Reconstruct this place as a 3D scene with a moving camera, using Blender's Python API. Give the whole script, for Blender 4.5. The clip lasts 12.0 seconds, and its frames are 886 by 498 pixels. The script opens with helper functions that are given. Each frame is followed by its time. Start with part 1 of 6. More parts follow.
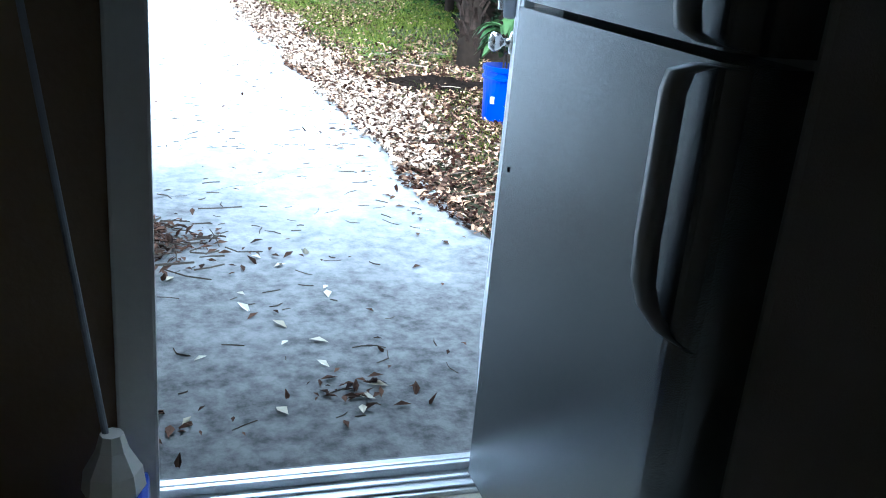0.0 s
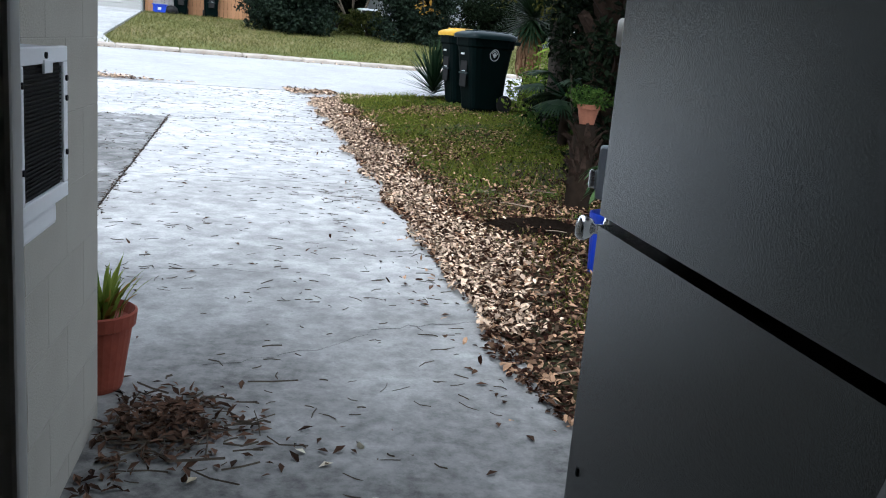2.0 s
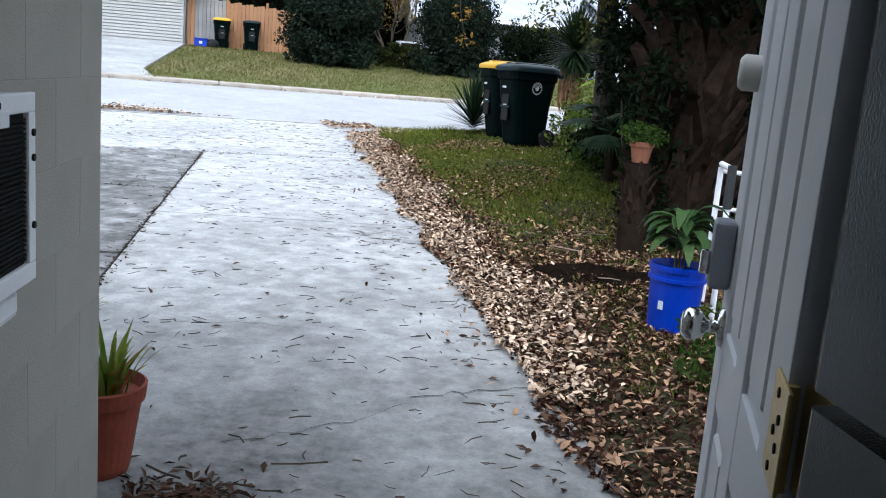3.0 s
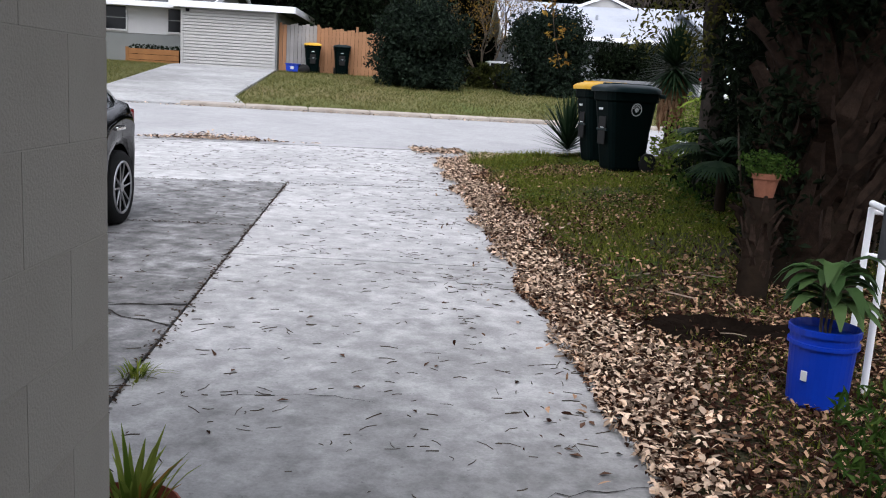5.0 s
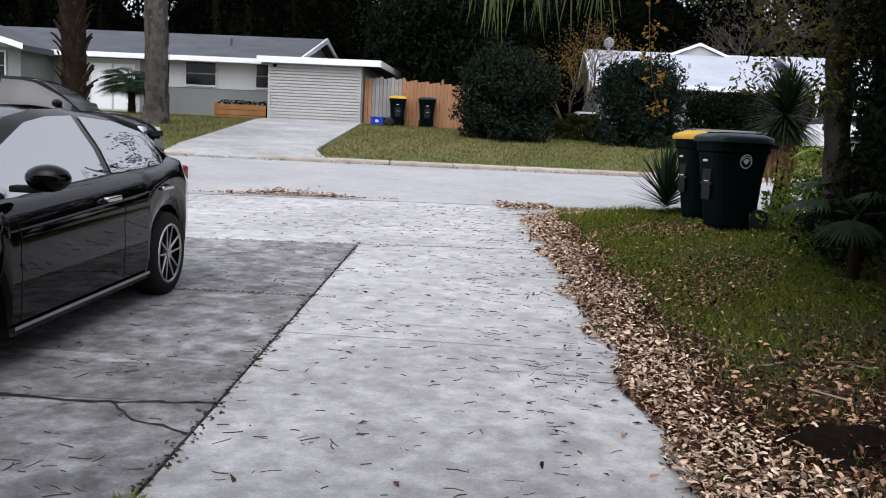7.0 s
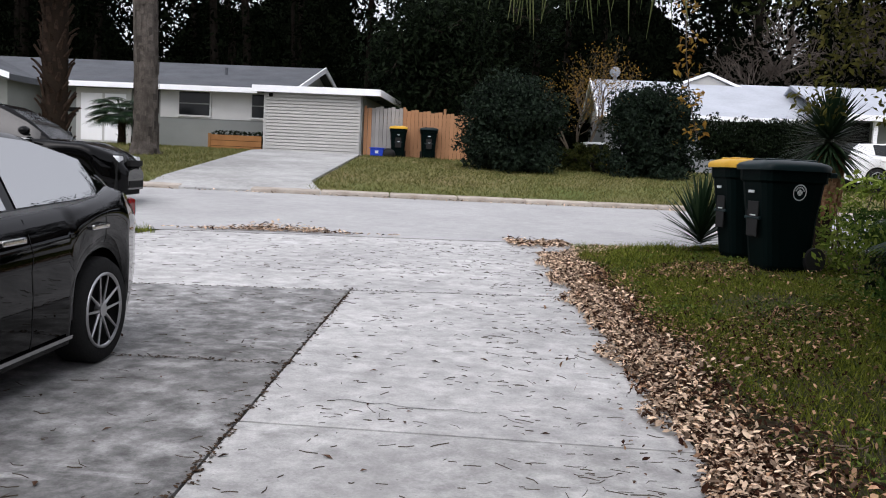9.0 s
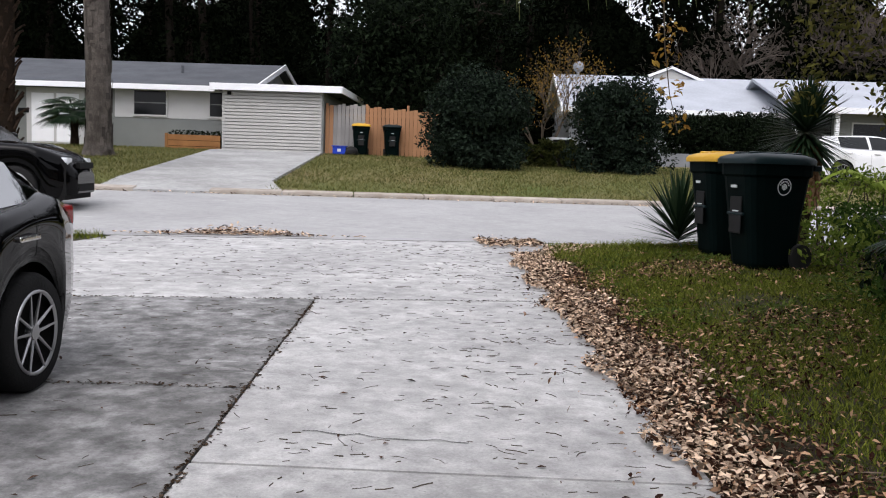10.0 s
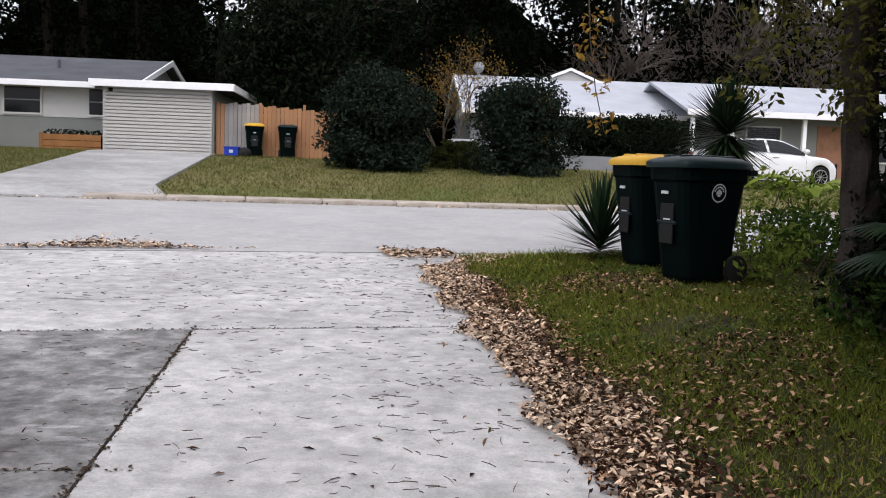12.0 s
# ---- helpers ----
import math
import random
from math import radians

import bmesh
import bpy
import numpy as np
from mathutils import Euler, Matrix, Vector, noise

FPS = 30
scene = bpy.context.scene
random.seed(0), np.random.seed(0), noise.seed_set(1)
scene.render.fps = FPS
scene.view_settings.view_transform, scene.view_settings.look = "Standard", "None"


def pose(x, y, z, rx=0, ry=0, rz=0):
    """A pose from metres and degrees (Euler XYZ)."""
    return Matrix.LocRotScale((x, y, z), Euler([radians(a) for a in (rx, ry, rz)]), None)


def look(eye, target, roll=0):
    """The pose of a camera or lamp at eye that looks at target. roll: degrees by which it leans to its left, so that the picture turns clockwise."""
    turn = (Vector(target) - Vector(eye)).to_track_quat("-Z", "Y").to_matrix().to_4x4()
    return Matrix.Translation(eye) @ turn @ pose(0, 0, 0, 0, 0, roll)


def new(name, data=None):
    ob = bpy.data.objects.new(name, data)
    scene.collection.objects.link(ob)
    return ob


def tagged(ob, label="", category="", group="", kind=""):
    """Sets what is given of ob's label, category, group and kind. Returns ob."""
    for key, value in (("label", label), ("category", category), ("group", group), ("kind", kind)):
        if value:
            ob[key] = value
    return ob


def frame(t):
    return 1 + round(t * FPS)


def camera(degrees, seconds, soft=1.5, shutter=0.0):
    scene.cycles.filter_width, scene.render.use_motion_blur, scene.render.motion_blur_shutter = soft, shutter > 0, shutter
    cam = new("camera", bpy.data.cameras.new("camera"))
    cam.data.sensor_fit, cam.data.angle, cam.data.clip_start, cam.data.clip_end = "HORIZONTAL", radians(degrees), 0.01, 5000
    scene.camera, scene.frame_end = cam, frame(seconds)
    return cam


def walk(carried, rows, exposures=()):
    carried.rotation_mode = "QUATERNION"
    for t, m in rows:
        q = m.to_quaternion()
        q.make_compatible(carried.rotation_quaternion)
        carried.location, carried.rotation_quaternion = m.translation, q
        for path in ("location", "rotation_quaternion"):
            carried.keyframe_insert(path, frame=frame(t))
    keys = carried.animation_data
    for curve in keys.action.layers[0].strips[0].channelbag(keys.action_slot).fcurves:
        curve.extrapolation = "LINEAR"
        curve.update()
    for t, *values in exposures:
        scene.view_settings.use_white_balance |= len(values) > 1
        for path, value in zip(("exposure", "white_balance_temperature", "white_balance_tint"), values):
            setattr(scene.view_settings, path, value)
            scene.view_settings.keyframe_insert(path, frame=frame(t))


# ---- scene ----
cam = camera(52.8, 12.0, soft=1.05)
RISE = 1.5  # degrees by which the drive climbs away from the house
PATH = [
    (0, (1.03, 0.753, 1.35), (1.631, 2.522, 0.634), 5.7),
    (0.5, (1.127, 0.906, 1.332), (1.664, 2.714, 0.666), 5.2),
    (1, (1.22, 0.996, 1.377), (1.685, 2.843, 0.767), 5.6),
    (1.5, (1.284, 1.177, 1.38), (1.679, 3.063, 0.843), 5.6),
    (2, (1.301, 1.336, 1.404), (1.648, 3.245, 0.916), 5.3),
    (2.5, (1.295, 1.564, 1.405), (1.607, 3.488, 0.956), 5.5),
    (3, (1.32, 1.769, 1.41), (1.582, 3.705, 0.981), 5.0),
    (5, (1.355, 2.421, 1.458), (1.413, 4.379, 1.054), 3.5),
    (5.5, (1.339, 2.628, 1.465), (1.344, 4.592, 1.091), 3.0),
    (6, (1.36, 2.881, 1.45), (1.299, 4.85, 1.106), 2.6),
    (6.5, (1.379, 3.137, 1.444), (1.272, 5.108, 1.121), 2.6),
    (7, (1.383, 3.437, 1.431), (1.241, 5.409, 1.129), 2.7),
    (9, (1.212, 4.884, 1.339), (1.064, 6.865, 1.109), 2.6),
    (9.5, (1.163, 5.178, 1.326), (1.049, 7.162, 1.101), 2.2),
    (10, (1.11, 5.402, 1.331), (1.043, 7.387, 1.098), 1.9),
    (10.5, (1.084, 5.609, 1.341), (1.065, 7.593, 1.094), 1.9),
    (11, (1.062, 5.84, 1.338), (1.086, 7.825, 1.089), 2.1),
    (11.5, (1.044, 6.089, 1.355), (1.102, 8.073, 1.109), 1.9),
    (12, (1.04, 6.48, 1.327), (1.199, 8.461, 1.105), 2.1),
]
walk(cam, [(t, pose(0, 0, 0, RISE) @ look(eye, target, roll)) for t, eye, target, roll in PATH],
     exposures=[(0, 3.15, 4700, 0), (0.5, 2.42, 4900, 1), (1, 1.72, 5250, 4), (1.5, 1.34, 5450, 6), (2, 1.15, 5650, 7), (2.5, 1.2, 5600, 7), (3, 1.05, 5600, 8), (5, 0.65, 6050, 15), (7, 0.52, 6100, 15), (9, 0.44, 6250, 15), (12, 0.42, 6350, 16)])

# ---------------- light ----------------
world = bpy.data.worlds.new("overcast")
scene.world = world
world.use_nodes = True
wn = world.node_tree.nodes
sky = wn.new("ShaderNodeTexSky")
sky.sky_type, sky.sun_disc = "NISHITA", False
sky.sun_elevation, sky.sun_rotation = radians(53), radians(193)
sky.air_density, sky.dust_density, sky.ozone_density = 1.0, 7.0, 0.6
grey = wn.new("ShaderNodeHueSaturation")  # cloud cover takes the blue out of the sky
grey.inputs["Saturation"].default_value = 0.3
world.node_tree.links.new(sky.outputs[0], grey.inputs["Color"])
cloud = wn.new("ShaderNodeMix")  # an even layer of cloud over the whole sky
cloud.data_type, cloud.inputs[0].default_value, cloud.inputs[7].default_value = "RGBA", 0.6, (6.6, 6.8, 7.1, 1)
world.node_tree.links.new(grey.outputs[0], cloud.inputs[6])
world.node_tree.links.new(cloud.outputs[2], wn["Background"].inputs[0])
wn["Background"].inputs[1].default_value = 0.15
sun = new("sun", bpy.data.lights.new("sun", "SUN"))
sun.data.energy, sun.data.angle, sun.data.color = 0.8, radians(60), (1, 0.98, 0.95)
sun.matrix_world = look((0, 0, 30), (5, 22, 0))


# ---------------- materials ----------------
def material(name, base, rough=0.7, vary=0.15, scale=8.0, fine=60.0, bump=0.15, metal=0.0, spec=0.15, second=None, mix=0.5, islands=False, objects=False, sheen_coat=0.0):
    """A surface with grain at two scales; second: a stain colour mixed in by noise."""
    m = bpy.data.materials.new(name)
    m.use_nodes = True
    t = m.node_tree
    n, l = t.nodes, t.links
    b = n["Principled BSDF"]
    b.inputs["Roughness"].default_value, b.inputs["Metallic"].default_value = rough, metal
    b.inputs["Specular IOR Level"].default_value = spec
    b.inputs["Coat Weight"].default_value = sheen_coat
    co = n.new("ShaderNodeTexCoord")
    big, small = n.new("ShaderNodeTexNoise"), n.new("ShaderNodeTexNoise")
    for tex, s in ((big, scale), (small, fine)):
        tex.inputs["Scale"].default_value, tex.inputs["Detail"].default_value = s, 5
        l.new(co.outputs["Object"], tex.inputs["Vector"])
    ramp = n.new("ShaderNodeValToRGB")
    c = np.array(base)
    other = np.array(second) if second else c * (1 + vary)
    ramp.color_ramp.elements[0].position, ramp.color_ramp.elements[1].position = 0.5 - mix / 2, 0.5 + mix / 2
    ramp.color_ramp.elements[0].color = (*(c if second else c * (1 - vary)), 1)
    ramp.color_ramp.elements[1].color = (*np.minimum(other, 1), 1)
    l.new(big.outputs[0], ramp.inputs[0])
    hsv = n.new("ShaderNodeHueSaturation")
    l.new(ramp.outputs[0], hsv.inputs["Color"])
    val = n.new("ShaderNodeMapRange")
    val.inputs[3].default_value, val.inputs[4].default_value = 1 - vary, 1 + vary
    l.new(small.outputs[0], val.inputs[0])
    last = val.outputs[0]
    if islands or objects:
        src = n.new("ShaderNodeNewGeometry") if islands else n.new("ShaderNodeObjectInfo")
        r = n.new("ShaderNodeMapRange")
        r.inputs[3].default_value, r.inputs[4].default_value = (0.55, 1.45) if islands else (0.9, 1.1)
        l.new(src.outputs["Random Per Island" if islands else "Random"], r.inputs[0])
        mul = n.new("ShaderNodeMath")
        mul.operation = "MULTIPLY"
        l.new(last, mul.inputs[0])
        l.new(r.outputs[0], mul.inputs[1])
        last = mul.outputs[0]
    l.new(last, hsv.inputs["Value"])
    l.new(hsv.outputs[0], b.inputs["Base Color"])
    if bump:
        bp = n.new("ShaderNodeBump")
        bp.inputs["Strength"].default_value, bp.inputs["Distance"].default_value = bump, 0.01
        l.new(small.outputs[0], bp.inputs["Height"])
        l.new(bp.outputs[0], b.inputs["Normal"])
    return m


def leafy(name, base, second, through_light=0.25, rough=0.55, spec=0.04, skew=0.0):
    """Leaves: two colours by leaf, a little light coming through. skew: the share that is all of the first colour."""
    m = bpy.data.materials.new(name)
    m.use_nodes = True
    t = m.node_tree
    n, l = t.nodes, t.links
    b = n["Principled BSDF"]
    b.inputs["Roughness"].default_value = rough
    b.inputs["Specular IOR Level"].default_value = spec
    geo, ramp = n.new("ShaderNodeNewGeometry"), n.new("ShaderNodeValToRGB")
    ramp.color_ramp.elements[0].color, ramp.color_ramp.elements[1].color = (*base, 1), (*second, 1)
    ramp.color_ramp.elements[0].position = skew
    l.new(geo.outputs["Random Per Island"], ramp.inputs[0])
    l.new(ramp.outputs[0], b.inputs["Base Color"])
    tr, mx = n.new("ShaderNodeBsdfTranslucent"), n.new("ShaderNodeMixShader")
    l.new(ramp.outputs[0], tr.inputs[0])
    mx.inputs[0].default_value = through_light
    l.new(b.outputs[0], mx.inputs[1])
    l.new(tr.outputs[0], mx.inputs[2])
    l.new(mx.outputs[0], n["Material Output"].inputs[0])
    return m


def concrete(name, light, dark, stain, rough=0.9, grime_shade=None, mottle=0.2, stained=0.55):
    """Cast concrete: broad clouding, palm-size mottling, specks, and dark stains."""
    m = bpy.data.materials.new(name)
    m.use_nodes = True
    t = m.node_tree
    n, l = t.nodes, t.links
    b = n["Principled BSDF"]
    b.inputs["Roughness"].default_value = rough
    b.inputs["Specular IOR Level"].default_value = 0.25
    co = n.new("ShaderNodeTexCoord")

    def grain(scale, detail, lo, hi, stretch=None):
        tex, mr = n.new("ShaderNodeTexNoise"), n.new("ShaderNodeMapRange")
        tex.inputs["Scale"].default_value, tex.inputs["Detail"].default_value, tex.inputs["Roughness"].default_value = scale, detail, 0.65
        mr.inputs[1].default_value, mr.inputs[2].default_value = lo, hi
        if stretch:
            mp = n.new("ShaderNodeMapping")
            mp.inputs["Scale"].default_value = stretch
            l.new(co.outputs["Object"], mp.inputs[0])
            l.new(mp.outputs[0], tex.inputs["Vector"])
        else:
            l.new(co.outputs["Object"], tex.inputs["Vector"])
        l.new(tex.outputs[0], mr.inputs[0])
        return mr.outputs[0], tex.outputs[0]

    def blend(kind, fac, a, c):
        mx = n.new("ShaderNodeMix")
        mx.data_type, mx.blend_type = "RGBA", kind
        for sock, val in ((mx.inputs[0], fac), (mx.inputs[6], a), (mx.inputs[7], c)):
            if isinstance(val, (tuple, float)):
                sock.default_value = val if isinstance(val, float) else (*val, 1)
            else:
                l.new(val, sock)
        return mx.outputs[2]

    cloud, _ = grain(0.55, 9, 0.36, 0.64)
    mott, _ = grain(7, 8, 0.42, 0.6)
    speck, raw = grain(75, 3, 0.3, 0.7)
    blot, _ = grain(1.1, 10, 0.55, 0.72, (0.8, 1.5, 1))
    pits, _ = grain(28, 4, 0.64, 0.72)
    wear, _ = grain(5, 12, 0.36, 0.62)
    scuff, _ = grain(1.5, 9, 0.63, 0.7, (0.5, 2.6, 1))
    flake, _ = grain(15, 9, 0.53, 0.68)
    c = blend("MIX", cloud, dark, light)
    c = blend("MULTIPLY", mottle * 1.3, c, wear)
    thin = n.new("ShaderNodeMath")
    thin.operation, thin.inputs[1].default_value = "MULTIPLY", 0.7
    l.new(scuff, thin.inputs[0])
    c = blend("MIX", thin.outputs[0], c, tuple(min(0.8, q * 1.3) for q in light))
    dull = n.new("ShaderNodeMath")
    dull.operation, dull.inputs[1].default_value = "MULTIPLY", 0.38
    l.new(flake, dull.inputs[0])
    c = blend("MIX", dull.outputs[0], c, stain)
    c = blend("MULTIPLY", mottle, c, mott)
    c = blend("MULTIPLY", 0.22, c, speck)
    faint = n.new("ShaderNodeMath")
    faint.operation, faint.inputs[1].default_value = "MULTIPLY", stained
    l.new(blot, faint.inputs[0])
    c = blend("MIX", faint.outputs[0], c, stain)
    inv = n.new("ShaderNodeMath")
    inv.operation, inv.inputs[0].default_value = "SUBTRACT", 1.0
    l.new(pits, inv.inputs[1])
    c = blend("MULTIPLY", 0.4, c, inv.outputs[0])
    if grime_shade:
        # trodden-in dirt, algae and painted house shade, ragged-edged, spreading from the doorstep
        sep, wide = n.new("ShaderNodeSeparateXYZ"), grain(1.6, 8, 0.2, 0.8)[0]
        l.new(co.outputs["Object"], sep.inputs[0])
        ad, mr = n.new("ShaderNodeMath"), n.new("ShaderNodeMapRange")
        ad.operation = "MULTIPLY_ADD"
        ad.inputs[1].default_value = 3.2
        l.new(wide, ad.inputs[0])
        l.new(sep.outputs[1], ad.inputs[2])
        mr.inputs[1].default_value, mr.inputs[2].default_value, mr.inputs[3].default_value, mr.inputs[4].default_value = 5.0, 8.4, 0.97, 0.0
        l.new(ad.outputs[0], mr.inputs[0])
        blotchy = blend("MULTIPLY", 0.7, grime_shade, grain(16, 8, 0.35, 0.62)[0])
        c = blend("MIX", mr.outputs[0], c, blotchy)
    l.new(c, b.inputs["Base Color"])
    bp = n.new("ShaderNodeBump")
    bp.inputs["Strength"].default_value, bp.inputs["Distance"].default_value = 0.35, 0.006
    l.new(raw, bp.inputs["Height"])
    l.new(bp.outputs[0], b.inputs["Normal"])
    return m


def glassy(name, tint, rough=0.02, ior=2.0):
    m = bpy.data.materials.new(name)
    m.use_nodes = True
    b = m.node_tree.nodes["Principled BSDF"]
    b.inputs["Base Color"].default_value = (*tint, 1)
    b.inputs["Roughness"].default_value = rough
    b.inputs["Transmission Weight"].default_value = 0.0
    b.inputs["Specular IOR Level"].default_value = 0.9
    b.inputs["IOR"].default_value = ior
    return m


M = {
    "concrete": concrete("concrete", (0.68, 0.675, 0.66), (0.5, 0.495, 0.487), (0.3, 0.295, 0.288), mottle=0.2, stained=0.6),
    # the last colour mixes doorstep dirt with painted shade of the house
    "concrete_step": concrete("concrete_step", (0.66, 0.655, 0.64), (0.47, 0.465, 0.455), (0.3, 0.295, 0.288), grime_shade=(0.17, 0.166, 0.158), mottle=0.24, stained=0.7),
    "concrete_old": concrete("concrete_old", (0.46, 0.456, 0.45), (0.27, 0.267, 0.26), (0.11, 0.108, 0.105), mottle=0.42, stained=0.8),
    "concrete_far": concrete("concrete_far", (0.5, 0.5, 0.49), (0.33, 0.33, 0.32), (0.2, 0.2, 0.198), mottle=0.1, stained=0.5),
    "asphalt": concrete("asphalt", (0.46, 0.458, 0.455), (0.38, 0.379, 0.377), (0.27, 0.27, 0.27), mottle=0.06, stained=0.5),
    "kerb": material("kerb", (0.45, 0.41, 0.36), 0.9, 0.2, 3, 30, 0.3, second=(0.27, 0.23, 0.19), objects=True),
    "soil": material("soil", (0.035, 0.025, 0.017), 0.95, 0.35, 2.5, 30, 0.6, second=(0.045, 0.05, 0.02)),
    "dark_soil": material("dark_soil", (0.009, 0.0065, 0.005), 0.98, 0.4, 6, 40, 0.8, spec=0.0),
    "far_lawn": material("far_lawn", (0.09, 0.115, 0.03), 0.95, 0.25, 0.35, 25, 0.5, second=(0.17, 0.135, 0.065), mix=0.35),
    "block_paint": material("block_paint", (0.36, 0.342, 0.3), 0.75, 0.05, 3, 140, 0.3, objects=False, second=(0.31, 0.29, 0.25), mix=0.6),
    "mortar": material("mortar", (0.345, 0.327, 0.286), 0.8, 0.05, 3, 140, 0.3),
    "white_paint": material("white_paint", (0.84, 0.85, 0.87), 0.42, 0.03, 3, 60, 0.05),
    "trim": material("trim", (0.62, 0.61, 0.58), 0.5, 0.06, 3, 50, 0.06),
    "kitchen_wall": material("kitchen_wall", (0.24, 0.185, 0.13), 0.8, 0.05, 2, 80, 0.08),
    "ceiling": material("ceiling", (0.8, 0.79, 0.76), 0.9, 0.04, 2, 80, 0.1),
    "vinyl": material("vinyl", (0.68, 0.63, 0.53), 0.5, 0.07, 4, 40, 0.05),
    "aluminium": material("aluminium", (0.66, 0.67, 0.68), 0.35, 0.1, 20, 120, 0.05, metal=0.9, spec=0.5),
    "fridge": material("fridge", (0.175, 0.19, 0.2), 0.19, 0.05, 2, 400, 0.12, metal=0.9, spec=0.5),
    "fridge_side": material("fridge_side", (0.32, 0.28, 0.25), 0.5, 0.05, 3, 300, 0.12),
    "fridge_handle": material("fridge_handle", (0.2, 0.195, 0.19), 0.4, 0.04, 3, 100, 0.03, spec=0.3),
    "rubber": material("rubber", (0.015, 0.015, 0.015), 0.7, 0.1, 8, 60, 0.1),
    "brass": material("brass", (0.6, 0.45, 0.16), 0.4, 0.2, 20, 90, 0.1, metal=0.7, second=(0.5, 0.42, 0.25)),
    "chrome": material("chrome", (0.75, 0.74, 0.72), 0.18, 0.05, 10, 80, 0.02, metal=1.0),
    "grey_plastic": material("grey_plastic", (0.3, 0.32, 0.35), 0.45, 0.04, 5, 90, 0.04),
    "cream_plastic": material("cream_plastic", (0.66, 0.64, 0.58), 0.4, 0.04, 5, 90, 0.03),
    "ac_metal": material("ac_metal", (0.55, 0.57, 0.6), 0.45, 0.08, 6, 60, 0.08, second=(0.44, 0.45, 0.46)),
    "ac_fins": material("ac_fins", (0.012, 0.012, 0.012), 0.7, 0.3, 20, 300, 0.2),
    "terracotta": material("terracotta", (0.2, 0.05, 0.03), 0.65, 0.15, 6, 50, 0.12),
    "terracotta_old": material("terracotta_old", (0.24, 0.1, 0.06), 0.85, 0.2, 8, 50, 0.2),
    "blue_plastic": material("blue_plastic", (0.004, 0.035, 0.38), 0.35, 0.05, 6, 60, 0.02, spec=0.35),
    "bin_green": material("bin_green", (0.001, 0.0042, 0.004), 0.6, 0.15, 4, 90, 0.1, spec=0.035),
    "bin_lid": material("bin_lid", (0.007, 0.017, 0.019), 0.4, 0.1, 4, 90, 0.05, spec=0.2),
    "bin_yellow": material("bin_yellow", (0.62, 0.36, 0.04), 0.4, 0.1, 4, 60, 0.05),
    "pale_print": material("pale_print", (0.55, 0.58, 0.58), 0.6, 0.05),
    "car_paint": material("car_paint", (0.001, 0.001, 0.0012), 0.03, 0.02, 3, 80, 0.0, spec=0.16),
    "white_car": material("white_car", (0.75, 0.76, 0.77), 0.2, 0.02, 3, 80, 0.0, sheen_coat=1.0),
    "car_glass": glassy("car_glass", (0.01, 0.013, 0.015), 0.02, 2.9),
    "windscreen": glassy("windscreen", (0.006, 0.007, 0.008), 0.12, 1.3),
    "tyre": material("tyre", (0.012, 0.012, 0.012), 0.8, 0.2, 10, 60, 0.3),
    "alloy": material("alloy", (0.42, 0.42, 0.43), 0.35, 0.05, 10, 60, 0.02, metal=0.9, spec=0.5),
    "dark_gap": material("dark_gap", (0.006, 0.006, 0.006), 0.8, 0.1),
    "tail_lamp": material("tail_lamp", (0.22, 0.006, 0.006), 0.15, 0.05, spec=0.5),
    "head_lamp": material("head_lamp", (0.6, 0.62, 0.65), 0.1, 0.05, sheen_coat=1.0),
    "house_grey": material("house_grey", (0.2, 0.21, 0.2), 0.85, 0.07, 1.5, 40, 0.2),
    "house_white": material("house_white", (0.5, 0.5, 0.49), 0.8, 0.05, 1.5, 40, 0.12),
    "siding": material("siding", (0.45, 0.445, 0.425), 0.6, 0.05, 1.5, 30, 0.05),
    "shingle": material("shingle", (0.085, 0.09, 0.1), 0.9, 0.2, 1.2, 14, 0.5),
    "white_roof": material("white_roof", (0.44, 0.465, 0.51), 0.7, 0.12, 0.9, 9, 0.4, second=(0.36, 0.38, 0.42)),
    "window_dark": material("window_dark", (0.006, 0.007, 0.008), 0.15, 0.02, spec=0.25, bump=0),
    "fence_new": material("fence_new", (0.34, 0.18, 0.095), 0.85, 0.18, 1.5, 25, 0.3, objects=True, second=(0.32, 0.17, 0.09)),
    "fence_old": material("fence_old", (0.27, 0.26, 0.25), 0.9, 0.2, 1.5, 25, 0.3, objects=True),
    "grey_render": material("grey_render", (0.2, 0.21, 0.225), 0.85, 0.12, 1.2, 20, 0.2),
    "planter_wood": material("planter_wood", (0.25, 0.12, 0.045), 0.8, 0.2, 2, 25, 0.3),
    "brick": material("brick", (0.25, 0.13, 0.08), 0.85, 0.2, 4, 30, 0.2),
    "bark_pine": material("bark_pine", (0.1, 0.088, 0.078), 0.95, 0.45, 4, 22, 1.0, second=(0.05, 0.042, 0.036), islands=True),
    "bark_dark": material("bark_dark", (0.022, 0.018, 0.015), 0.95, 0.45, 5, 32, 1.0, second=(0.055, 0.047, 0.04), spec=0.05),
    # darker copy of bark_dark: the shade among the trunks is in its colour
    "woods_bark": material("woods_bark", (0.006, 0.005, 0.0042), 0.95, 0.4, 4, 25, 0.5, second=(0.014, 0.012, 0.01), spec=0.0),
    "bark_palm": material("bark_palm", (0.022, 0.015, 0.01), 0.95, 0.4, 5, 25, 0.8, second=(0.016, 0.012, 0.009), spec=0.05),
    "twig": material("twig", (0.075, 0.06, 0.045), 0.9, 0.3, 8, 60, 0.3),
    "oak_leaf": leafy("oak_leaf", (0.01, 0.017, 0.005), (0.055, 0.06, 0.016)),
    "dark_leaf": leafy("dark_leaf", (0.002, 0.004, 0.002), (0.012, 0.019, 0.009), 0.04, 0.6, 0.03),
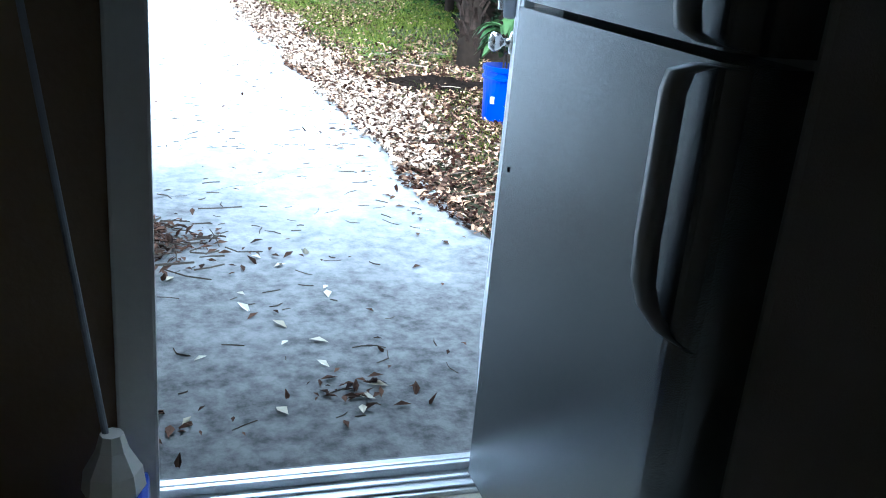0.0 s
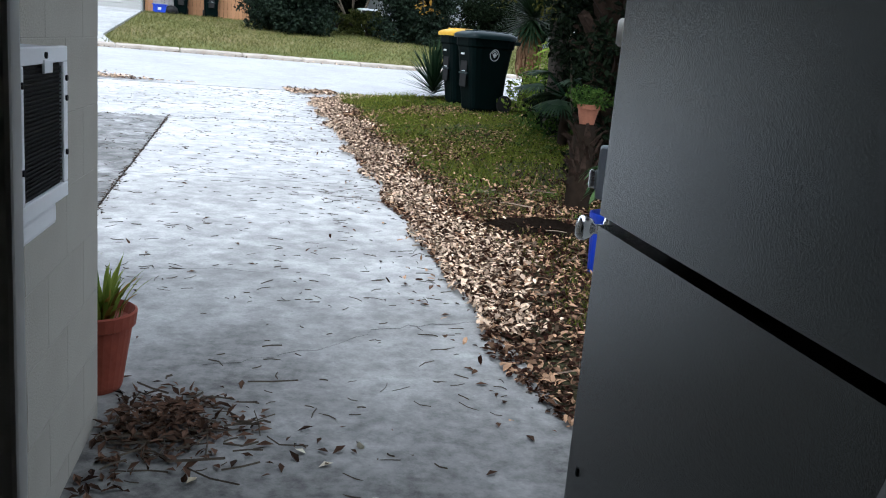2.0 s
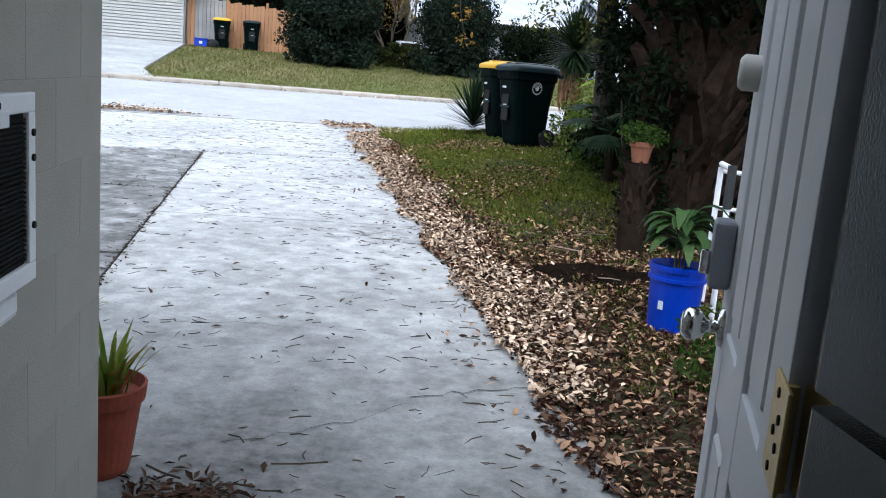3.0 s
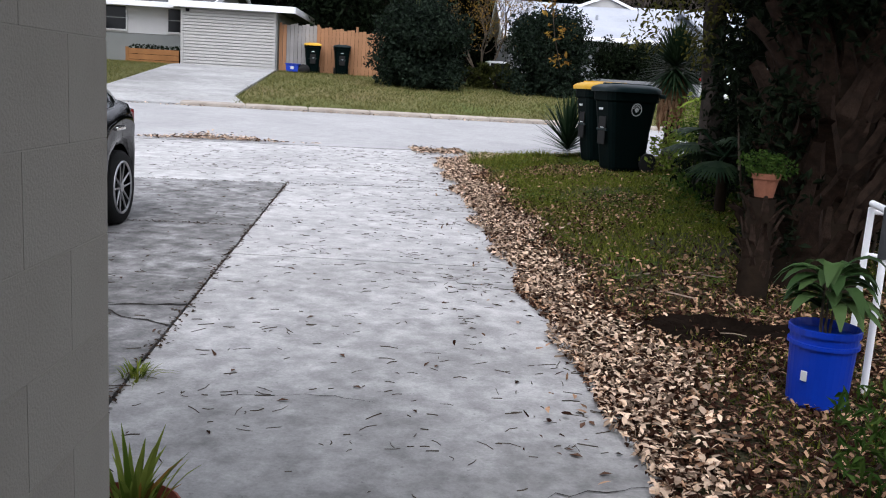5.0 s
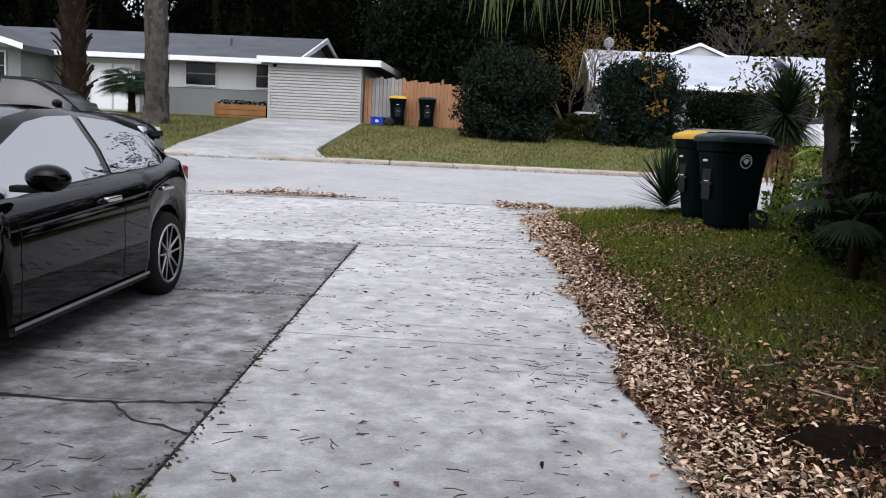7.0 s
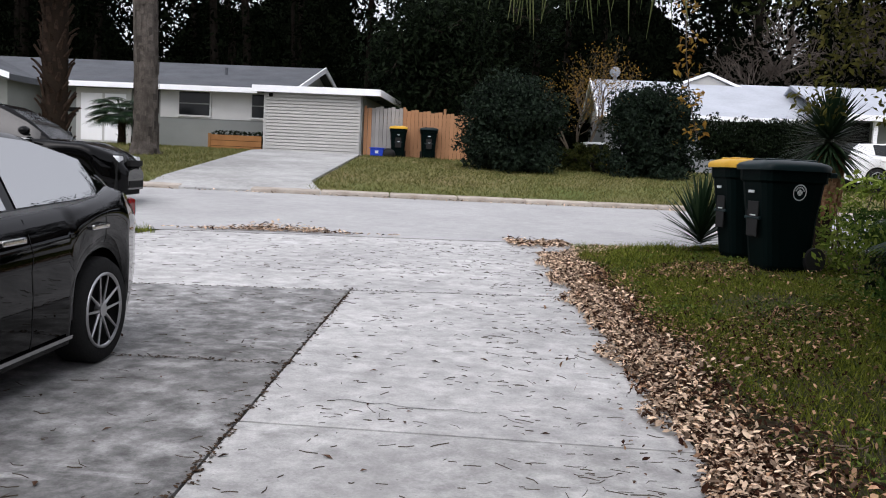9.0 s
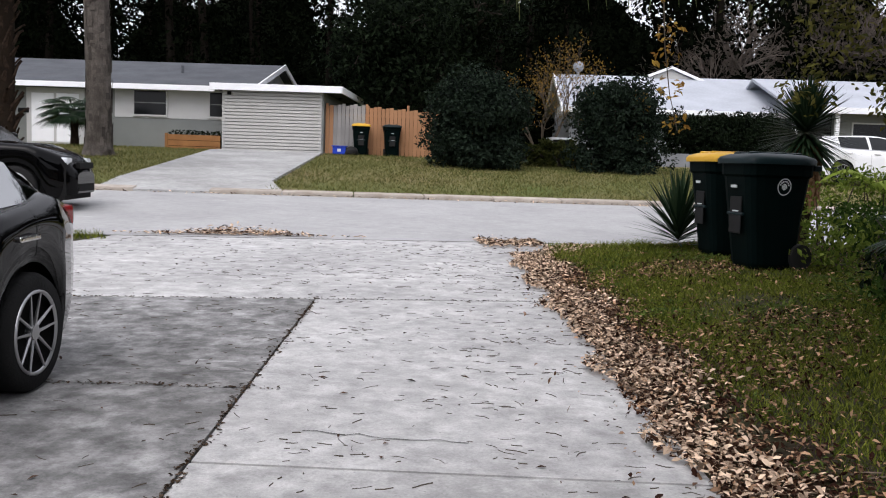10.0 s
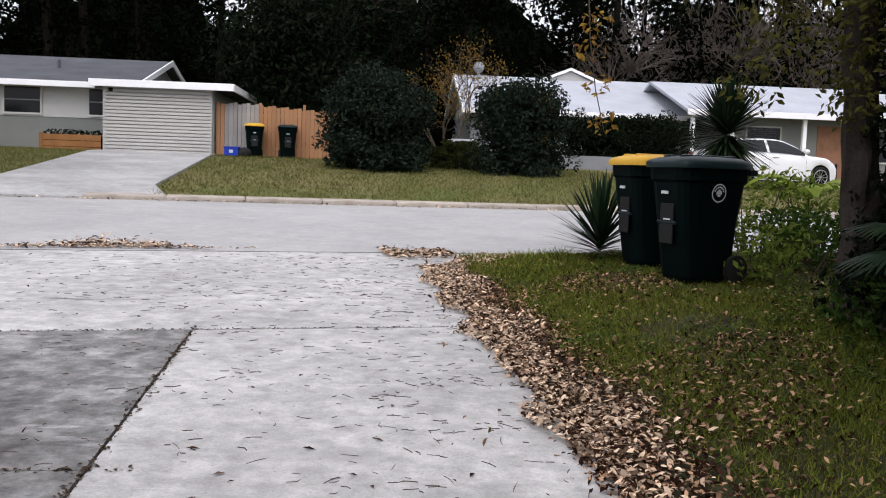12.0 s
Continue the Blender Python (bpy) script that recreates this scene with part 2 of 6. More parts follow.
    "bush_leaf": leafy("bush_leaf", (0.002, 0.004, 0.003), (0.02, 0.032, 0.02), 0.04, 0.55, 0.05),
    # near-black, with the deep shade of the woods put into the leaf colour
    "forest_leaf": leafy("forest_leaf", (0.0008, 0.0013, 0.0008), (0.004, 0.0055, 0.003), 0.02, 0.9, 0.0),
    "bright_leaf": leafy("bright_leaf", (0.07, 0.12, 0.015), (0.22, 0.27, 0.05), 0.35),
    "palm_leaf": leafy("palm_leaf", (0.008, 0.02, 0.01), (0.03, 0.05, 0.024), 0.1, 0.4),
    "grass": leafy("grass", (0.022, 0.043, 0.004), (0.22, 0.24, 0.038), 0.25),
    "fallen": leafy("fallen", (0.03, 0.013, 0.007), (0.92, 0.7, 0.51), 0.08, 0.75, skew=0.24),
    "rust_leaf": leafy("rust_leaf", (0.025, 0.01, 0.006), (0.58, 0.36, 0.22), 0.08, 0.75, skew=0.45),
    "lawn_weed": leafy("lawn_weed", (0.02, 0.04, 0.007), (0.13, 0.18, 0.04), 0.25, 0.6),
    "fallen_dark": leafy("fallen_dark", (0.02, 0.012, 0.009), (0.13, 0.075, 0.05), 0.05, 0.85),
    "vine_leaf": leafy("vine_leaf", (0.15, 0.07, 0.015), (0.4, 0.26, 0.05), 0.35),
    "banana_leaf": leafy("banana_leaf", (0.16, 0.25, 0.03), (0.34, 0.42, 0.07), 0.4, 0.4),
    "dead_frond": leafy("dead_frond", (0.13, 0.06, 0.03), (0.32, 0.19, 0.11), 0.15, 0.8),
    "autumn": leafy("autumn", (0.13, 0.09, 0.02), (0.26, 0.15, 0.03), 0.3),
    "bucket_leaf": leafy("bucket_leaf", (0.022, 0.05, 0.016), (0.08, 0.13, 0.045), 0.2, 0.4),
    "bright_leaf2": leafy("bright_leaf2", (0.02, 0.05, 0.008), (0.06, 0.1, 0.02), 0.25),
    "grip_grey": material("grip_grey", (0.04, 0.042, 0.045), 0.8, 0.15, 10, 80, 0.2),
    "boot": material("boot", (0.05, 0.033, 0.024), 0.95, 0.4, 5, 30, 0.8, second=(0.014, 0.01, 0.008), objects=True, spec=0.05),
    "spray": leafy("spray", (0.04, 0.06, 0.02), (0.17, 0.19, 0.08), 0.3),
    "dry_grass": leafy("dry_grass", (0.045, 0.07, 0.013), (0.2, 0.18, 0.07), 0.3),
    "stick": material("stick", (0.2, 0.15, 0.11), 0.9, 0.3, 8, 60, 0.3, islands=True),
    "pale_leaf": leafy("pale_leaf", (0.4, 0.35, 0.25), (0.65, 0.62, 0.5), 0.1, 0.7),
    "joint_dirt": leafy("joint_dirt", (0.02, 0.014, 0.01), (0.09, 0.06, 0.04), 0.0, 0.9),
    "crack_dirt": material("crack_dirt", (0.03, 0.026, 0.022), 0.95, 0.3, 20, 90, 0.3),
    # the treeline's shade is painted into this near-black
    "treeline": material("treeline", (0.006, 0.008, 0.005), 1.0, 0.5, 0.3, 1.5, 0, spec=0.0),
    "olive_leaf": leafy("olive_leaf", (0.025, 0.03, 0.007), (0.15, 0.14, 0.035), 0.3),
    "bare_twig": material("bare_twig", (0.11, 0.09, 0.076), 0.9, 0.3, 3, 20, 0.3),
}


# ---------------- mesh helpers ----------------
def mesh_object(name, bm, mat, parent=None, label="", smooth=False):
    me = bpy.data.meshes.new(name)
    bm.to_mesh(me)
    bm.free()
    me.materials.append(M[mat])
    if smooth:
        for p in me.polygons:
            p.use_smooth = True
    ob = new(name, me)
    if parent:
        ob.parent = parent
    return tagged(ob, label)


def part(name, bm, mat, parent, label="", smooth=False):
    return mesh_object(name, bm, mat, parent, label, smooth)


def quick(name, verts, faces, mat, parent=None, smooth=False):
    """A mesh from arrays: verts N x 3, faces M x k."""
    verts, faces = np.asarray(verts, np.float32), np.asarray(faces, np.int32)
    used, flat = np.unique(faces, return_inverse=True)
    verts, faces = verts[used], flat.reshape(faces.shape).astype(np.int32)
    me = bpy.data.meshes.new(name)
    me.vertices.add(len(verts))
    me.vertices.foreach_set("co", verts.ravel())
    k = faces.shape[1]
    me.loops.add(faces.size)
    me.loops.foreach_set("vertex_index", faces.ravel())
    me.polygons.add(len(faces))
    me.polygons.foreach_set("loop_start", np.arange(0, faces.size, k, dtype=np.int32))
    me.polygons.foreach_set("loop_total", np.full(len(faces), k, np.int32))
    me.polygons.foreach_set("use_smooth", np.full(len(faces), smooth))
    me.materials.append(M[mat])
    me.update(calc_edges=True)
    me.validate()
    ob = new(name, me)
    if parent:
        ob.parent = parent
    return ob


def thing(name, label, category, at=(0, 0, 0), turn=0.0, group="", kind=""):
    e = new(name)
    e.empty_display_size = 0.1
    e.location, e.rotation_euler = at, (0, 0, radians(turn))
    return tagged(e, label, category, group, kind)


def box(bm, x0, x1, y0, y1, z0, z1, bevel=0.0, segs=2):
    made = bmesh.ops.create_cube(bm, size=1, matrix=Matrix.Translation(((x0 + x1) / 2, (y0 + y1) / 2, (z0 + z1) / 2)) @ Matrix.Diagonal((x1 - x0, y1 - y0, z1 - z0, 1)))
    if bevel:
        es = {e for v in made["verts"] for e in v.link_edges}
        bmesh.ops.bevel(bm, geom=list(es), offset=bevel, segments=segs, profile=0.6, affect="EDGES")
    return bm


def boxm(x0, x1, y0, y1, z0, z1, bevel=0.0, segs=2):
    return box(bmesh.new(), x0, x1, y0, y1, z0, z1, bevel, segs)


def rod(bm, a, b, r0, r1=None, n=8):
    """A tapered round bar from a to b."""
    a, b = Vector(a), Vector(b)
    d = b - a
    m = Matrix.Translation((a + b) / 2) @ d.to_track_quat("Z", "Y").to_matrix().to_4x4()
    bmesh.ops.create_cone(bm, cap_ends=True, segments=n, radius1=r0, radius2=r0 if r1 is None else r1, depth=d.length, matrix=m)
    return bm


def lathe(bm, profile, n=24, centre=(0, 0)):
    """Turned shape: profile of (radius, z)."""
    rings = [[bm.verts.new((centre[0] + r * math.cos(2 * math.pi * i / n), centre[1] + r * math.sin(2 * math.pi * i / n), z)) for i in range(n)] for r, z in profile]
    for lo, hi in zip(rings, rings[1:]):
        for i in range(n):
            bm.faces.new((lo[i], lo[(i + 1) % n], hi[(i + 1) % n], hi[i]))
    return bm


def tube(points, radii, n=8):
    """Verts and faces of a bent, tapered limb."""
    pts = [Vector(p) for p in points]
    verts, faces = [], []
    for i, p in enumerate(pts):
        d = (pts[min(i + 1, len(pts) - 1)] - pts[max(i - 1, 0)]).normalized()
        s = d.orthogonal().normalized()
        u = d.cross(s)
        for k in range(n):
            a = 2 * math.pi * k / n
            verts.append(p + (s * math.cos(a) + u * math.sin(a)) * radii[i])
        if i:
            for k in range(n):
                a0, b0 = (i - 1) * n, i * n
                faces.append((a0 + k, a0 + (k + 1) % n, b0 + (k + 1) % n, b0 + k))
    return verts, faces


def joined(parts_):
    """Several (verts, faces) as one."""
    vs, fs, k = [], [], 0
    for v, f in parts_:
        vs += [tuple(p) for p in v]
        fs += [tuple(i + k for i in q) for q in f]
        k += len(v)
    return vs, fs


rng = np.random.default_rng(7)


def unit(n):
    v = rng.normal(size=(n, 3))
    return v / np.linalg.norm(v, axis=1)[:, None]


def leaves(points, size, spread=0.4, aspect=0.45, flat=0.0, lobed=False):
    """Folded leaf blades at points: verts and faces. flat: 0 any way up, 1 lying. lobed: six-sided, as dry oak leaves."""
    p = np.asarray(points, float)
    n = len(p)
    along = unit(n)
    along[:, 2] *= 1 - flat
    along /= np.linalg.norm(along, axis=1)[:, None] + 1e-9
    side = np.cross(along, unit(n) * (1 - flat) + np.array([0, 0, flat * 2.0 + 1e-3]))
    side /= np.linalg.norm(side, axis=1)[:, None] + 1e-9
    s = (size * (1 + spread * (rng.random(n) * 2 - 1)))[:, None]
    up = np.cross(side, along)
    up *= np.sign(up[:, 2:3] + 1e-9)
    if lobed:
        a, b = side * s * aspect * (0.25 + 0.4 * rng.random((n, 1))), side * s * aspect * (0.25 + 0.4 * rng.random((n, 1)))
        curl = up * s * (0.02 + 0.22 * rng.random((n, 1)))
        v = np.stack([p - along * s / 2, p + a - along * s * 0.2 + curl, p + b + along * s * 0.2 + curl, p + along * s / 2, p - a + along * s * 0.14 + curl * 0.6, p - b - along * s * 0.24 + curl], 1).reshape(-1, 3)
        return v, np.arange(6 * n).reshape(-1, 6)
    v = np.stack([p - along * s / 2, p + side * s * aspect / 2 + up * s * 0.12, p + along * s / 2, p - side * s * aspect / 2 + up * s * 0.12], 1).reshape(-1, 3)
    return v, np.arange(4 * n).reshape(-1, 4)


def clumps(centres, radius, per, squash=0.8, shell=0.5):
    """Points gathered in clumps round the centres."""
    c = np.repeat(np.asarray(centres, float), per, axis=0)
    r = radius * (shell + (1 - shell) * rng.random(len(c))) ** 0.5
    d = unit(len(c)) * r[:, None]
    d[:, 2] *= squash
    return c + d


# ---------------- the lie of the land ----------------
SLOPE = math.tan(radians(RISE))
ROAD_TURN = 9.0
RC, RS = math.cos(radians(ROAD_TURN)), math.sin(radians(ROAD_TURN))
ROAD_NEAR, ROAD_FAR = 17.3, 23.6   # distance of the road's edges, across the road


def road_uv(x, y):
    """Along and across the road."""
    return x * RC + y * RS, -x * RS + y * RC


def from_road(u, v):
    return u * RC - v * RS, u * RS + v * RC


def smooth(a, b, t):
    t = np.clip((np.asarray(t, float) - a) / (b - a), 0, 1)
    return t * t * (3 - 2 * t)


def drive_right(y):
    """The drive's edge by the lawn, flaring out where it meets the road."""
    return 2.42 - 0.06 * (y - 4) + 0.57 * np.clip(y - 16.1, 0, 1.9)


def drive_left_joint(y):
    return 0.1 - 0.0455 * (y - 6.2)


def base_height(x, y):
    """The plane of the drive, then road, verge and the far lawn."""
    v = -np.asarray(x, float) * RS + np.asarray(y, float) * RC
    near = np.asarray(y, float) * SLOPE
    road0 = SLOPE * ROAD_NEAR
    return np.where(v < ROAD_NEAR, near, np.interp(v, [ROAD_NEAR, 20.4, ROAD_FAR, ROAD_FAR + 0.4, 37.0, 80.0], [road0, road0 + 0.17, 0.80, 0.9, 1.82, 2.2]) + (near - SLOPE * v) * (1 - smooth(ROAD_NEAR, ROAD_FAR, v)))


def land(x, y):
    x, y = np.asarray(x, float), np.asarray(y, float)
    v = -x * RS + y * RC
    lawn = 0.05 * smooth(2.3, 3.0, x) + 0.14 * smooth(2.6, 4.2, x) * smooth(8, 13.5, y)
    return base_height(x, y) + lawn * (1 - smooth(ROAD_NEAR - 1.0, ROAD_NEAR - 0.1, v))


# ---------------- ground, drive, road ----------------
def on_paving(x, y):
    """How far inside the drive, the road or the house a place lies."""
    u, v = road_uv(x, y)
    road = np.minimum(v - ROAD_NEAR, ROAD_FAR + 0.3 - v)
    lane = np.minimum(np.minimum(drive_right(y) - x, x - np.where(y > 12.8, -3.3, -7.0)), np.minimum(y + 6, ROAD_NEAR + 0.3 - v))
    return np.maximum(road, lane)


def grid_axis(stops):
    out = []
    for a, b, step in stops:
        out += list(np.arange(a, b, step))
    return np.array(out + [stops[-1][1]])


gx = grid_axis([(-400, -60, 40), (-60, -14, 2), (-14, 10, 0.25), (10, 30, 1), (30, 60, 3), (60, 400, 40)])
gy = grid_axis([(-300, -20, 40), (-20, 2, 1), (2, 26, 0.25), (26, 46, 0.7), (46, 90, 4), (90, 600, 60)])
GX, GY = np.meshgrid(gx, gy)
GZ = land(GX, GY) + 0.012 * np.sin(GX * 3.1 + GY * 1.7) * np.sin(GY * 2.3 - GX) * (np.abs(GX) < 30)
hole = np.exp(-(((GX - 3.15) / 0.42) ** 2 + ((GY - 7.35) / 0.22) ** 2))
GZ = GZ - 0.07 * hole - 0.09 * smooth(0.05, 0.3, on_paving(GX, GY)) - 0.02
cols = len(gx)
idx = np.arange(len(gx) * len(gy)).reshape(len(gy), cols)
quads = np.stack([idx[:-1, :-1], idx[:-1, 1:], idx[1:, 1:], idx[1:, :-1]], -1).reshape(-1, 4)
cx, cy = GX[:-1, :-1].ravel(), GY[:-1, :-1].ravel()
ground = quick("ground", np.stack([GX, GY, GZ], -1).reshape(-1, 3), quads, "soil", smooth=True)
ground.data.materials.append(M["far_lawn"])
far_side = (road_uv(cx, cy)[1] > 22.5).astype(np.int32)
ground.data.polygons.foreach_set("material_index", far_side)
tagged(ground, "brown leaf-strewn soil and thin winter lawn", "ground", kind="structure")


def slab(name, corners, mat, parent, thick=0.12, lift=0.0, gap=0.012):
    """A cast slab following the fall of the ground; corners in order."""
    bm = bmesh.new()
    c = np.mean(corners, axis=0)
    pts = [np.array(p) + (c - p) / np.linalg.norm(c - p) * gap for p in corners]
    top = [bm.verts.new((x, y, float(base_height(x, y)) + lift)) for x, y in pts]
    low = [bm.verts.new((x, y, float(base_height(x, y)) + lift - thick)) for x, y in pts]
    bm.faces.new(top)
    for i in range(len(pts)):
        j = (i + 1) % len(pts)
        bm.faces.new((low[i], low[j], top[j], top[i]))
    bmesh.ops.recalc_face_normals(bm, faces=bm.faces[:])
    return part(name, bm, mat, parent)


def joint_y(x):
    return 12.81 + 0.154 * x


drive = thing("pavement", "pale stained concrete drive in cast slabs", "driveway", kind="structure")
JL, DR = drive_left_joint, drive_right
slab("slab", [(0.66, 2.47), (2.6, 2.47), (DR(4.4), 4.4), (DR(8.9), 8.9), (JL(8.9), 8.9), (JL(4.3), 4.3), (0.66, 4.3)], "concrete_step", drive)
slab("slab", [(JL(8.9), 8.9), (DR(8.9), 8.9), (DR(13.05), joint_y(DR(13.05))), (JL(12.8), joint_y(JL(12.8)))], "concrete", drive)
slab("slab", [(-6.5, 4.27), (JL(4.27), 4.27), (JL(7.45), 7.45), (-6.5, 7.2)], "concrete_old", drive)
slab("slab", [(-6.5, 7.2), (JL(7.45), 7.45), (JL(10.0), 10.02), (-6.5, 9.7)], "concrete_old", drive)
slab("slab", [(-6.5, 9.7), (JL(10.0), 10.02), (JL(12.8), joint_y(JL(12.8))), (-6.5, joint_y(-6.5))], "concrete_old", drive)
a, b = from_road(-0.95, ROAD_NEAR - 0.01), from_road(5.45, ROAD_NEAR - 0.01)
slab("slab", [(-4.6, joint_y(-4.6)), (DR(13.05), joint_y(DR(13.05))), (DR(16.1), 16.1), b, a], "concrete", drive)

road = thing("road", "grey worn asphalt residential road", "road", kind="structure")
us = np.arange(-90, 91, 3.0)
vs_ = np.linspace(ROAD_NEAR, ROAD_FAR, 9)
UU, VV = np.meshgrid(us, vs_)
RX, RY = from_road(UU, VV)
ri = np.arange(UU.size).reshape(UU.shape)
rq = np.stack([ri[:-1, :-1], ri[:-1, 1:], ri[1:, 1:], ri[1:, :-1]], -1).reshape(-1, 4)
quick("surface", np.stack([RX, RY, base_height(RX, RY) + 0.004], -1).reshape(-1, 3), rq, "asphalt", road, smooth=True)

far_drive = thing("pavement", "pale concrete drive leading to the grey house", "driveway", kind="structure")
for k in range(8):
    f0, f1 = k / 8, (k + 1) / 8
    L = lambda f: np.array((-6.5, 22.85)) * (1 - f) + np.array((-8.2, 37.45)) * f
    Rr = lambda f: np.array((-3.3 + 0.55 * max(0, 1 - f * 8), 23.45)) * (1 - f) + np.array((-4.4, 38.1)) * f
    slab("slab", [L(f0), Rr(f0), Rr(f1), L(f1)], "concrete_far", far_drive, lift=0.05, thick=0.2)

kerb_run = thing("kerb", "low stained concrete kerb along the far lawn", "kerb", kind="structure")
u = -40.0
while u < 45:
    if not (-3.1 < u < -0.75):
        bm = bmesh.new()
        box(bm, 0.008, 1.45, 0, 0.42, -0.1, 0.075, 0.03)
        ob = part("kerb_stone", bm, "kerb", kerb_run)
        x, y = from_road(u, ROAD_FAR - 0.02)
        ob.location, ob.rotation_euler = (x, y, float(base_height(x, y)) + 0.01), (radians(4), 0, radians(ROAD_TURN))
    u += 1.46


# ---------------- the house we leave ----------------
FLOOR = 0.16
DOOR_L, DOOR_R, WALL_IN, WALL_OUT, HEAD = 0.955, 1.79, 2.30, 2.46, 2.19


def wall(name, x0, x1, y0, y1, z0, z1, mat, label):
    ob = mesh_object(name, boxm(x0, x1, y0, y1, z0, z1), mat)
    return tagged(ob, label, "wall", kind="structure")


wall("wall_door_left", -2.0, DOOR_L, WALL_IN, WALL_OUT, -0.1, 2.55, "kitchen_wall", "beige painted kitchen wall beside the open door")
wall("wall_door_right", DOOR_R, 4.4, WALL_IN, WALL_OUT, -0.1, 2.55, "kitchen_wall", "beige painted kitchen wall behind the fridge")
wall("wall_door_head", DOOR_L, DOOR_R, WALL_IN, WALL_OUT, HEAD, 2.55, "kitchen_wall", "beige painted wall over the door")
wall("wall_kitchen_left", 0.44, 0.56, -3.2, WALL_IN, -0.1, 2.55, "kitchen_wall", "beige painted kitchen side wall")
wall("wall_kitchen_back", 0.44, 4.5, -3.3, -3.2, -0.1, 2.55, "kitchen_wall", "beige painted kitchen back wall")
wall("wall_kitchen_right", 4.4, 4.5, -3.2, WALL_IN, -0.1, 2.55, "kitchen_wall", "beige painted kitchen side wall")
tagged(mesh_object("floor", boxm(0.5, 4.45, -3.25, WALL_OUT - 0.02, -0.1, FLOOR), "vinyl"), "cream vinyl kitchen floor", "floor", kind="structure")
tagged(mesh_object("ceiling", boxm(-2.0, 4.5, -3.3, WALL_OUT, 2.55, 2.7), "ceiling"), "white kitchen ceiling", "ceiling", kind="structure")
roof = mesh_object("roof", boxm(-7.5, 5.0, -4.0, 2.56, 2.72, 2.86), "shingle")
tagged(roof, "dark shingle roof and eaves of the house", "roof", kind="structure")

# unseen roof, added so that its eaves shade the block wall and near drive
wing = mesh_object("unseen_wing_roof", boxm(-7.5, 1.2, 2.57, 4.8, 2.73, 2.87), "shingle")
tagged(wing, "unseen shingle roof and eaves added to shade the block-walled wing", "roof", kind="structure")

# block wall beside the door
bw = thing("wall_blocks", "beige painted concrete block wall with faint joints", "wall", kind="structure")
WX, WY = 0.70, 4.26
part("core", boxm(0.40, WX - 0.0012, WALL_OUT, WY - 0.006, -0.1, 2.72), "mortar", bw)
part("core", boxm(-7.0, 0.40, WY - 0.3, WY - 0.0035, -0.1, 2.72), "mortar", bw)
block = boxm(-0.02, 0, 0.001, 0.399, 0.001, 0.199, 0.0007, 1)
bme = bpy.data.meshes.new("block")
block.to_mesh(bme)
block.free()
bme.materials.append(M["block_paint"])
for row in range(14):
    z = -0.02 + row * 0.2
    for k in range(-1, 6):
        y0 = WY - 0.4 * (k + 1) + (0.2 if row % 2 else 0.0)
        lo, hi = max(y0, WALL_OUT + 0.002), min(y0 + 0.4, WY)
        if hi - lo < 0.05:
            continue
        ob = new("block", bme)
        ob.parent, ob.location, ob.scale = bw, (WX, lo, z), (1, (hi - lo) / 0.4, 1)
    for k in range(3):
        ob = new("block", bme)
        ob.parent, ob.location, ob.rotation_euler = bw, (WX - 0.4 * k, WY - 0.001, z), (0, 0, radians(90))

# door frame, threshold, stop
df = thing("door_frame", "grey-white painted wooden frame of the back door", "door frame", kind="structure")
for nm, x0, x1 in (("jamb", DOOR_L, DOOR_L + 0.02), ("jamb", DOOR_R - 0.035, DOOR_R)):
    part(nm, boxm(x0, x1, WALL_IN - 0.004, WALL_OUT + 0.01, FLOOR, HEAD, 0.003), "trim", df)
part("head", boxm(DOOR_L, DOOR_R, WALL_IN - 0.004, WALL_OUT + 0.01, HEAD - 0.035, HEAD - 0.001, 0.003), "trim", df)
part("stop", boxm(DOOR_L + 0.021, DOOR_L + 0.032, 2.36, 2.40, FLOOR, HEAD - 0.04, 0.003), "trim", df)
part("casing", boxm(DOOR_L - 0.012, DOOR_L + 0.062, WALL_IN - 0.022, WALL_IN - 0.003, FLOOR, HEAD + 0.08, 0.006), "trim", df)
part("casing", boxm(DOOR_L - 0.075, DOOR_R + 0.075, WALL_IN - 0.024, WALL_IN - 0.003, HEAD - 0.01, HEAD + 0.08, 0.006), "trim", df)
part("casing", boxm(DOOR_L - 0.07, DOOR_L - 0.02, WALL_OUT + 0.002, WALL_OUT + 0.025, 0.07, HEAD + 0.06, 0.004), "trim", df)
for z in (0.35, 1.115, 1.82):
    hl = part("hinge_leaf", boxm(1.7495, 1.7545, 2.35, 2.445, z, z + 0.1, 0.001, 1), "brass", df, "worn brass hinge leaf with empty screw holes")
    for dy, dz in ((0.06, 0.014), (0.03, 0.036), (0.065, 0.05), (0.032, 0.062), (0.055, 0.088)):
        part("screw_hole", rod(bmesh.new(), (1.7485, 2.35 + dy, z + dz), (1.751, 2.35 + dy, z + dz), 0.005, n=10), "dark_gap", hl)
th = thing("threshold", "scuffed aluminium door threshold with ridges", "threshold", kind="structure")
part("sill", boxm(DOOR_L + 0.036, DOOR_R - 0.036, WALL_IN + 0.04, WALL_OUT + 0.03, FLOOR - 0.02, FLOOR + 0.012, 0.004), "aluminium", th)
for k in range(4):
    y = WALL_IN + 0.05 + k * 0.035
    part("ridge", boxm(DOOR_L + 0.036, DOOR_R - 0.036, y, y + 0.014, FLOOR + 0.008, FLOOR + 0.02 + (0.012 if k == 2 else 0), 0.004), "aluminium", th)
part("step", boxm(DOOR_L - 0.1, DOOR_R + 0.1, WALL_OUT + 0.002, WALL_OUT + 0.1, -0.05, FLOOR - 0.03, 0.006), "concrete_old", th)


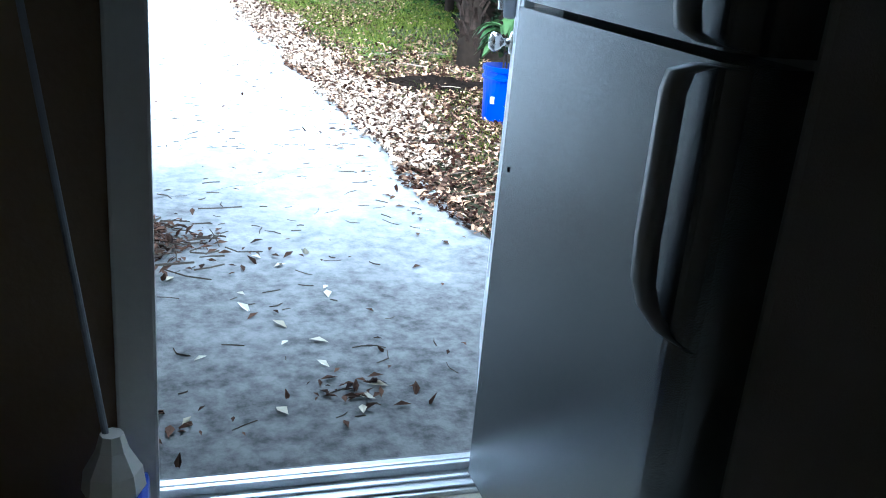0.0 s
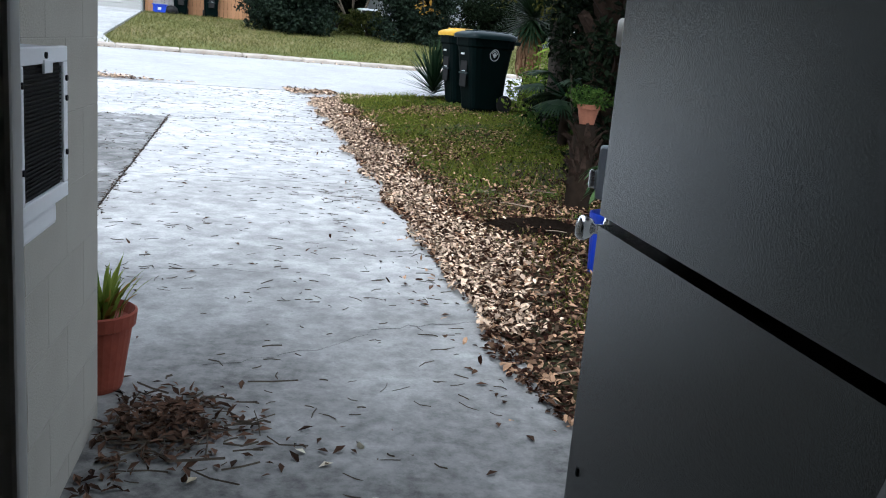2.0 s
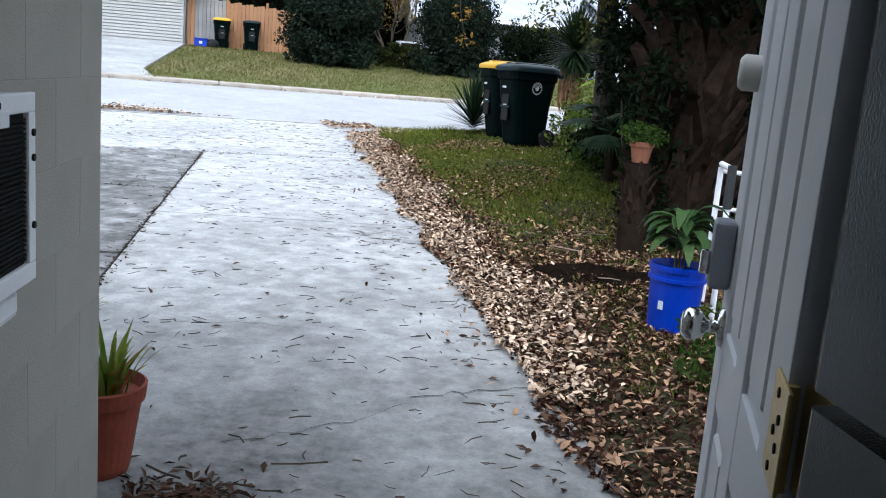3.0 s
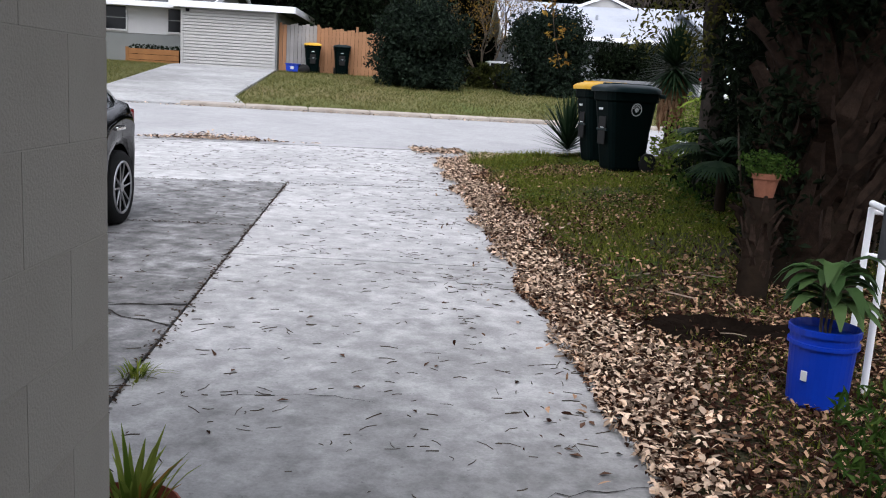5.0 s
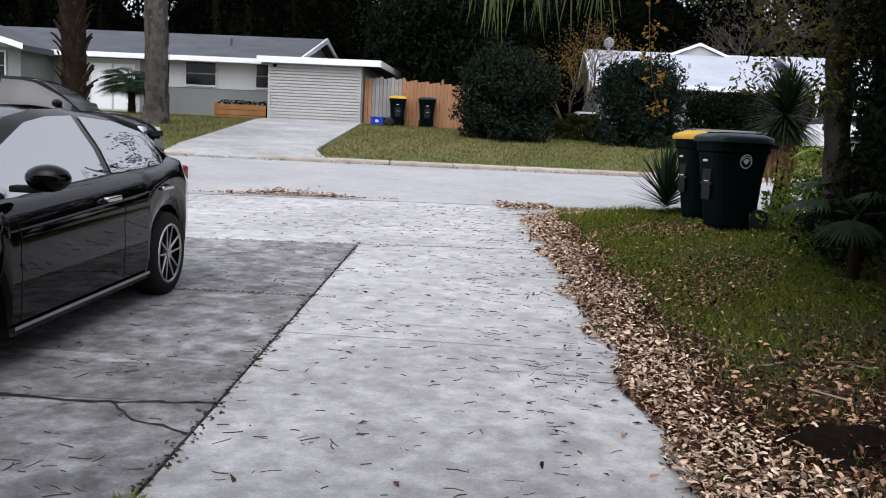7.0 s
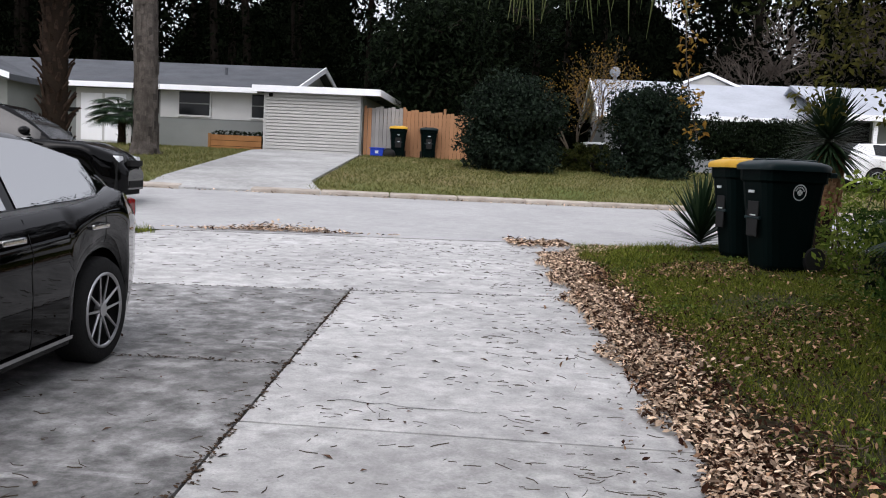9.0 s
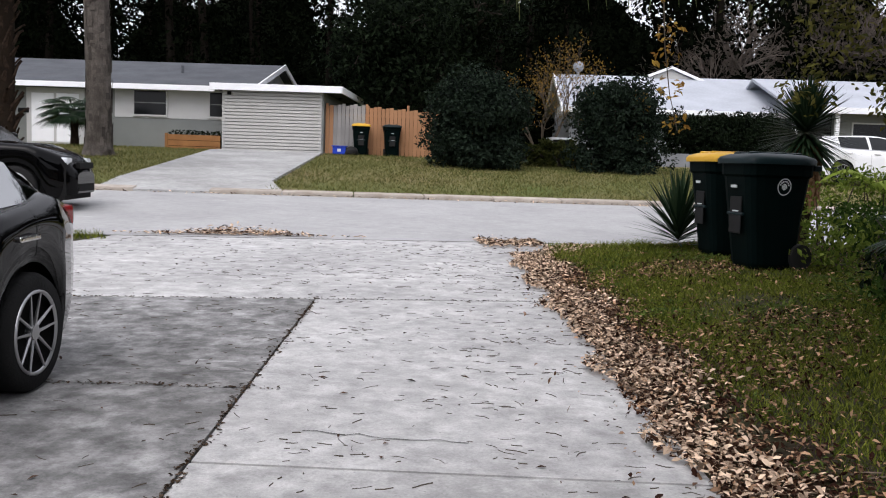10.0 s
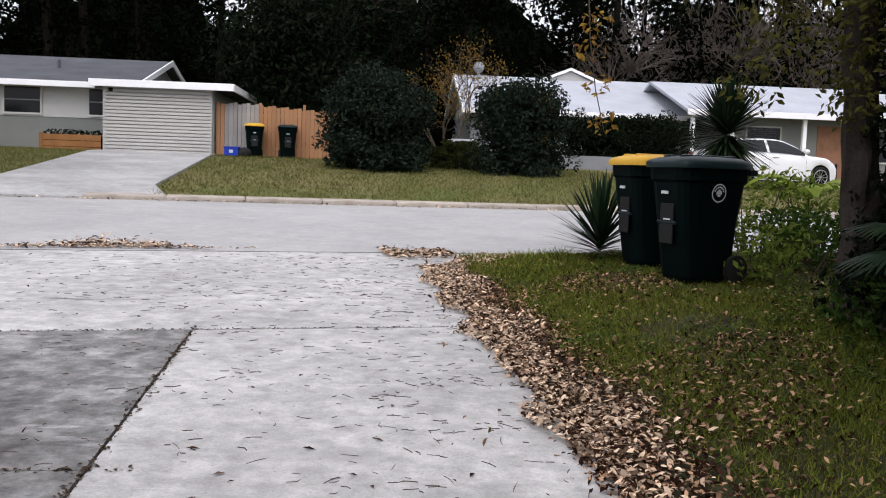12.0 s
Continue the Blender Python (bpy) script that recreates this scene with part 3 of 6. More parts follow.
# ---------------- open door ----------------
def build_door():
    d = thing("door_1", "white six-panel back door standing open outwards", "door", (1.735, WALL_OUT - 0.015, 0), kind="structure")
    W, T = 0.72, 0.042
    z0, z1 = FLOOR + 0.02, HEAD - 0.05
    # leaf runs along +y, inner face towards -x
    part("leaf", boxm(0.008, T - 0.008, 0, W, z0, z1), "white_paint", d)
    st = 0.115
    for nm, y0, y1, za, zb in (("stile", 0, st, z0, z1), ("stile", W - st, W, z0, z1), ("mullion", W / 2 - 0.05, W / 2 + 0.05, z0, z1)):
        part(nm, boxm(0, T, y0, y1, za, zb, 0.003), "white_paint", d)
    for za, zb in ((z0, z0 + 0.24), (0.98, 1.10), (1.64, 1.74), (z1 - 0.12, z1)):
        for y0, y1 in ((st, W / 2 - 0.05), (W / 2 + 0.05, W - st)):
            part("rail", boxm(0.001, T - 0.001, y0 - 0.001, y1 + 0.001, za, zb, 0.002), "white_paint", d)
    for za, zb in ((z0 + 0.24, 0.98), (1.10, 1.64), (1.74, z1 - 0.12)):
        for y0, y1 in ((st, W / 2 - 0.05), (W / 2 + 0.05, W - st)):
            part("panel", boxm(0.002, T - 0.002, y0 + 0.028, y1 - 0.028, za + 0.028, zb - 0.028, 0.008, 1), "white_paint", d)
    bm = bmesh.new()
    lathe(bm, [(0.0, 0.066), (0.018, 0.065), (0.027, 0.056), (0.028, 0.044), (0.02, 0.032), (0.011, 0.026), (0.011, 0.01), (0.03, 0.008), (0.033, 0.0)], 20)
    knob = part("knob", bm, "chrome", d, "brushed metal door knob", True)
    knob.matrix_local = pose(0, W - 0.065, 1.095, 0, -90, 0)
    lock = part("lock_housing", boxm(-0.034, 0, W - 0.09, W - 0.025, 1.16, 1.27, 0.01, 3), "grey_plastic", d, "grey plastic deadbolt housing")
    part("thumb_turn", boxm(-0.05, -0.033, W - 0.073, W - 0.057, 1.18, 1.22, 0.005), "chrome", lock)
    bm = bmesh.new()
    lathe(bm, [(0.0, 0.03), (0.022, 0.03), (0.028, 0.024), (0.028, 0.0)], 20)
    s = part("sensor", bm, "cream_plastic", d, "cream plastic round door sensor", True)
    s.matrix_local = pose(0, W - 0.06, 1.50, 0, -90, 0)
    for z in (0.35, 1.115, 1.82):
        h = part("hinge", boxm(-0.004, 0.0, -0.036, 0.045, z, z + 0.1, 0.001, 1), "brass", d, "paint-flecked brass hinge leaf")
        for dy, dz in ((0.012, 0.015), (-0.01, 0.04), (0.012, 0.05), (-0.008, 0.066), (0.01, 0.086)):
            bm = rod(bmesh.new(), (-0.0055, dy, z + dz), (-0.001, dy, z + dz), 0.005, n=10)
            part("screw_hole", bm, "dark_gap", h)
        part("knuckle", rod(bmesh.new(), (0.004, -0.008, z), (0.004, -0.008, z + 0.1), 0.006), "brass", h)
    d.rotation_euler = (0, 0, radians(-20.5))
    return d


build_door()


# ---------------- fridge ----------------
def build_fridge():
    f = thing("refrigerator", "grey steel-look top-freezer refrigerator beside the door", "refrigerator", (1.66, 1.593, FLOOR))
    W, D, GAP, TOP = 0.695, 0.68, 1.096, 1.54
    part("cabinet", boxm(0.115, D, 0.012, W - 0.012, 0.03, TOP + 0.01, 0.012), "fridge_side", f, "dark textured side panels")
    part("kick_plate", boxm(0.1, 0.13, 0.03, W - 0.03, 0.012, 0.09, 0.004), "rubber", f)
    for nm, z0, z1 in (("door", 0.1, GAP - 0.004), ("freezer_door", GAP + 0.009, TOP)):
        dm = bmesh.new()
        outline = [(0.1, 0.0)] + [(0.055 - 0.055 * math.sin(k * math.pi / 16), 0.055 - 0.055 * math.cos(k * math.pi / 16)) for k in range(9)] + [(0.0, W - 0.008), (0.003, W - 0.002), (0.008, W), (0.1, W)]
        lo_ = [dm.verts.new((x, y, z0)) for x, y in outline]
        hi_ = [dm.verts.new((x, y, z1)) for x, y in outline]
        for i in range(len(outline)):
            j = (i + 1) % len(outline)
            dm.faces.new((lo_[i], lo_[j], hi_[j], hi_[i]))
        dm.faces.new(lo_)
        dm.faces.new(hi_)
        bmesh.ops.recalc_face_normals(dm, faces=dm.faces[:])
        dr = part(nm, dm, "fridge", f)
        part("gasket", boxm(0.098, 0.116, 0.02, W - 0.02, z0 + 0.015, z1 - 0.015), "rubber", dr)
        # handle: a bar standing off the opening edge, bent in at its ends
        up = -1 if nm == "door" else 1
        start = z1 - 0.004 if nm == "door" else z0 + 0.004
        run = 0.29 if nm == "door" else 0.27
        path = [(0.03, 0.0, 0.014), (0.062, 0.002, -0.016), (0.088, 0.014, -0.032), (0.092, 0.04, -0.036), (0.092, run - 0.06, -0.036), (0.09, run, -0.033), (0.08, run + 0.035, -0.025), (0.06, run + 0.06, -0.01), (0.03, run + 0.072, 0.014)]
        bm = bmesh.new()
        rings = []
        for y, s_, x in path:
            z = start + up * s_
            rings.append([bm.verts.new((x + a, y + b_, z)) for a, b_ in ((0.0, -0.016), (-0.004, 0.0), (0.0, 0.016), (0.018, 0.02), (0.022, 0.0), (0.018, -0.02))])
        for lo, hi in zip(rings, rings[1:]):
            for i in range(6):
                bm.faces.new((lo[i], lo[(i + 1) % 6], hi[(i + 1) % 6], hi[i]))
        bm.faces.new(rings[0])
        bm.faces.new(rings[-1])
        bmesh.ops.recalc_face_normals(bm, faces=bm.faces[:])
        part("handle", bm, "fridge_handle", dr, "grey-brown moulded handle", True)
    part("hinge_cap", boxm(0.03, 0.13, W - 0.06, W - 0.01, TOP + 0.002, TOP + 0.02, 0.006), "fridge_handle", f)
    part("scuff", boxm(-0.0015, 0.0005, W - 0.045, W - 0.04, 0.79, 0.8), "dark_gap", f, "small dark chip in the door")
    return f


build_fridge()

# broom handle with a dust pan and white head by the jamb
br = thing("dust_mop", "slim mop with a pale head leaning by the door jamb", "mop", (0.915, 2.16, FLOOR - 0.0))
part("pole", rod(bmesh.new(), (0.02, 0.0, 0.3), (-0.135, 0.11, 1.45), 0.006, n=10), "grey_plastic", br)
bm = bmesh.new()
lathe(bm, [(0.0, 0.34), (0.02, 0.34), (0.028, 0.31), (0.05, 0.27), (0.055, 0.23), (0.0, 0.225)], 8, (0.025, 0))
part("head", bm, "cream_plastic", br, "white plastic head")
part("pad", boxm(-0.02, 0.085, -0.05, 0.05, 0.0, 0.228, 0.012), "blue_plastic", br, "blue bin below the head")


# ---------------- window air conditioner ----------------
def build_ac():
    """Its coil side looks along the wall's outward way."""
    ac = thing("air_conditioner", "weathered grey window air conditioner jutting from the wall", "air conditioner", (WX, 2.915, 1.075))
    P, L, H = 0.135, 0.33, 0.30
    part("casing", boxm(0.002, P, 0, L, 0, H, 0.006), "ac_metal", ac)
    part("top_step", boxm(0.03, P - 0.06, 0.02, L * 0.55, H - 0.002, H + 0.035, 0.006), "ac_metal", ac)
    fr = 0.028
    for nm, y0, y1, z0, z1 in (("frame_bar", -0.004, L + 0.004, H - fr, H + 0.003), ("frame_bar", -0.004, L + 0.004, -0.003, fr), ("frame_bar", -0.004, fr, fr, H - fr), ("frame_bar", L - fr, L + 0.004, fr, H - fr)):
        part(nm, boxm(P - 0.002, P + 0.012, y0, y1, z0, z1, 0.003), "white_paint", ac, "chipped pale metal frame")
    co = part("coil", boxm(P - 0.001, P + 0.003, fr, L - fr, fr, H - fr), "ac_fins", ac, "dirty dark condenser fins")
    for k in range(30):
        z = fr + 0.006 + k * (H - 2 * fr - 0.01) / 30
        part("fin", boxm(P + 0.002, P + 0.007, fr, L - fr, z, z + 0.003), "ac_fins", co)
    for y, z in ((0.012, H - 0.06), (0.012, 0.09), (L - 0.012, H - 0.06), (L - 0.012, 0.2), (L - 0.012, 0.09), (L * 0.5, H - 0.012)):
        part("screw", rod(bmesh.new(), (P + 0.01, y, z), (P + 0.016, y, z), 0.006, n=8), "rubber", ac)
    part("clip", boxm(P + 0.01, P + 0.016, L * 0.45, L * 0.62, H - 0.045, H - 0.02, 0.002), "white_paint", ac)
    part("bracket", boxm(0.0, P + 0.005, 0.02, L - 0.06, -0.05, -0.004, 0.01), "white_paint", ac, "pale support sill")
    return ac


build_ac()


# ---------------- vehicles ----------------
def build_wheel(car, s, side, half, R, tyre="tyre"):
    w = thing("wheel", "", "")
    w.parent = car
    w.location = (s, side * (half - 0.1), R)
    w.rotation_euler = (0, 0, 0 if side > 0 else radians(180))
    bm = lathe(bmesh.new(), [(R * 0.7, 0.1), (R * 0.93, 0.105), (R, 0.07), (R, -0.07), (R * 0.93, -0.1), (R * 0.7, -0.1)], 36)
    t = part("tyre", bm, tyre, w, smooth=True)
    t.rotation_euler = (radians(-90), 0, 0)
    bm = lathe(bmesh.new(), [(R * 0.66, 0.095), (R * 0.715, 0.107), (R * 0.72, 0.09), (R * 0.7, 0.02), (0.0, 0.0)], 36)
    d = part("rim", bm, "dark_gap", w, "dark wheel dish", True)
    d.rotation_euler = (radians(-90), 0, 0)
    bm = lathe(bmesh.new(), [(R * 0.655, 0.1), (R * 0.69, 0.112), (R * 0.715, 0.108), (R * 0.72, 0.09)], 36)
    d = part("rim_edge", bm, "alloy", w, "bright alloy rim", True)
    d.rotation_euler = (radians(-90), 0, 0)
    for k in range(5):
        for off in (-9, 9):
            a = radians(90 + k * 72)
            b_ = radians(90 + k * 72 + off * 1.6)
            bm = rod(bmesh.new(), (0.035 * math.cos(a + radians(off * 3)), 0.085, 0.035 * math.sin(a + radians(off * 3))), (R * 0.68 * math.cos(b_), 0.103, R * 0.68 * math.sin(b_)), 0.01, 0.006, 6)
            part("spoke", bm, "alloy", w)
    part("hub", rod(bmesh.new(), (0, 0.06, 0), (0, 0.1, 0), 0.04, n=14), "alloy", w)
    return w


def build_car(name, label, at, turn, paint, L=4.55, half=0.885, belt=0.98, hood=0.93, deck=1.06, roof=1.45, R=0.325, base=2.65, hatch=False, pitch=0.0):
    """Lofted car: local x ahead, y to its left."""
    car = thing(name, label, "car", at)
    car.rotation_euler = (0, radians(pitch), radians(turn))
    f, r = L / 2, -L / 2
    fa, ra = base / 2 + 0.08, -base / 2 + 0.08
    S = np.unique(np.concatenate([np.linspace(r, f, 40), [fa + k * 0.035 for k in range(-11, 12)], [ra + k * 0.035 for k in range(-11, 12)]]))
    back = -1.15 if not hatch else -1.75
    top_s = [r, r + 0.06, r + 0.35, back - 0.55 if not hatch else r + 0.5, -1.0, 0.6, 1.0, 1.6, f - 0.25, f - 0.06, f]
    top_z = [deck - 0.35, deck - 0.06, deck, deck + 0.02, belt + 0.03, belt - 0.02, belt - 0.03, hood - 0.02, hood - 0.16, hood - 0.3, hood - 0.45]
    top = lambda s: float(np.interp(s, top_s, top_z))
    wid = lambda s: float(np.interp(s, [r, r + 0.08, r + 0.4, -1.0, 1.0, f - 0.5, f - 0.1, f], [half - 0.3, half - 0.13, half - 0.03, half, half, half - 0.05, half - 0.22, half - 0.42]))
    Ra = R + 0.055

    def low(s):
        z = float(np.interp(s, [r, r + 0.25, ra, fa, f - 0.3, f], [0.36, 0.24, 0.19, 0.19, 0.2, 0.27]))
        for w in (fa, ra):
            if abs(s - w) < Ra:
                z = max(z, R + math.sqrt(Ra * Ra - (s - w) ** 2))
        return z

    verts, n = [], 0
    for s in S:
        zb, zt, w = low(s), top(s), wid(s)
        if zb > zt - 0.12:
            zb = zt - 0.12
        ring = []
        for fr, wf in ((0.0, 0.965), (0.18, 0.99), (0.45, 1.0), (0.62, 0.995), (0.74, 1.004), (0.9, 0.965), (0.98, 0.93), (1.02, 0.8), (1.045, 0.4)):
            z = zb + (zt - zb) * fr if fr <= 1 else zt + (fr - 1.0) * 0.9
            ring.append((s, w * wf, z))
        ring += [(x, -y, z) for x, y, z in reversed(ring)]
        n = len(ring)
        verts += ring
    faces = []
    for i in range(len(S) - 1):
        for k in range(n - 1):
            faces.append((i * n + k, i * n + k + 1, (i + 1) * n + k + 1, (i + 1) * n + k))
    body = quick("body", verts, faces, paint, car, True)
    bm = bmesh.new()
    box(bm, r + 0.12, f - 0.12, -half + 0.2, half - 0.2, 0.17, 0.75)
    part("underbody", bm, "dark_gap", car)
    for end in (0, len(S) - 1):
        quick("bumper", [verts[end * n + k] for k in range(n)], [tuple(range(n))], paint, car)
    # cabin
    aw, a1 = 1.12, 0.32
    rw = -1.78 if not hatch else r + 0.14
    r1 = -0.9 if not hatch else r + 0.5
    cs = np.linspace(rw, aw, 36)
    zr = lambda s: float(np.interp(s, [rw, (rw + r1) / 2, r1, -0.35, 0.0, a1, (aw + a1) / 2, aw], [top(rw) - 0.01, (top(rw) + roof) / 2 + 0.035, roof - 0.05, roof, roof - 0.005, roof - 0.055, (roof + top(aw)) / 2 + 0.02, top(aw) - 0.01]))
    wb = lambda s: float(np.interp(s, [rw, rw + 0.5, 0, aw - 0.3, aw], [half - 0.22, half - 0.1, half - 0.075, half - 0.12, half - 0.2]))
    cv, m = [], 0
    for s in cs:
        z0, z1, w = top(s) - 0.03, zr(s), wb(s)
        h = max(z1 - z0, 0.02)
        lean = 0.30 * h / (roof - belt)
        ring = [(s, w, z0), (s, w - lean * 0.35, z0 + h * 0.45), (s, w - lean * 0.8, z0 + h * 0.85), (s, w - lean - 0.03, z0 + h * 0.96), (s, w - lean - 0.16, z0 + h * 0.99), (s, w * 0.3, z0 + h)]
        ring += [(x, -y, z) for x, y, z in reversed(ring)]
        m = len(ring)
        cv += ring
    groups = {"windshield": [], "roof": [], "rear_window": [], "pillar": []}
    for i in range(len(cs) - 1):
        mid = (cs[i] + cs[i + 1]) / 2
        for k in range(m - 1):
            q = (i * m + k, i * m + k + 1, (i + 1) * m + k + 1, (i + 1) * m + k)
            side_strip = k < 3 or k > m - 5
            key = "pillar" if side_strip else "windshield" if mid > a1 else "rear_window" if mid < r1 else "roof"
            groups[key].append(q)
    for key, fs in groups.items():
        quick(key, cv, fs, "windscreen" if key in ("windshield", "rear_window") else paint, car, True)
    # side windows, trim, handles
    for side in (1, -1):
        for k0, k1 in ((-0.33, 0.92), (-1.32, -0.42)):
            cols = np.linspace(k0, k1, 12)
            wv = []
            for s in cols:
                z0, z1, w = top(s) - 0.03, zr(s), wb(s)
                h = z1 - z0
                lean = 0.30 * h / (roof - belt)
                zl, zh = 0.12, 0.88
                if s > 0.3:
                    zh = 0.84
                wv += [(s, side * (w - lean * 0.35 * zl / 0.45 + 0.006), z0 + h * zl), (s, side * (w - lean * 0.35 + 0.006), z0 + h * 0.45), (s, side * (w - lean * 0.8 * (zh / 0.85) + 0.006), z0 + h * zh)]
            fs = []
            for i in range(len(cols) - 1):
                for k in range(2):
                    fs.append((3 * i + k, 3 * i + k + 1, 3 * i + k + 4, 3 * i + k + 3))
            quick("side_window", wv, fs, "windscreen" if hatch else "car_glass", car, True)
        sv = []
        for s in np.linspace(-1.5, 0.95, 20):
            w, z = wb(s), top(s) - 0.03 + 0.1 * (zr(s) - top(s))
            sv += [(s, side * (w + 0.008), z - 0.012), (s, side * (w + 0.004), z + 0.008)]
        quick("window_strip", sv, [(2 * i, 2 * i + 1, 2 * i + 3, 2 * i + 2) for i in range(19)], "alloy", car)
        sv = []
        for s in np.linspace(ra + Ra + 0.03, fa - Ra - 0.03, 10):
            sv += [(s, side * (wid(s) * 0.99 + 0.004), 0.225), (s, side * (wid(s) * 0.99 + 0.006), 0.245)]
        quick("sill_strip", sv, [(2 * i, 2 * i + 1, 2 * i + 3, 2 * i + 2) for i in range(9)], "alloy", car)
        for s in (-0.38, 0.86, -1.2):
            zb, zt = low(s) + 0.03, top(s) - 0.02
            ss = [zb + (zt - zb) * q / 8 for q in range(9)]
            sv = []
            for q, z in enumerate(ss):
                fr = (z - low(s)) / (top(s) - low(s))
                y = wid(s) * np.interp(fr, [0, 0.18, 0.45, 0.62, 0.74, 0.9, 0.98], [0.965, 0.99, 1.0, 0.995, 1.004, 0.965, 0.93]) + 0.002
                sv += [(s - 0.003, side * y, z), (s + 0.003, side * y, z)]
            quick("door_seam", sv, [(2 * i, 2 * i + 1, 2 * i + 3, 2 * i + 2) for i in range(8)], "dark_gap", car)
        for s in (-0.2, -1.08):
            bm = bmesh.new()
            box(bm, s - 0.1, s + 0.1, side * (half - 0.002) - 0.018, side * (half - 0.002) + 0.022, belt - 0.115, belt - 0.085, 0.01)
            part("door_handle", bm, "chrome", car, "chromed door handle")
        bm = bmesh.new()
        bmesh.ops.create_uvsphere(bm, u_segments=18, v_segments=12, radius=1, matrix=Matrix.Translation((0.77, side * (half + 0.1), belt + 0.1)) @ Matrix.Diagonal((0.085, 0.12, 0.072, 1)))
        mir = part("mirror", bm, paint, car, smooth=True)
        part("mirror_arm", boxm(0.72, 0.8, min(side * (half - 0.1), side * (half + 0.05)), max(side * (half - 0.1), side * (half + 0.05)), belt + 0.02, belt + 0.055, 0.01), "dark_gap", mir)
        bm = bmesh.new()
        box(bm, r + 0.035, r + 0.26, side * (half - 0.24) - 0.1, side * (half - 0.24) + 0.1, deck - 0.2, deck - 0.07, 0.03)
        part("tail_lamp", bm, "tail_lamp", car, "red tail lamp")
        bm = bmesh.new()
        box(bm, f - 0.36, f - 0.1, side * (half - 0.37) - 0.13, side * (half - 0.37) + 0.13, hood - 0.31, hood - 0.19, 0.035)
        part("headlamp", bm, "head_lamp", car, "clear headlamp")
        for s in (fa, ra):
            build_wheel(car, s, side, wid(s) - 0.005, R)
    part("grille", boxm(f - 0.06, f + 0.008, -0.4, 0.4, hood - 0.36, hood - 0.26, 0.01), "dark_gap", car)
    part("lower_grille", boxm(f - 0.06, f + 0.01, -0.45, 0.45, 0.3, 0.42, 0.01), "dark_gap", car)
    return car


def ground_at(x, y):
    return float(base_height(x, y))


build_car("parked_sedan", "glossy black four-door sedan parked on the drive", (-1.945, 8.65, ground_at(-1.945, 8.65) - 0.005), -90, "car_paint", L=3.9, half=0.845, belt=0.905, hood=0.865, deck=0.985, roof=1.365, R=0.308, base=2.5, pitch=RISE)
x, y = from_road(-4.32, 20.3)
build_car("parked_suv", "dark blue compact crossover parked on the road", (x, y, float(base_height(x, y))), ROAD_TURN, "car_paint", L=4.5, half=0.91, belt=1.06, hood=1.02, deck=1.12, roof=1.62, R=0.34, hatch=True)
x, y = 13.0, 33.2
build_car("white_hatchback", "white hatchback parked before the white-roofed house", (x, y, float(base_height(x, y)) + 0.04), ROAD_TURN, "white_car", L=4.4, half=0.88, hatch=True)


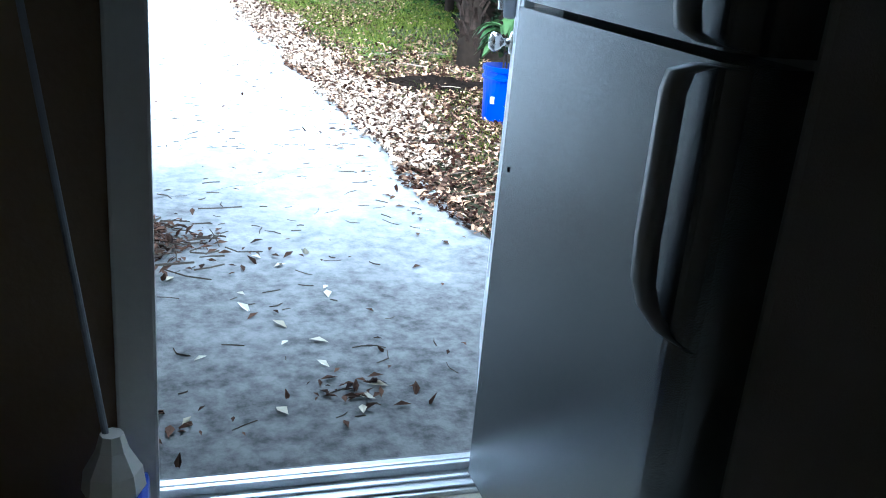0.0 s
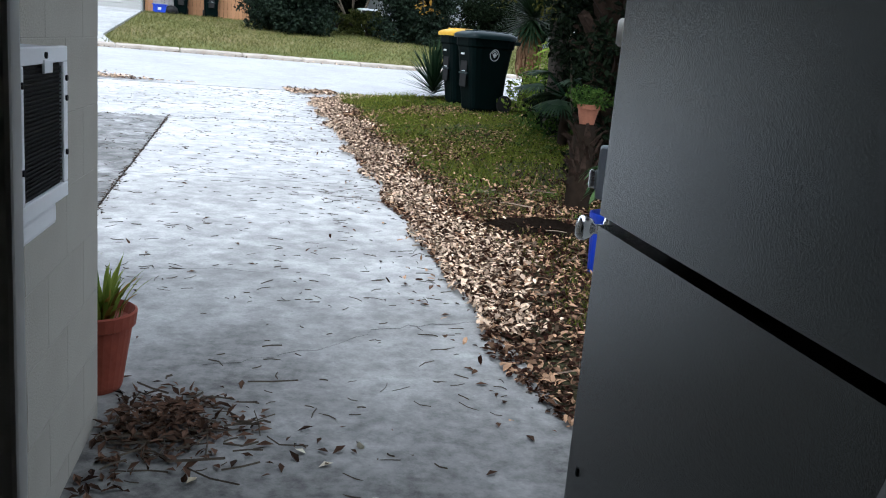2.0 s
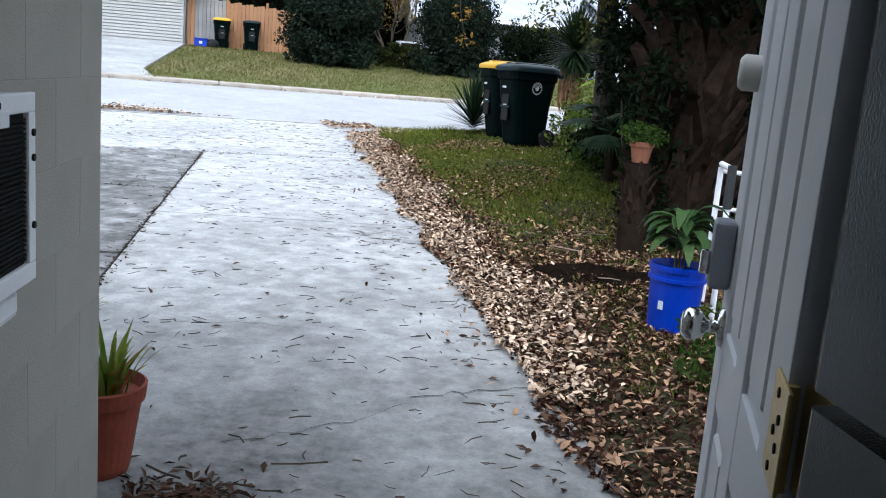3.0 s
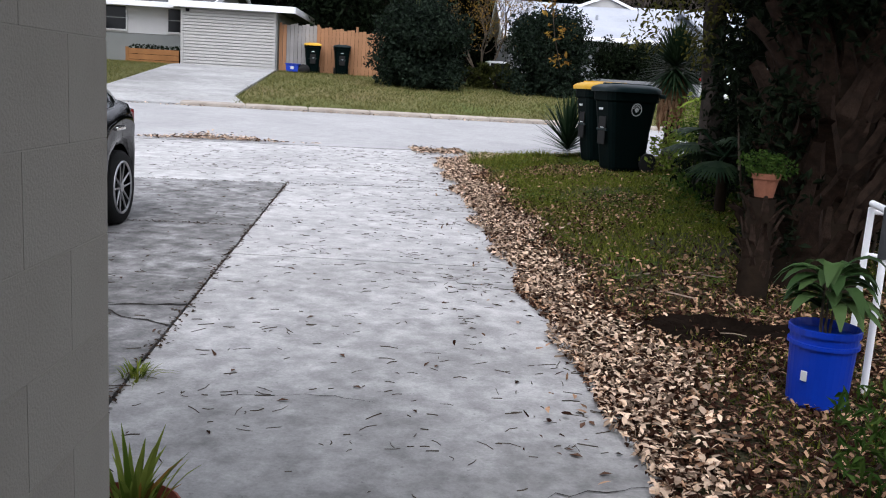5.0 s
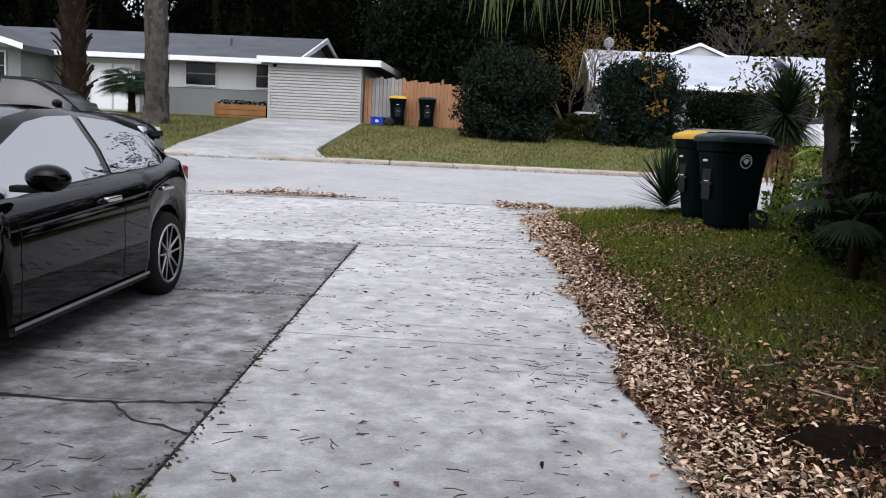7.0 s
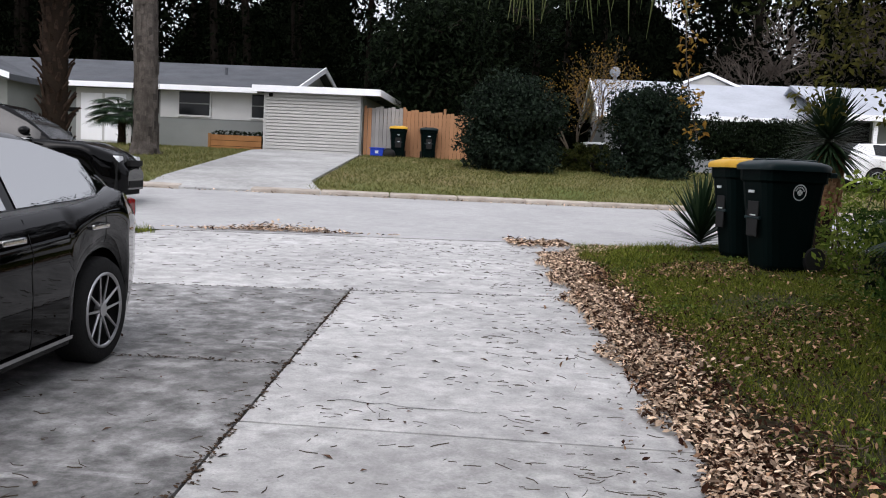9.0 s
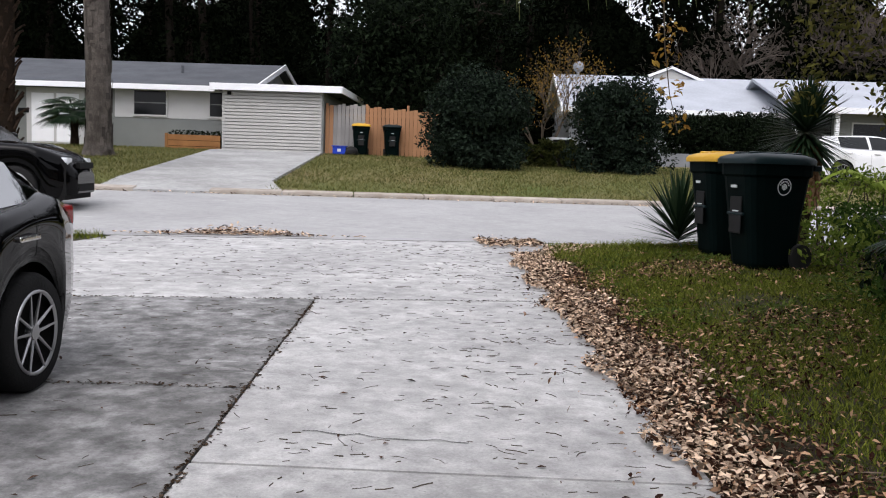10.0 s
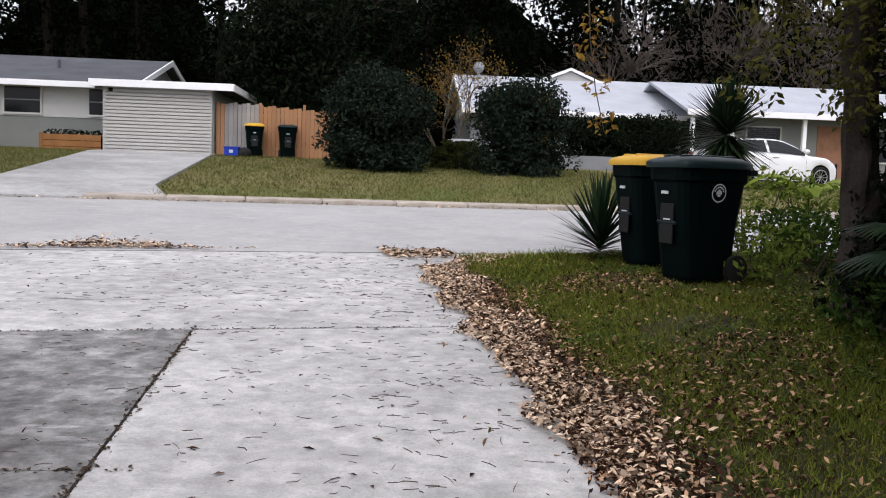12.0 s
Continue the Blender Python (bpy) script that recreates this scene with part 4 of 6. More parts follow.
# ---------------- refuse carts ----------------
def build_cart(label, at, turn, lid, scale=1.0, group="carts by the drive"):
    c = thing("refuse_cart", label, "refuse bin", at, turn, group)
    c.scale = (scale, scale * 0.88, scale)
    H = 0.98
    bm = bmesh.new()
    rings = []
    for z, hx, hy, oy in ((0.0, 0.20, 0.24, 0.02), (0.05, 0.225, 0.26, 0.02), (0.5, 0.25, 0.31, 0.0), (0.84, 0.28, 0.36, 0.0), (0.86, 0.3, 0.385, 0.0), (H, 0.305, 0.39, 0.0)):
        ring = []
        for k in range(16):
            a = 2 * math.pi * (k + 0.5) / 16
            sx, sy = math.copysign(abs(math.cos(a)) ** 0.35, math.cos(a)), math.copysign(abs(math.sin(a)) ** 0.35, math.sin(a))
            ring.append(bm.verts.new((hx * sx, oy + hy * sy, z)))
        rings.append(ring)
    for lo, hi in zip(rings, rings[1:]):
        for i in range(16):
            bm.faces.new((lo[i], lo[(i + 1) % 16], hi[(i + 1) % 16], hi[i]))
    bm.faces.new(rings[0][::-1])
    part("body", bm, "bin_green", c)
    bm = bmesh.new()
    rings = []
    for z, f in ((H - 0.02, 1.045), (H + 0.02, 1.06), (H + 0.045, 1.0), (H + 0.07, 0.8), (H + 0.085, 0.35)):
        ring = []
        for k in range(16):
            a = 2 * math.pi * (k + 0.5) / 16
            sx, sy = math.copysign(abs(math.cos(a)) ** 0.35, math.cos(a)), math.copysign(abs(math.sin(a)) ** 0.35, math.sin(a))
            ring.append(bm.verts.new((0.31 * f * sx, 0.4 * f * sy - 0.01, z)))
        rings.append(ring)
    for lo, hi in zip(rings, rings[1:]):
        for i in range(16):
            bm.faces.new((lo[i], lo[(i + 1) % 16], hi[(i + 1) % 16], hi[i]))
    bm.faces.new(rings[-1])
    ld = part("lid", bm, lid, c, "yellow domed lid" if lid == "bin_yellow" else "dark green domed lid", True)
    for k in (-0.12, 0.12):
        part("lid_rib", boxm(k - 0.03, k + 0.03, -0.3, 0.3, H + 0.055, H + 0.092, 0.02), lid, ld)
    # handle and wheels at the back (+y), bar and prints in front (-y)
    part("handle", rod(bmesh.new(), (-0.24, 0.45, H - 0.04), (0.24, 0.45, H - 0.04), 0.017, n=10), "bin_lid", c)
    for sx in (-0.24, 0.24):
        part("handle_arm", boxm(sx - 0.015, sx + 0.015, 0.37, 0.46, H - 0.07, H - 0.02, 0.008), "bin_lid", c)
        w = part("wheel", rod(bmesh.new(), (sx * 1.0 - 0.035, 0.27, 0.12), (sx * 1.0 + 0.035, 0.27, 0.12), 0.12, n=20), "rubber", c)
    part("catch_bar", rod(bmesh.new(), (-0.14, -0.33, 0.5), (0.14, -0.33, 0.5), 0.014, n=8), "bin_lid", c)
    part("serial_print", boxm(-0.05, 0.05, -0.372, -0.362, 0.74, 0.765), "pale_print", c, "pale stamped number")
    part("pocket", boxm(-0.1, 0.1, -0.338, -0.325, 0.32, 0.66, 0.01), "rubber", c)
    part("pocket_mark", boxm(-0.035, 0.06, -0.346, -0.336, 0.52, 0.532), "pale_print", c)
    # round printed seal on the side
    bm = bmesh.new()
    for r0, r1 in ((0.068, 0.078), (0.0, 0.03)):
        rods = 28
        a = [bm.verts.new((0, r0 * math.cos(2 * math.pi * k / rods), r0 * math.sin(2 * math.pi * k / rods))) for k in range(rods)]
        b_ = [bm.verts.new((0, r1 * math.cos(2 * math.pi * k / rods), r1 * math.sin(2 * math.pi * k / rods))) for k in range(rods)]
        for k in range(rods):
            if r0 > 0 or k % 7 != 3:
                bm.faces.new((a[k], a[(k + 1) % rods], b_[(k + 1) % rods], b_[k]))
    for k in range(7):
        a0 = radians(20 + k * 23)
        box(bm, -0.0005, 0.0005, 0.05 * math.cos(a0) - 0.007, 0.05 * math.cos(a0) + 0.007, 0.05 * math.sin(a0) - 0.006, 0.05 * math.sin(a0) + 0.006)
    seal = part("printed_seal", bm, "pale_print", c, "round pale printed seal")
    seal.matrix_local = pose(0.276, 0.02, 0.76, 0, 7, 0)
    return c


cart_z = lambda x, y: float(land(x, y)) - 0.01
build_cart("dark green wheeled refuse cart with a dark lid", (4.08, 14.64, cart_z(4.08, 14.64)), -76, "bin_lid", 1.1)
build_cart("dark green wheeled cart with a yellow lid", (4.0, 15.74, cart_z(4.0, 15.74)), -80, "bin_yellow", 1.1)
for k, (u, lid, lb) in enumerate(((-3.05, "bin_yellow", "dark wheeled cart with a yellow lid by the fence"), (-1.95, "bin_lid", "black wheeled cart by the fence"))):
    bx_, by_ = u, 37.3 + 0.158 * (u + 4)
    build_cart(lb, (bx_, by_, float(land(bx_, by_)) + 0.01), ROAD_TURN, lid, 1.05, "carts by the fence")


# ---------------- pots, bucket ----------------
def blade_clump(n, length, width, spread, at=(0, 0, 0), droop=0.5, tip=0.1, steps=4):
    """Strap leaves that rise and bend over."""
    vs, fs = [], []
    for k in range(n):
        a = rng.random() * 2 * math.pi
        out = spread * (0.3 + 0.7 * rng.random())
        Ln = length * (0.65 + 0.5 * rng.random())
        base = np.array(at) + np.array([math.cos(a), math.sin(a), 0]) * 0.02 * rng.random() * 3
        side = np.array([-math.sin(a), math.cos(a), 0])
        k0 = len(vs)
        for i in range(steps + 1):
            t = i / steps
            p = base + np.array([math.cos(a), math.sin(a), 0]) * out * Ln * t ** 1.5 + np.array([0, 0, 1]) * Ln * (t - droop * out * t * t)
            w = width * (1 - t) ** 0.6 * (1 if i else 0.7) + width * tip * (i < steps)
            vs += [p - side * w / 2, p + side * w / 2 + np.array([0, 0, 0.15 * w])]
        for i in range(steps):
            fs.append((k0 + 2 * i, k0 + 2 * i + 1, k0 + 2 * i + 3, k0 + 2 * i + 2))
    return vs, fs


px_, py_ = 0.63, 4.54
pot = thing("plant_pot", "red-brown plastic pot with green and yellowing strap leaves", "plant pot", (px_, py_, ground_at(px_, py_)))
part("pot", lathe(bmesh.new(), [(0.0, 0.0), (0.095, 0.0), (0.102, 0.02), (0.135, 0.24), (0.146, 0.245), (0.152, 0.295), (0.143, 0.3), (0.13, 0.26), (0.0, 0.25)], 28), "terracotta", pot, smooth=False)
quick("leaves", *blade_clump(46, 0.25, 0.02, 0.6, (0.03, 0, 0.25)), "bright_leaf", pot)
quick("dry_leaves", *blade_clump(14, 0.2, 0.022, 0.8, (0.03, 0, 0.25)), "autumn", pot)

bkx, bky = 3.22, 6.26
bk = thing("bucket", "bright blue plastic bucket holding a leafy plant", "bucket", (bkx, bky, float(land(bkx, bky)) - 0.01))
part("pail", lathe(bmesh.new(), [(0.0, 0.0), (0.128, 0.0), (0.132, 0.01), (0.144, 0.28), (0.156, 0.282), (0.156, 0.3), (0.147, 0.302), (0.148, 0.335), (0.157, 0.337), (0.158, 0.365), (0.15, 0.368), (0.143, 0.33), (0.0, 0.32)], 32), "blue_plastic", bk, smooth=False)
part("label", boxm(-0.143, -0.137, -0.014, 0.014, 0.13, 0.175), "pale_print", bk, "small white printed label").matrix_local = pose(0, 0, 0, 0, 0, 38)


def big_leaf_plant(owner, at, n, length, width, height, mat, droop=0.35):
    """Leaves on short stems, each with a midrib fold."""
    vs, fs = [], []
    for k in range(n):
        a = k * 2.4 + rng.random() * 0.5
        h = height * (0.35 + 0.65 * rng.random())
        base = np.array(at) + np.array([0.03 * math.cos(a), 0.03 * math.sin(a), h])
        d = np.array([math.cos(a), math.sin(a), 0])
        side = np.array([-math.sin(a), math.cos(a), 0])
        Ln = length * (0.7 + 0.5 * rng.random())
        rise = 0.9 * rng.random() + 0.1
        k0 = len(vs)
        for i in range(6):
            t = i / 5
            p = base + d * Ln * t * (1 - 0.2 * t) + np.array([0, 0, 1]) * Ln * (rise * t - (droop + rise) * t * t)
            w = width * math.sin(math.pi * min(1, t * 0.92 + 0.06)) ** 0.8
            vs += [p - side * w / 2 + np.array([0, 0, w * 0.15]), p, p + side * w / 2 + np.array([0, 0, w * 0.15])]
        for i in range(5):
            for q in range(2):
                fs.append((k0 + 3 * i + q, k0 + 3 * i + q + 1, k0 + 3 * i + q + 4, k0 + 3 * i + q + 3))
    return quick("leaves", vs, fs, mat, owner, True)


big_leaf_plant(bk, (0, 0, 0.3), 46, 0.25, 0.07, 0.34, "bucket_leaf", 0.2)
bm = bmesh.new()
for k in range(3):
    rod(bm, (0.02 * k - 0.02, 0, 0.3), (0.03 * k - 0.03, 0.01, 0.62 - 0.08 * k), 0.008, 0.005)
part("stem", bm, "twig", bk)

tpx, tpy = 3.62, 8.2
tp = thing("hanging_pot", "old terracotta pot with ferny plant wedged in the palm", "plant pot", (tpx, tpy, float(land(tpx, tpy)) + 0.68))
tp.scale = (0.66, 0.66, 0.66)
part("pot", lathe(bmesh.new(), [(0.0, 0.0), (0.09, 0.0), (0.125, 0.18), (0.14, 0.182), (0.145, 0.235), (0.135, 0.238), (0.12, 0.2), (0.0, 0.19)], 24), "terracotta_old", tp)
quick("leaves", *leaves(clumps([(0, 0, 0.3), (0.1, 0, 0.3), (-0.08, 0.05, 0.33)], 0.2, 220, 0.7), 0.05), "bright_leaf2", tp)
# white tubular frame with grey grips
wkx, wky = 3.51, 6.4
wk = thing("walking_frame", "white tubular frame with grey foam grips", "walking frame", (wkx, wky, float(land(wkx, wky)) - 0.01), -15)
for sx in (0, 0.42):
    part("leg", rod(bmesh.new(), (sx, 0, 0), (sx, 0, 0.86), 0.017, n=12), "white_paint", wk)
    part("leg", rod(bmesh.new(), (sx, 0.4, 0), (sx, 0.36, 0.86), 0.017, n=12), "white_paint", wk)
    part("grip", rod(bmesh.new(), (sx, 0, 0.66), (sx, 0, 0.9), 0.025, n=14), "grip_grey", wk, "grey foam grip")
    part("top_rail", rod(bmesh.new(), (sx, 0, 0.88), (sx, 0.36, 0.88), 0.017, n=12), "white_paint", wk)
    part("side_bar", rod(bmesh.new(), (sx, 0, 0.5), (sx, 0.38, 0.5), 0.013, n=10), "white_paint", wk)
for z in (0.84, 0.62):
    part("cross_bar", rod(bmesh.new(), (0, 0.36, z), (0.42, 0.36, z - 0.02), 0.013, n=10), "white_paint", wk)


# ---------------- houses across the road ----------------
def gable(x0, x1, ye, yr, yb, ze, zr, thick=0.12):
    """A gable roof with its ridge along x."""
    vs, fs = [], []
    for dz in (0, -thick):
        vs += [(x0, ye, ze + dz), (x1, ye, ze + dz), (x1, yr, zr + dz), (x0, yr, zr + dz), (x1, yb, ze + dz), (x0, yb, ze + dz)]
    fs = [(0, 1, 2, 3), (3, 2, 4, 5), (7, 6, 9, 8), (8, 9, 11, 10), (0, 6, 7, 1), (5, 4, 10, 11), (1, 7, 8, 2), (2, 8, 10, 4), (0, 3, 9, 6), (3, 5, 11, 9)]
    bm = bmesh.new()
    bv = [bm.verts.new(v) for v in vs]
    for f in fs:
        bm.faces.new([bv[i] for i in f])
    bmesh.ops.recalc_face_normals(bm, faces=bm.faces[:])
    return bm


def build_window(owner, x0, x1, z0, z1, y, bars=1):
    w = part("window", boxm(x0, x1, y - 0.03, y + 0.02, z0, z1), "window_dark", owner, "dark window pane")
    for a, b_, c_, d_ in ((x0 - 0.06, x1 + 0.06, z0 - 0.07, z0), (x0 - 0.06, x1 + 0.06, z1, z1 + 0.06), (x0 - 0.06, x0, z0, z1), (x1, x1 + 0.06, z0, z1)):
        part("frame", boxm(a, b_, y - 0.06, y + 0.01, c_, d_, 0.006), "house_white", w)
    for k in range(bars):
        z = z0 + (z1 - z0) * (k + 1) / (bars + 1)
        part("bar", boxm(x0, x1, y - 0.042, y - 0.028, z - 0.02, z + 0.02), "house_grey", w)


H1 = thing("grey_house", "low grey and white block house with dark shingle roof", "house", (-8.1, 37.6, 1.76))
part("wall", boxm(-14.5, 0.72, 1.0, 9.5, -0.5, 2.36), "house_grey", H1)
part("upper_band", boxm(-4.35, -0.06, 0.975, 1.02, 1.2, 2.3), "house_white", H1, "white boarded band")
part("roof", gable(-14.8, 1.1, 0.35, 5.2, 10.2, 2.42, 3.72, 0.1), "shingle", H1, "dark grey shingle roof")
part("fascia", boxm(-14.8, -0.39, 0.3, 0.36, 2.2, 2.4, 0.01), "white_paint", H1)
part("soffit", boxm(-14.8, -0.39, 0.36, 1.0, 2.3, 2.33), "house_white", H1)
bm = bmesh.new()
v = [bm.verts.new(p) for p in ((0.73, 0.6, 2.32), (0.73, 9.8, 2.32), (0.73, 5.2, 3.55))]
bm.faces.new(v)
part("gable_wall", bm, "house_white", H1)
for sgn in (1, -1):
    bm = bmesh.new()
    y0, y1 = (0.3, 5.2) if sgn > 0 else (10.25, 5.2)
    vs = [(x_, y_, z_) for z_, w_ in ((2.46, 3.76), (2.28, 3.54)) for x_, y_, z_ in ((1.1, y0, z_), (1.16, y0, z_), (1.16, y1, w_), (1.1, y1, w_))]
    bv = [bm.verts.new(p) for p in vs]
    for f in ((0, 1, 2, 3), (4, 5, 6, 7), (0, 1, 5, 4), (1, 2, 6, 5), (2, 3, 7, 6), (3, 0, 4, 7)):
        bm.faces.new([bv[i] for i in f])
    bmesh.ops.recalc_face_normals(bm, faces=bm.faces[:])
    part("rake_board", bm, "white_paint", H1)
build_window(H1, -3.6, -2.4, 1.32, 2.2, 0.975)
build_window(H1, -0.75, -0.08, 1.32, 2.2, 0.97)
dr_ = part("door", boxm(-7.7, -5.5, 0.95, 1.02, 0.02, 2.2, 0.01), "house_white", H1, "white boarded entrance")
part("panel", boxm(-7.5, -6.65, 0.93, 0.955, 0.2, 2.0, 0.01), "white_paint", dr_)
part("panel", boxm(-6.55, -5.7, 0.93, 0.955, 0.2, 2.0, 0.01), "white_paint", dr_)
part("house_number", boxm(-8.0, -7.6, 0.9, 0.96, 1.25, 1.42, 0.01), "dark_gap", H1)
part("vent_pipe", rod(bmesh.new(), (-2.4, 2.8, 2.9), (-2.4, 2.8, 3.35), 0.06), "shingle", H1)
# front wing
part("wing_wall", boxm(-18, -9.1, -1.4, 1.0, -0.5, 2.36), "house_grey", H1)
bm = bmesh.new()
vs = [(-8.7, -2.0, 2.36), (-13.5, -2.0, 3.7), (-18.3, -2.0, 2.36), (-8.7, 5, 2.36), (-13.5, 5, 3.7), (-18.3, 5, 2.36)]
bv = [bm.verts.new(p) for p in vs + [(x, y, z - 0.22) for x, y, z in vs]]
for f in ((0, 1, 4, 3), (1, 2, 5, 4), (0, 6, 7, 1), (1, 7, 8, 2), (6, 9, 10, 7), (7, 10, 11, 8), (0, 3, 9, 6), (2, 8, 11, 5)):
    bm.faces.new([bv[i] for i in f])
bmesh.ops.recalc_face_normals(bm, faces=bm.faces[:])
part("wing_roof", bm, "shingle", H1)
bm = bmesh.new()
bv = [bm.verts.new(p) for p in ((-8.66, -2.03, 2.4), (-13.5, -2.03, 3.74), (-18.3, -2.03, 2.4), (-8.66, -2.03, 2.18), (-13.5, -2.03, 3.5), (-18.3, -2.03, 2.18))]
bm.faces.new((bv[0], bv[1], bv[4], bv[3]))
bm.faces.new((bv[1], bv[2], bv[5], bv[4]))
part("rake_board", bm, "white_paint", H1)
bm = bmesh.new()
bv = [bm.verts.new(p) for p in ((-9.1, -1.41, 2.3), (-13.5, -1.41, 3.5), (-18, -1.41, 2.3))]
bm.faces.new(bv)
part("gable_wall", bm, "house_white", H1)
build_window(H1, -11.0, -9.7, 1.1, 2.1, -1.42)
# store with lapped siding
part("store_wall", boxm(0.01, 3.59, 0.02, 1.0, -0.5, 2.25), "siding", H1)
bm = bmesh.new()
for k in range(19):
    z = 0.04 + k * 0.118
    box(bm, 0.0, 3.6, -0.05, 0.018, z + 0.032, z + 0.118)
part("siding", bm, "siding", H1, "cream lapped vinyl siding")
for x in (0.0, 3.52):
    part("corner_trim", boxm(x - 0.02, x + 0.09, -0.02, 0.04, 0, 2.26, 0.005), "house_white", H1)
part("store_roof", boxm(-0.35, 4.35, -0.35, 5.5, 2.28, 2.44), "shingle", H1)
part("store_fascia", boxm(-0.38, 4.36, -0.4, -0.34, 2.22, 2.46, 0.01), "white_paint", H1)
part("store_fascia", boxm(4.33, 4.39, -0.34, 5.5, 2.22, 2.46, 0.01), "white_paint", H1)
part("store_side", boxm(3.6, 3.66, 0.05, 5.4, -0.3, 2.25), "house_grey", H1)
part("lamp", boxm(0.18, 0.32, -0.1, 0.0, 2.08, 2.2, 0.02), "dark_gap", H1)

pl = thing("planter_box", "stained wooden raised planter with dark plants", "planter", (-8.1, 37.6, 1.72))
for k in range(3):
    part("board", boxm(-2.05, -0.08, -0.02, 0.03, 0.02 + k * 0.21, 0.215 + k * 0.21, 0.006), "planter_wood", pl)
part("post", boxm(-2.1, -2.0, -0.05, 0.05, 0, 0.68, 0.006), "planter_wood", pl)
part("end_board", boxm(-2.06, -2.02, 0.05, 0.9, 0.02, 0.64), "planter_wood", pl)
part("soil", boxm(-2.0, -0.1, 0.04, 0.9, 0.1, 0.58), "dark_soil", pl)
quick("plants", *leaves(clumps([(-1.9 + 0.2 * k, 0.3, 0.68) for k in range(10)], 0.16, 60), 0.09), "dark_leaf", pl)

fence = thing("fence", "wooden board fence, part weathered grey, part new", "fence", (-4.42, 37.9, 1.72))
bd = boxm(0.004, 0.142, 0, 0.022, 0, 1.9, 0.003, 1)
bdm = bpy.data.meshes.new("board")
bd.to_mesh(bdm)
bd.free()
bdm.materials.append(M["fence_new"])
bdo = bdm.copy()
bdo.materials.clear()
bdo.materials.append(M["fence_old"])
for k in range(34):
    old = 2 <= k < 10
    ob = new("board", bdo if old else bdm)
    h = 1.0 + 0.02 * math.sin(k * 2.1) + (0.03 if old else -0.005 * max(0, k - 12))
    ob.parent, ob.location, ob.scale = fence, (0.146 * k, 0.02 * math.sin(k * 1.3), -0.05), (1, 1, h)
for x in (0.05, 1.5, 3.0, 4.5):
    part("post", boxm(x - 0.045, x + 0.045, 0.04, 0.13, -0.1, 1.95, 0.005), "fence_new", fence)
for z in (0.35, 1.5):
    part("rail", boxm(0, 4.95, 0.03, 0.07, z, z + 0.09), "fence_new", fence)
tubx, tuby = -3.75, 37.15
tub = thing("recycling_tub", "small blue plastic recycling tub by the fence", "recycling bin", (tubx, tuby, float(land(tubx, tuby)) + 0.0))
bm = boxm(-0.24, 0.24, -0.18, 0.18, 0, 0.3, 0.03)
part("tub", bm, "blue_plastic", tub)
part("rim", boxm(-0.27, 0.27, -0.21, 0.21, 0.27, 0.31, 0.01), "blue_plastic", tub)
part("print", boxm(-0.06, 0.06, -0.187, -0.178, 0.1, 0.2), "pale_print", tub)
sack = thing("dark_sack", "slumped black sack between tub and carts", "sack", (-3.35, 37.15, float(land(-3.35, 37.15))))
bm = bmesh.new()
bmesh.ops.create_icosphere(bm, subdivisions=3, radius=0.26)
for v_ in bm.verts:
    v_.co.z = max(v_.co.z, -0.12) * 0.75 + 0.09
    v_.co += Vector(noise.noise_vector(v_.co * 6)) * 0.04
part("bag", bm, "rubber", sack, smooth=True)

H2 = thing("white_house", "low white house with a white shingle roof", "house", (4.7, 44.0, 1.85))
part("wall", boxm(0.4, 20.5, 0.6, 9.5, -0.6, 2.36), "grey_render", H2)
part("roof", gable(0.0, 21.0, 0.0, 5.0, 10.0, 2.4, 4.3, 0.12), "white_roof", H2, "white weathered shingle roof")
part("fascia", boxm(0, 21, -0.05, 0.01, 2.2, 2.41, 0.01), "white_paint", H2)
part("rake_board", gable(-0.06, 0.0, -0.05, 5.0, 10.05, 2.42, 4.33, 0.22), "white_paint", H2)
vs = [(0.41, 0.6, 2.3), (0.41, 9.4, 2.3), (0.41, 5, 4.1)]
bm = bmesh.new()
bm.faces.new([bm.verts.new(p) for p in vs])
part("gable_wall", bm, "house_white", H2)
# cross gable on the ridge
bm = bmesh.new()
vs = [(3.9, 4.6, 4.15), (5.5, 4.6, 4.8), (7.1, 4.6, 4.15), (3.9, 8, 4.15), (5.5, 8, 4.8), (7.1, 8, 4.15)]
bv = [bm.verts.new(p) for p in vs + [(x, y, z - 0.14) for x, y, z in vs]]
for f in ((0, 1, 4, 3), (1, 2, 5, 4), (0, 6, 7, 1), (1, 7, 8, 2)):
    bm.faces.new([bv[i] for i in f])
part("cross_gable", bm, "white_paint", H2)
bm = bmesh.new()
bm.faces.new([bm.verts.new(p) for p in ((4.2, 4.75, 4.1), (5.5, 4.75, 4.64), (6.8, 4.75, 4.1))])
part("cross_gable_wall", bm, "siding", H2)
bm = rod(bmesh.new(), (1.1, 4.6, 3.9), (1.1, 4.6, 4.5), 0.08)
bmesh.ops.create_uvsphere(bm, u_segments=14, v_segments=8, radius=0.26, matrix=Matrix.Translation((1.1, 4.6, 4.62)))
part("roof_vent", bm, "grey_plastic", H2)
part("vent_pipe", rod(bmesh.new(), (4.7, 2.6, 3.2), (4.7, 2.6, 3.6), 0.07), "grey_plastic", H2)
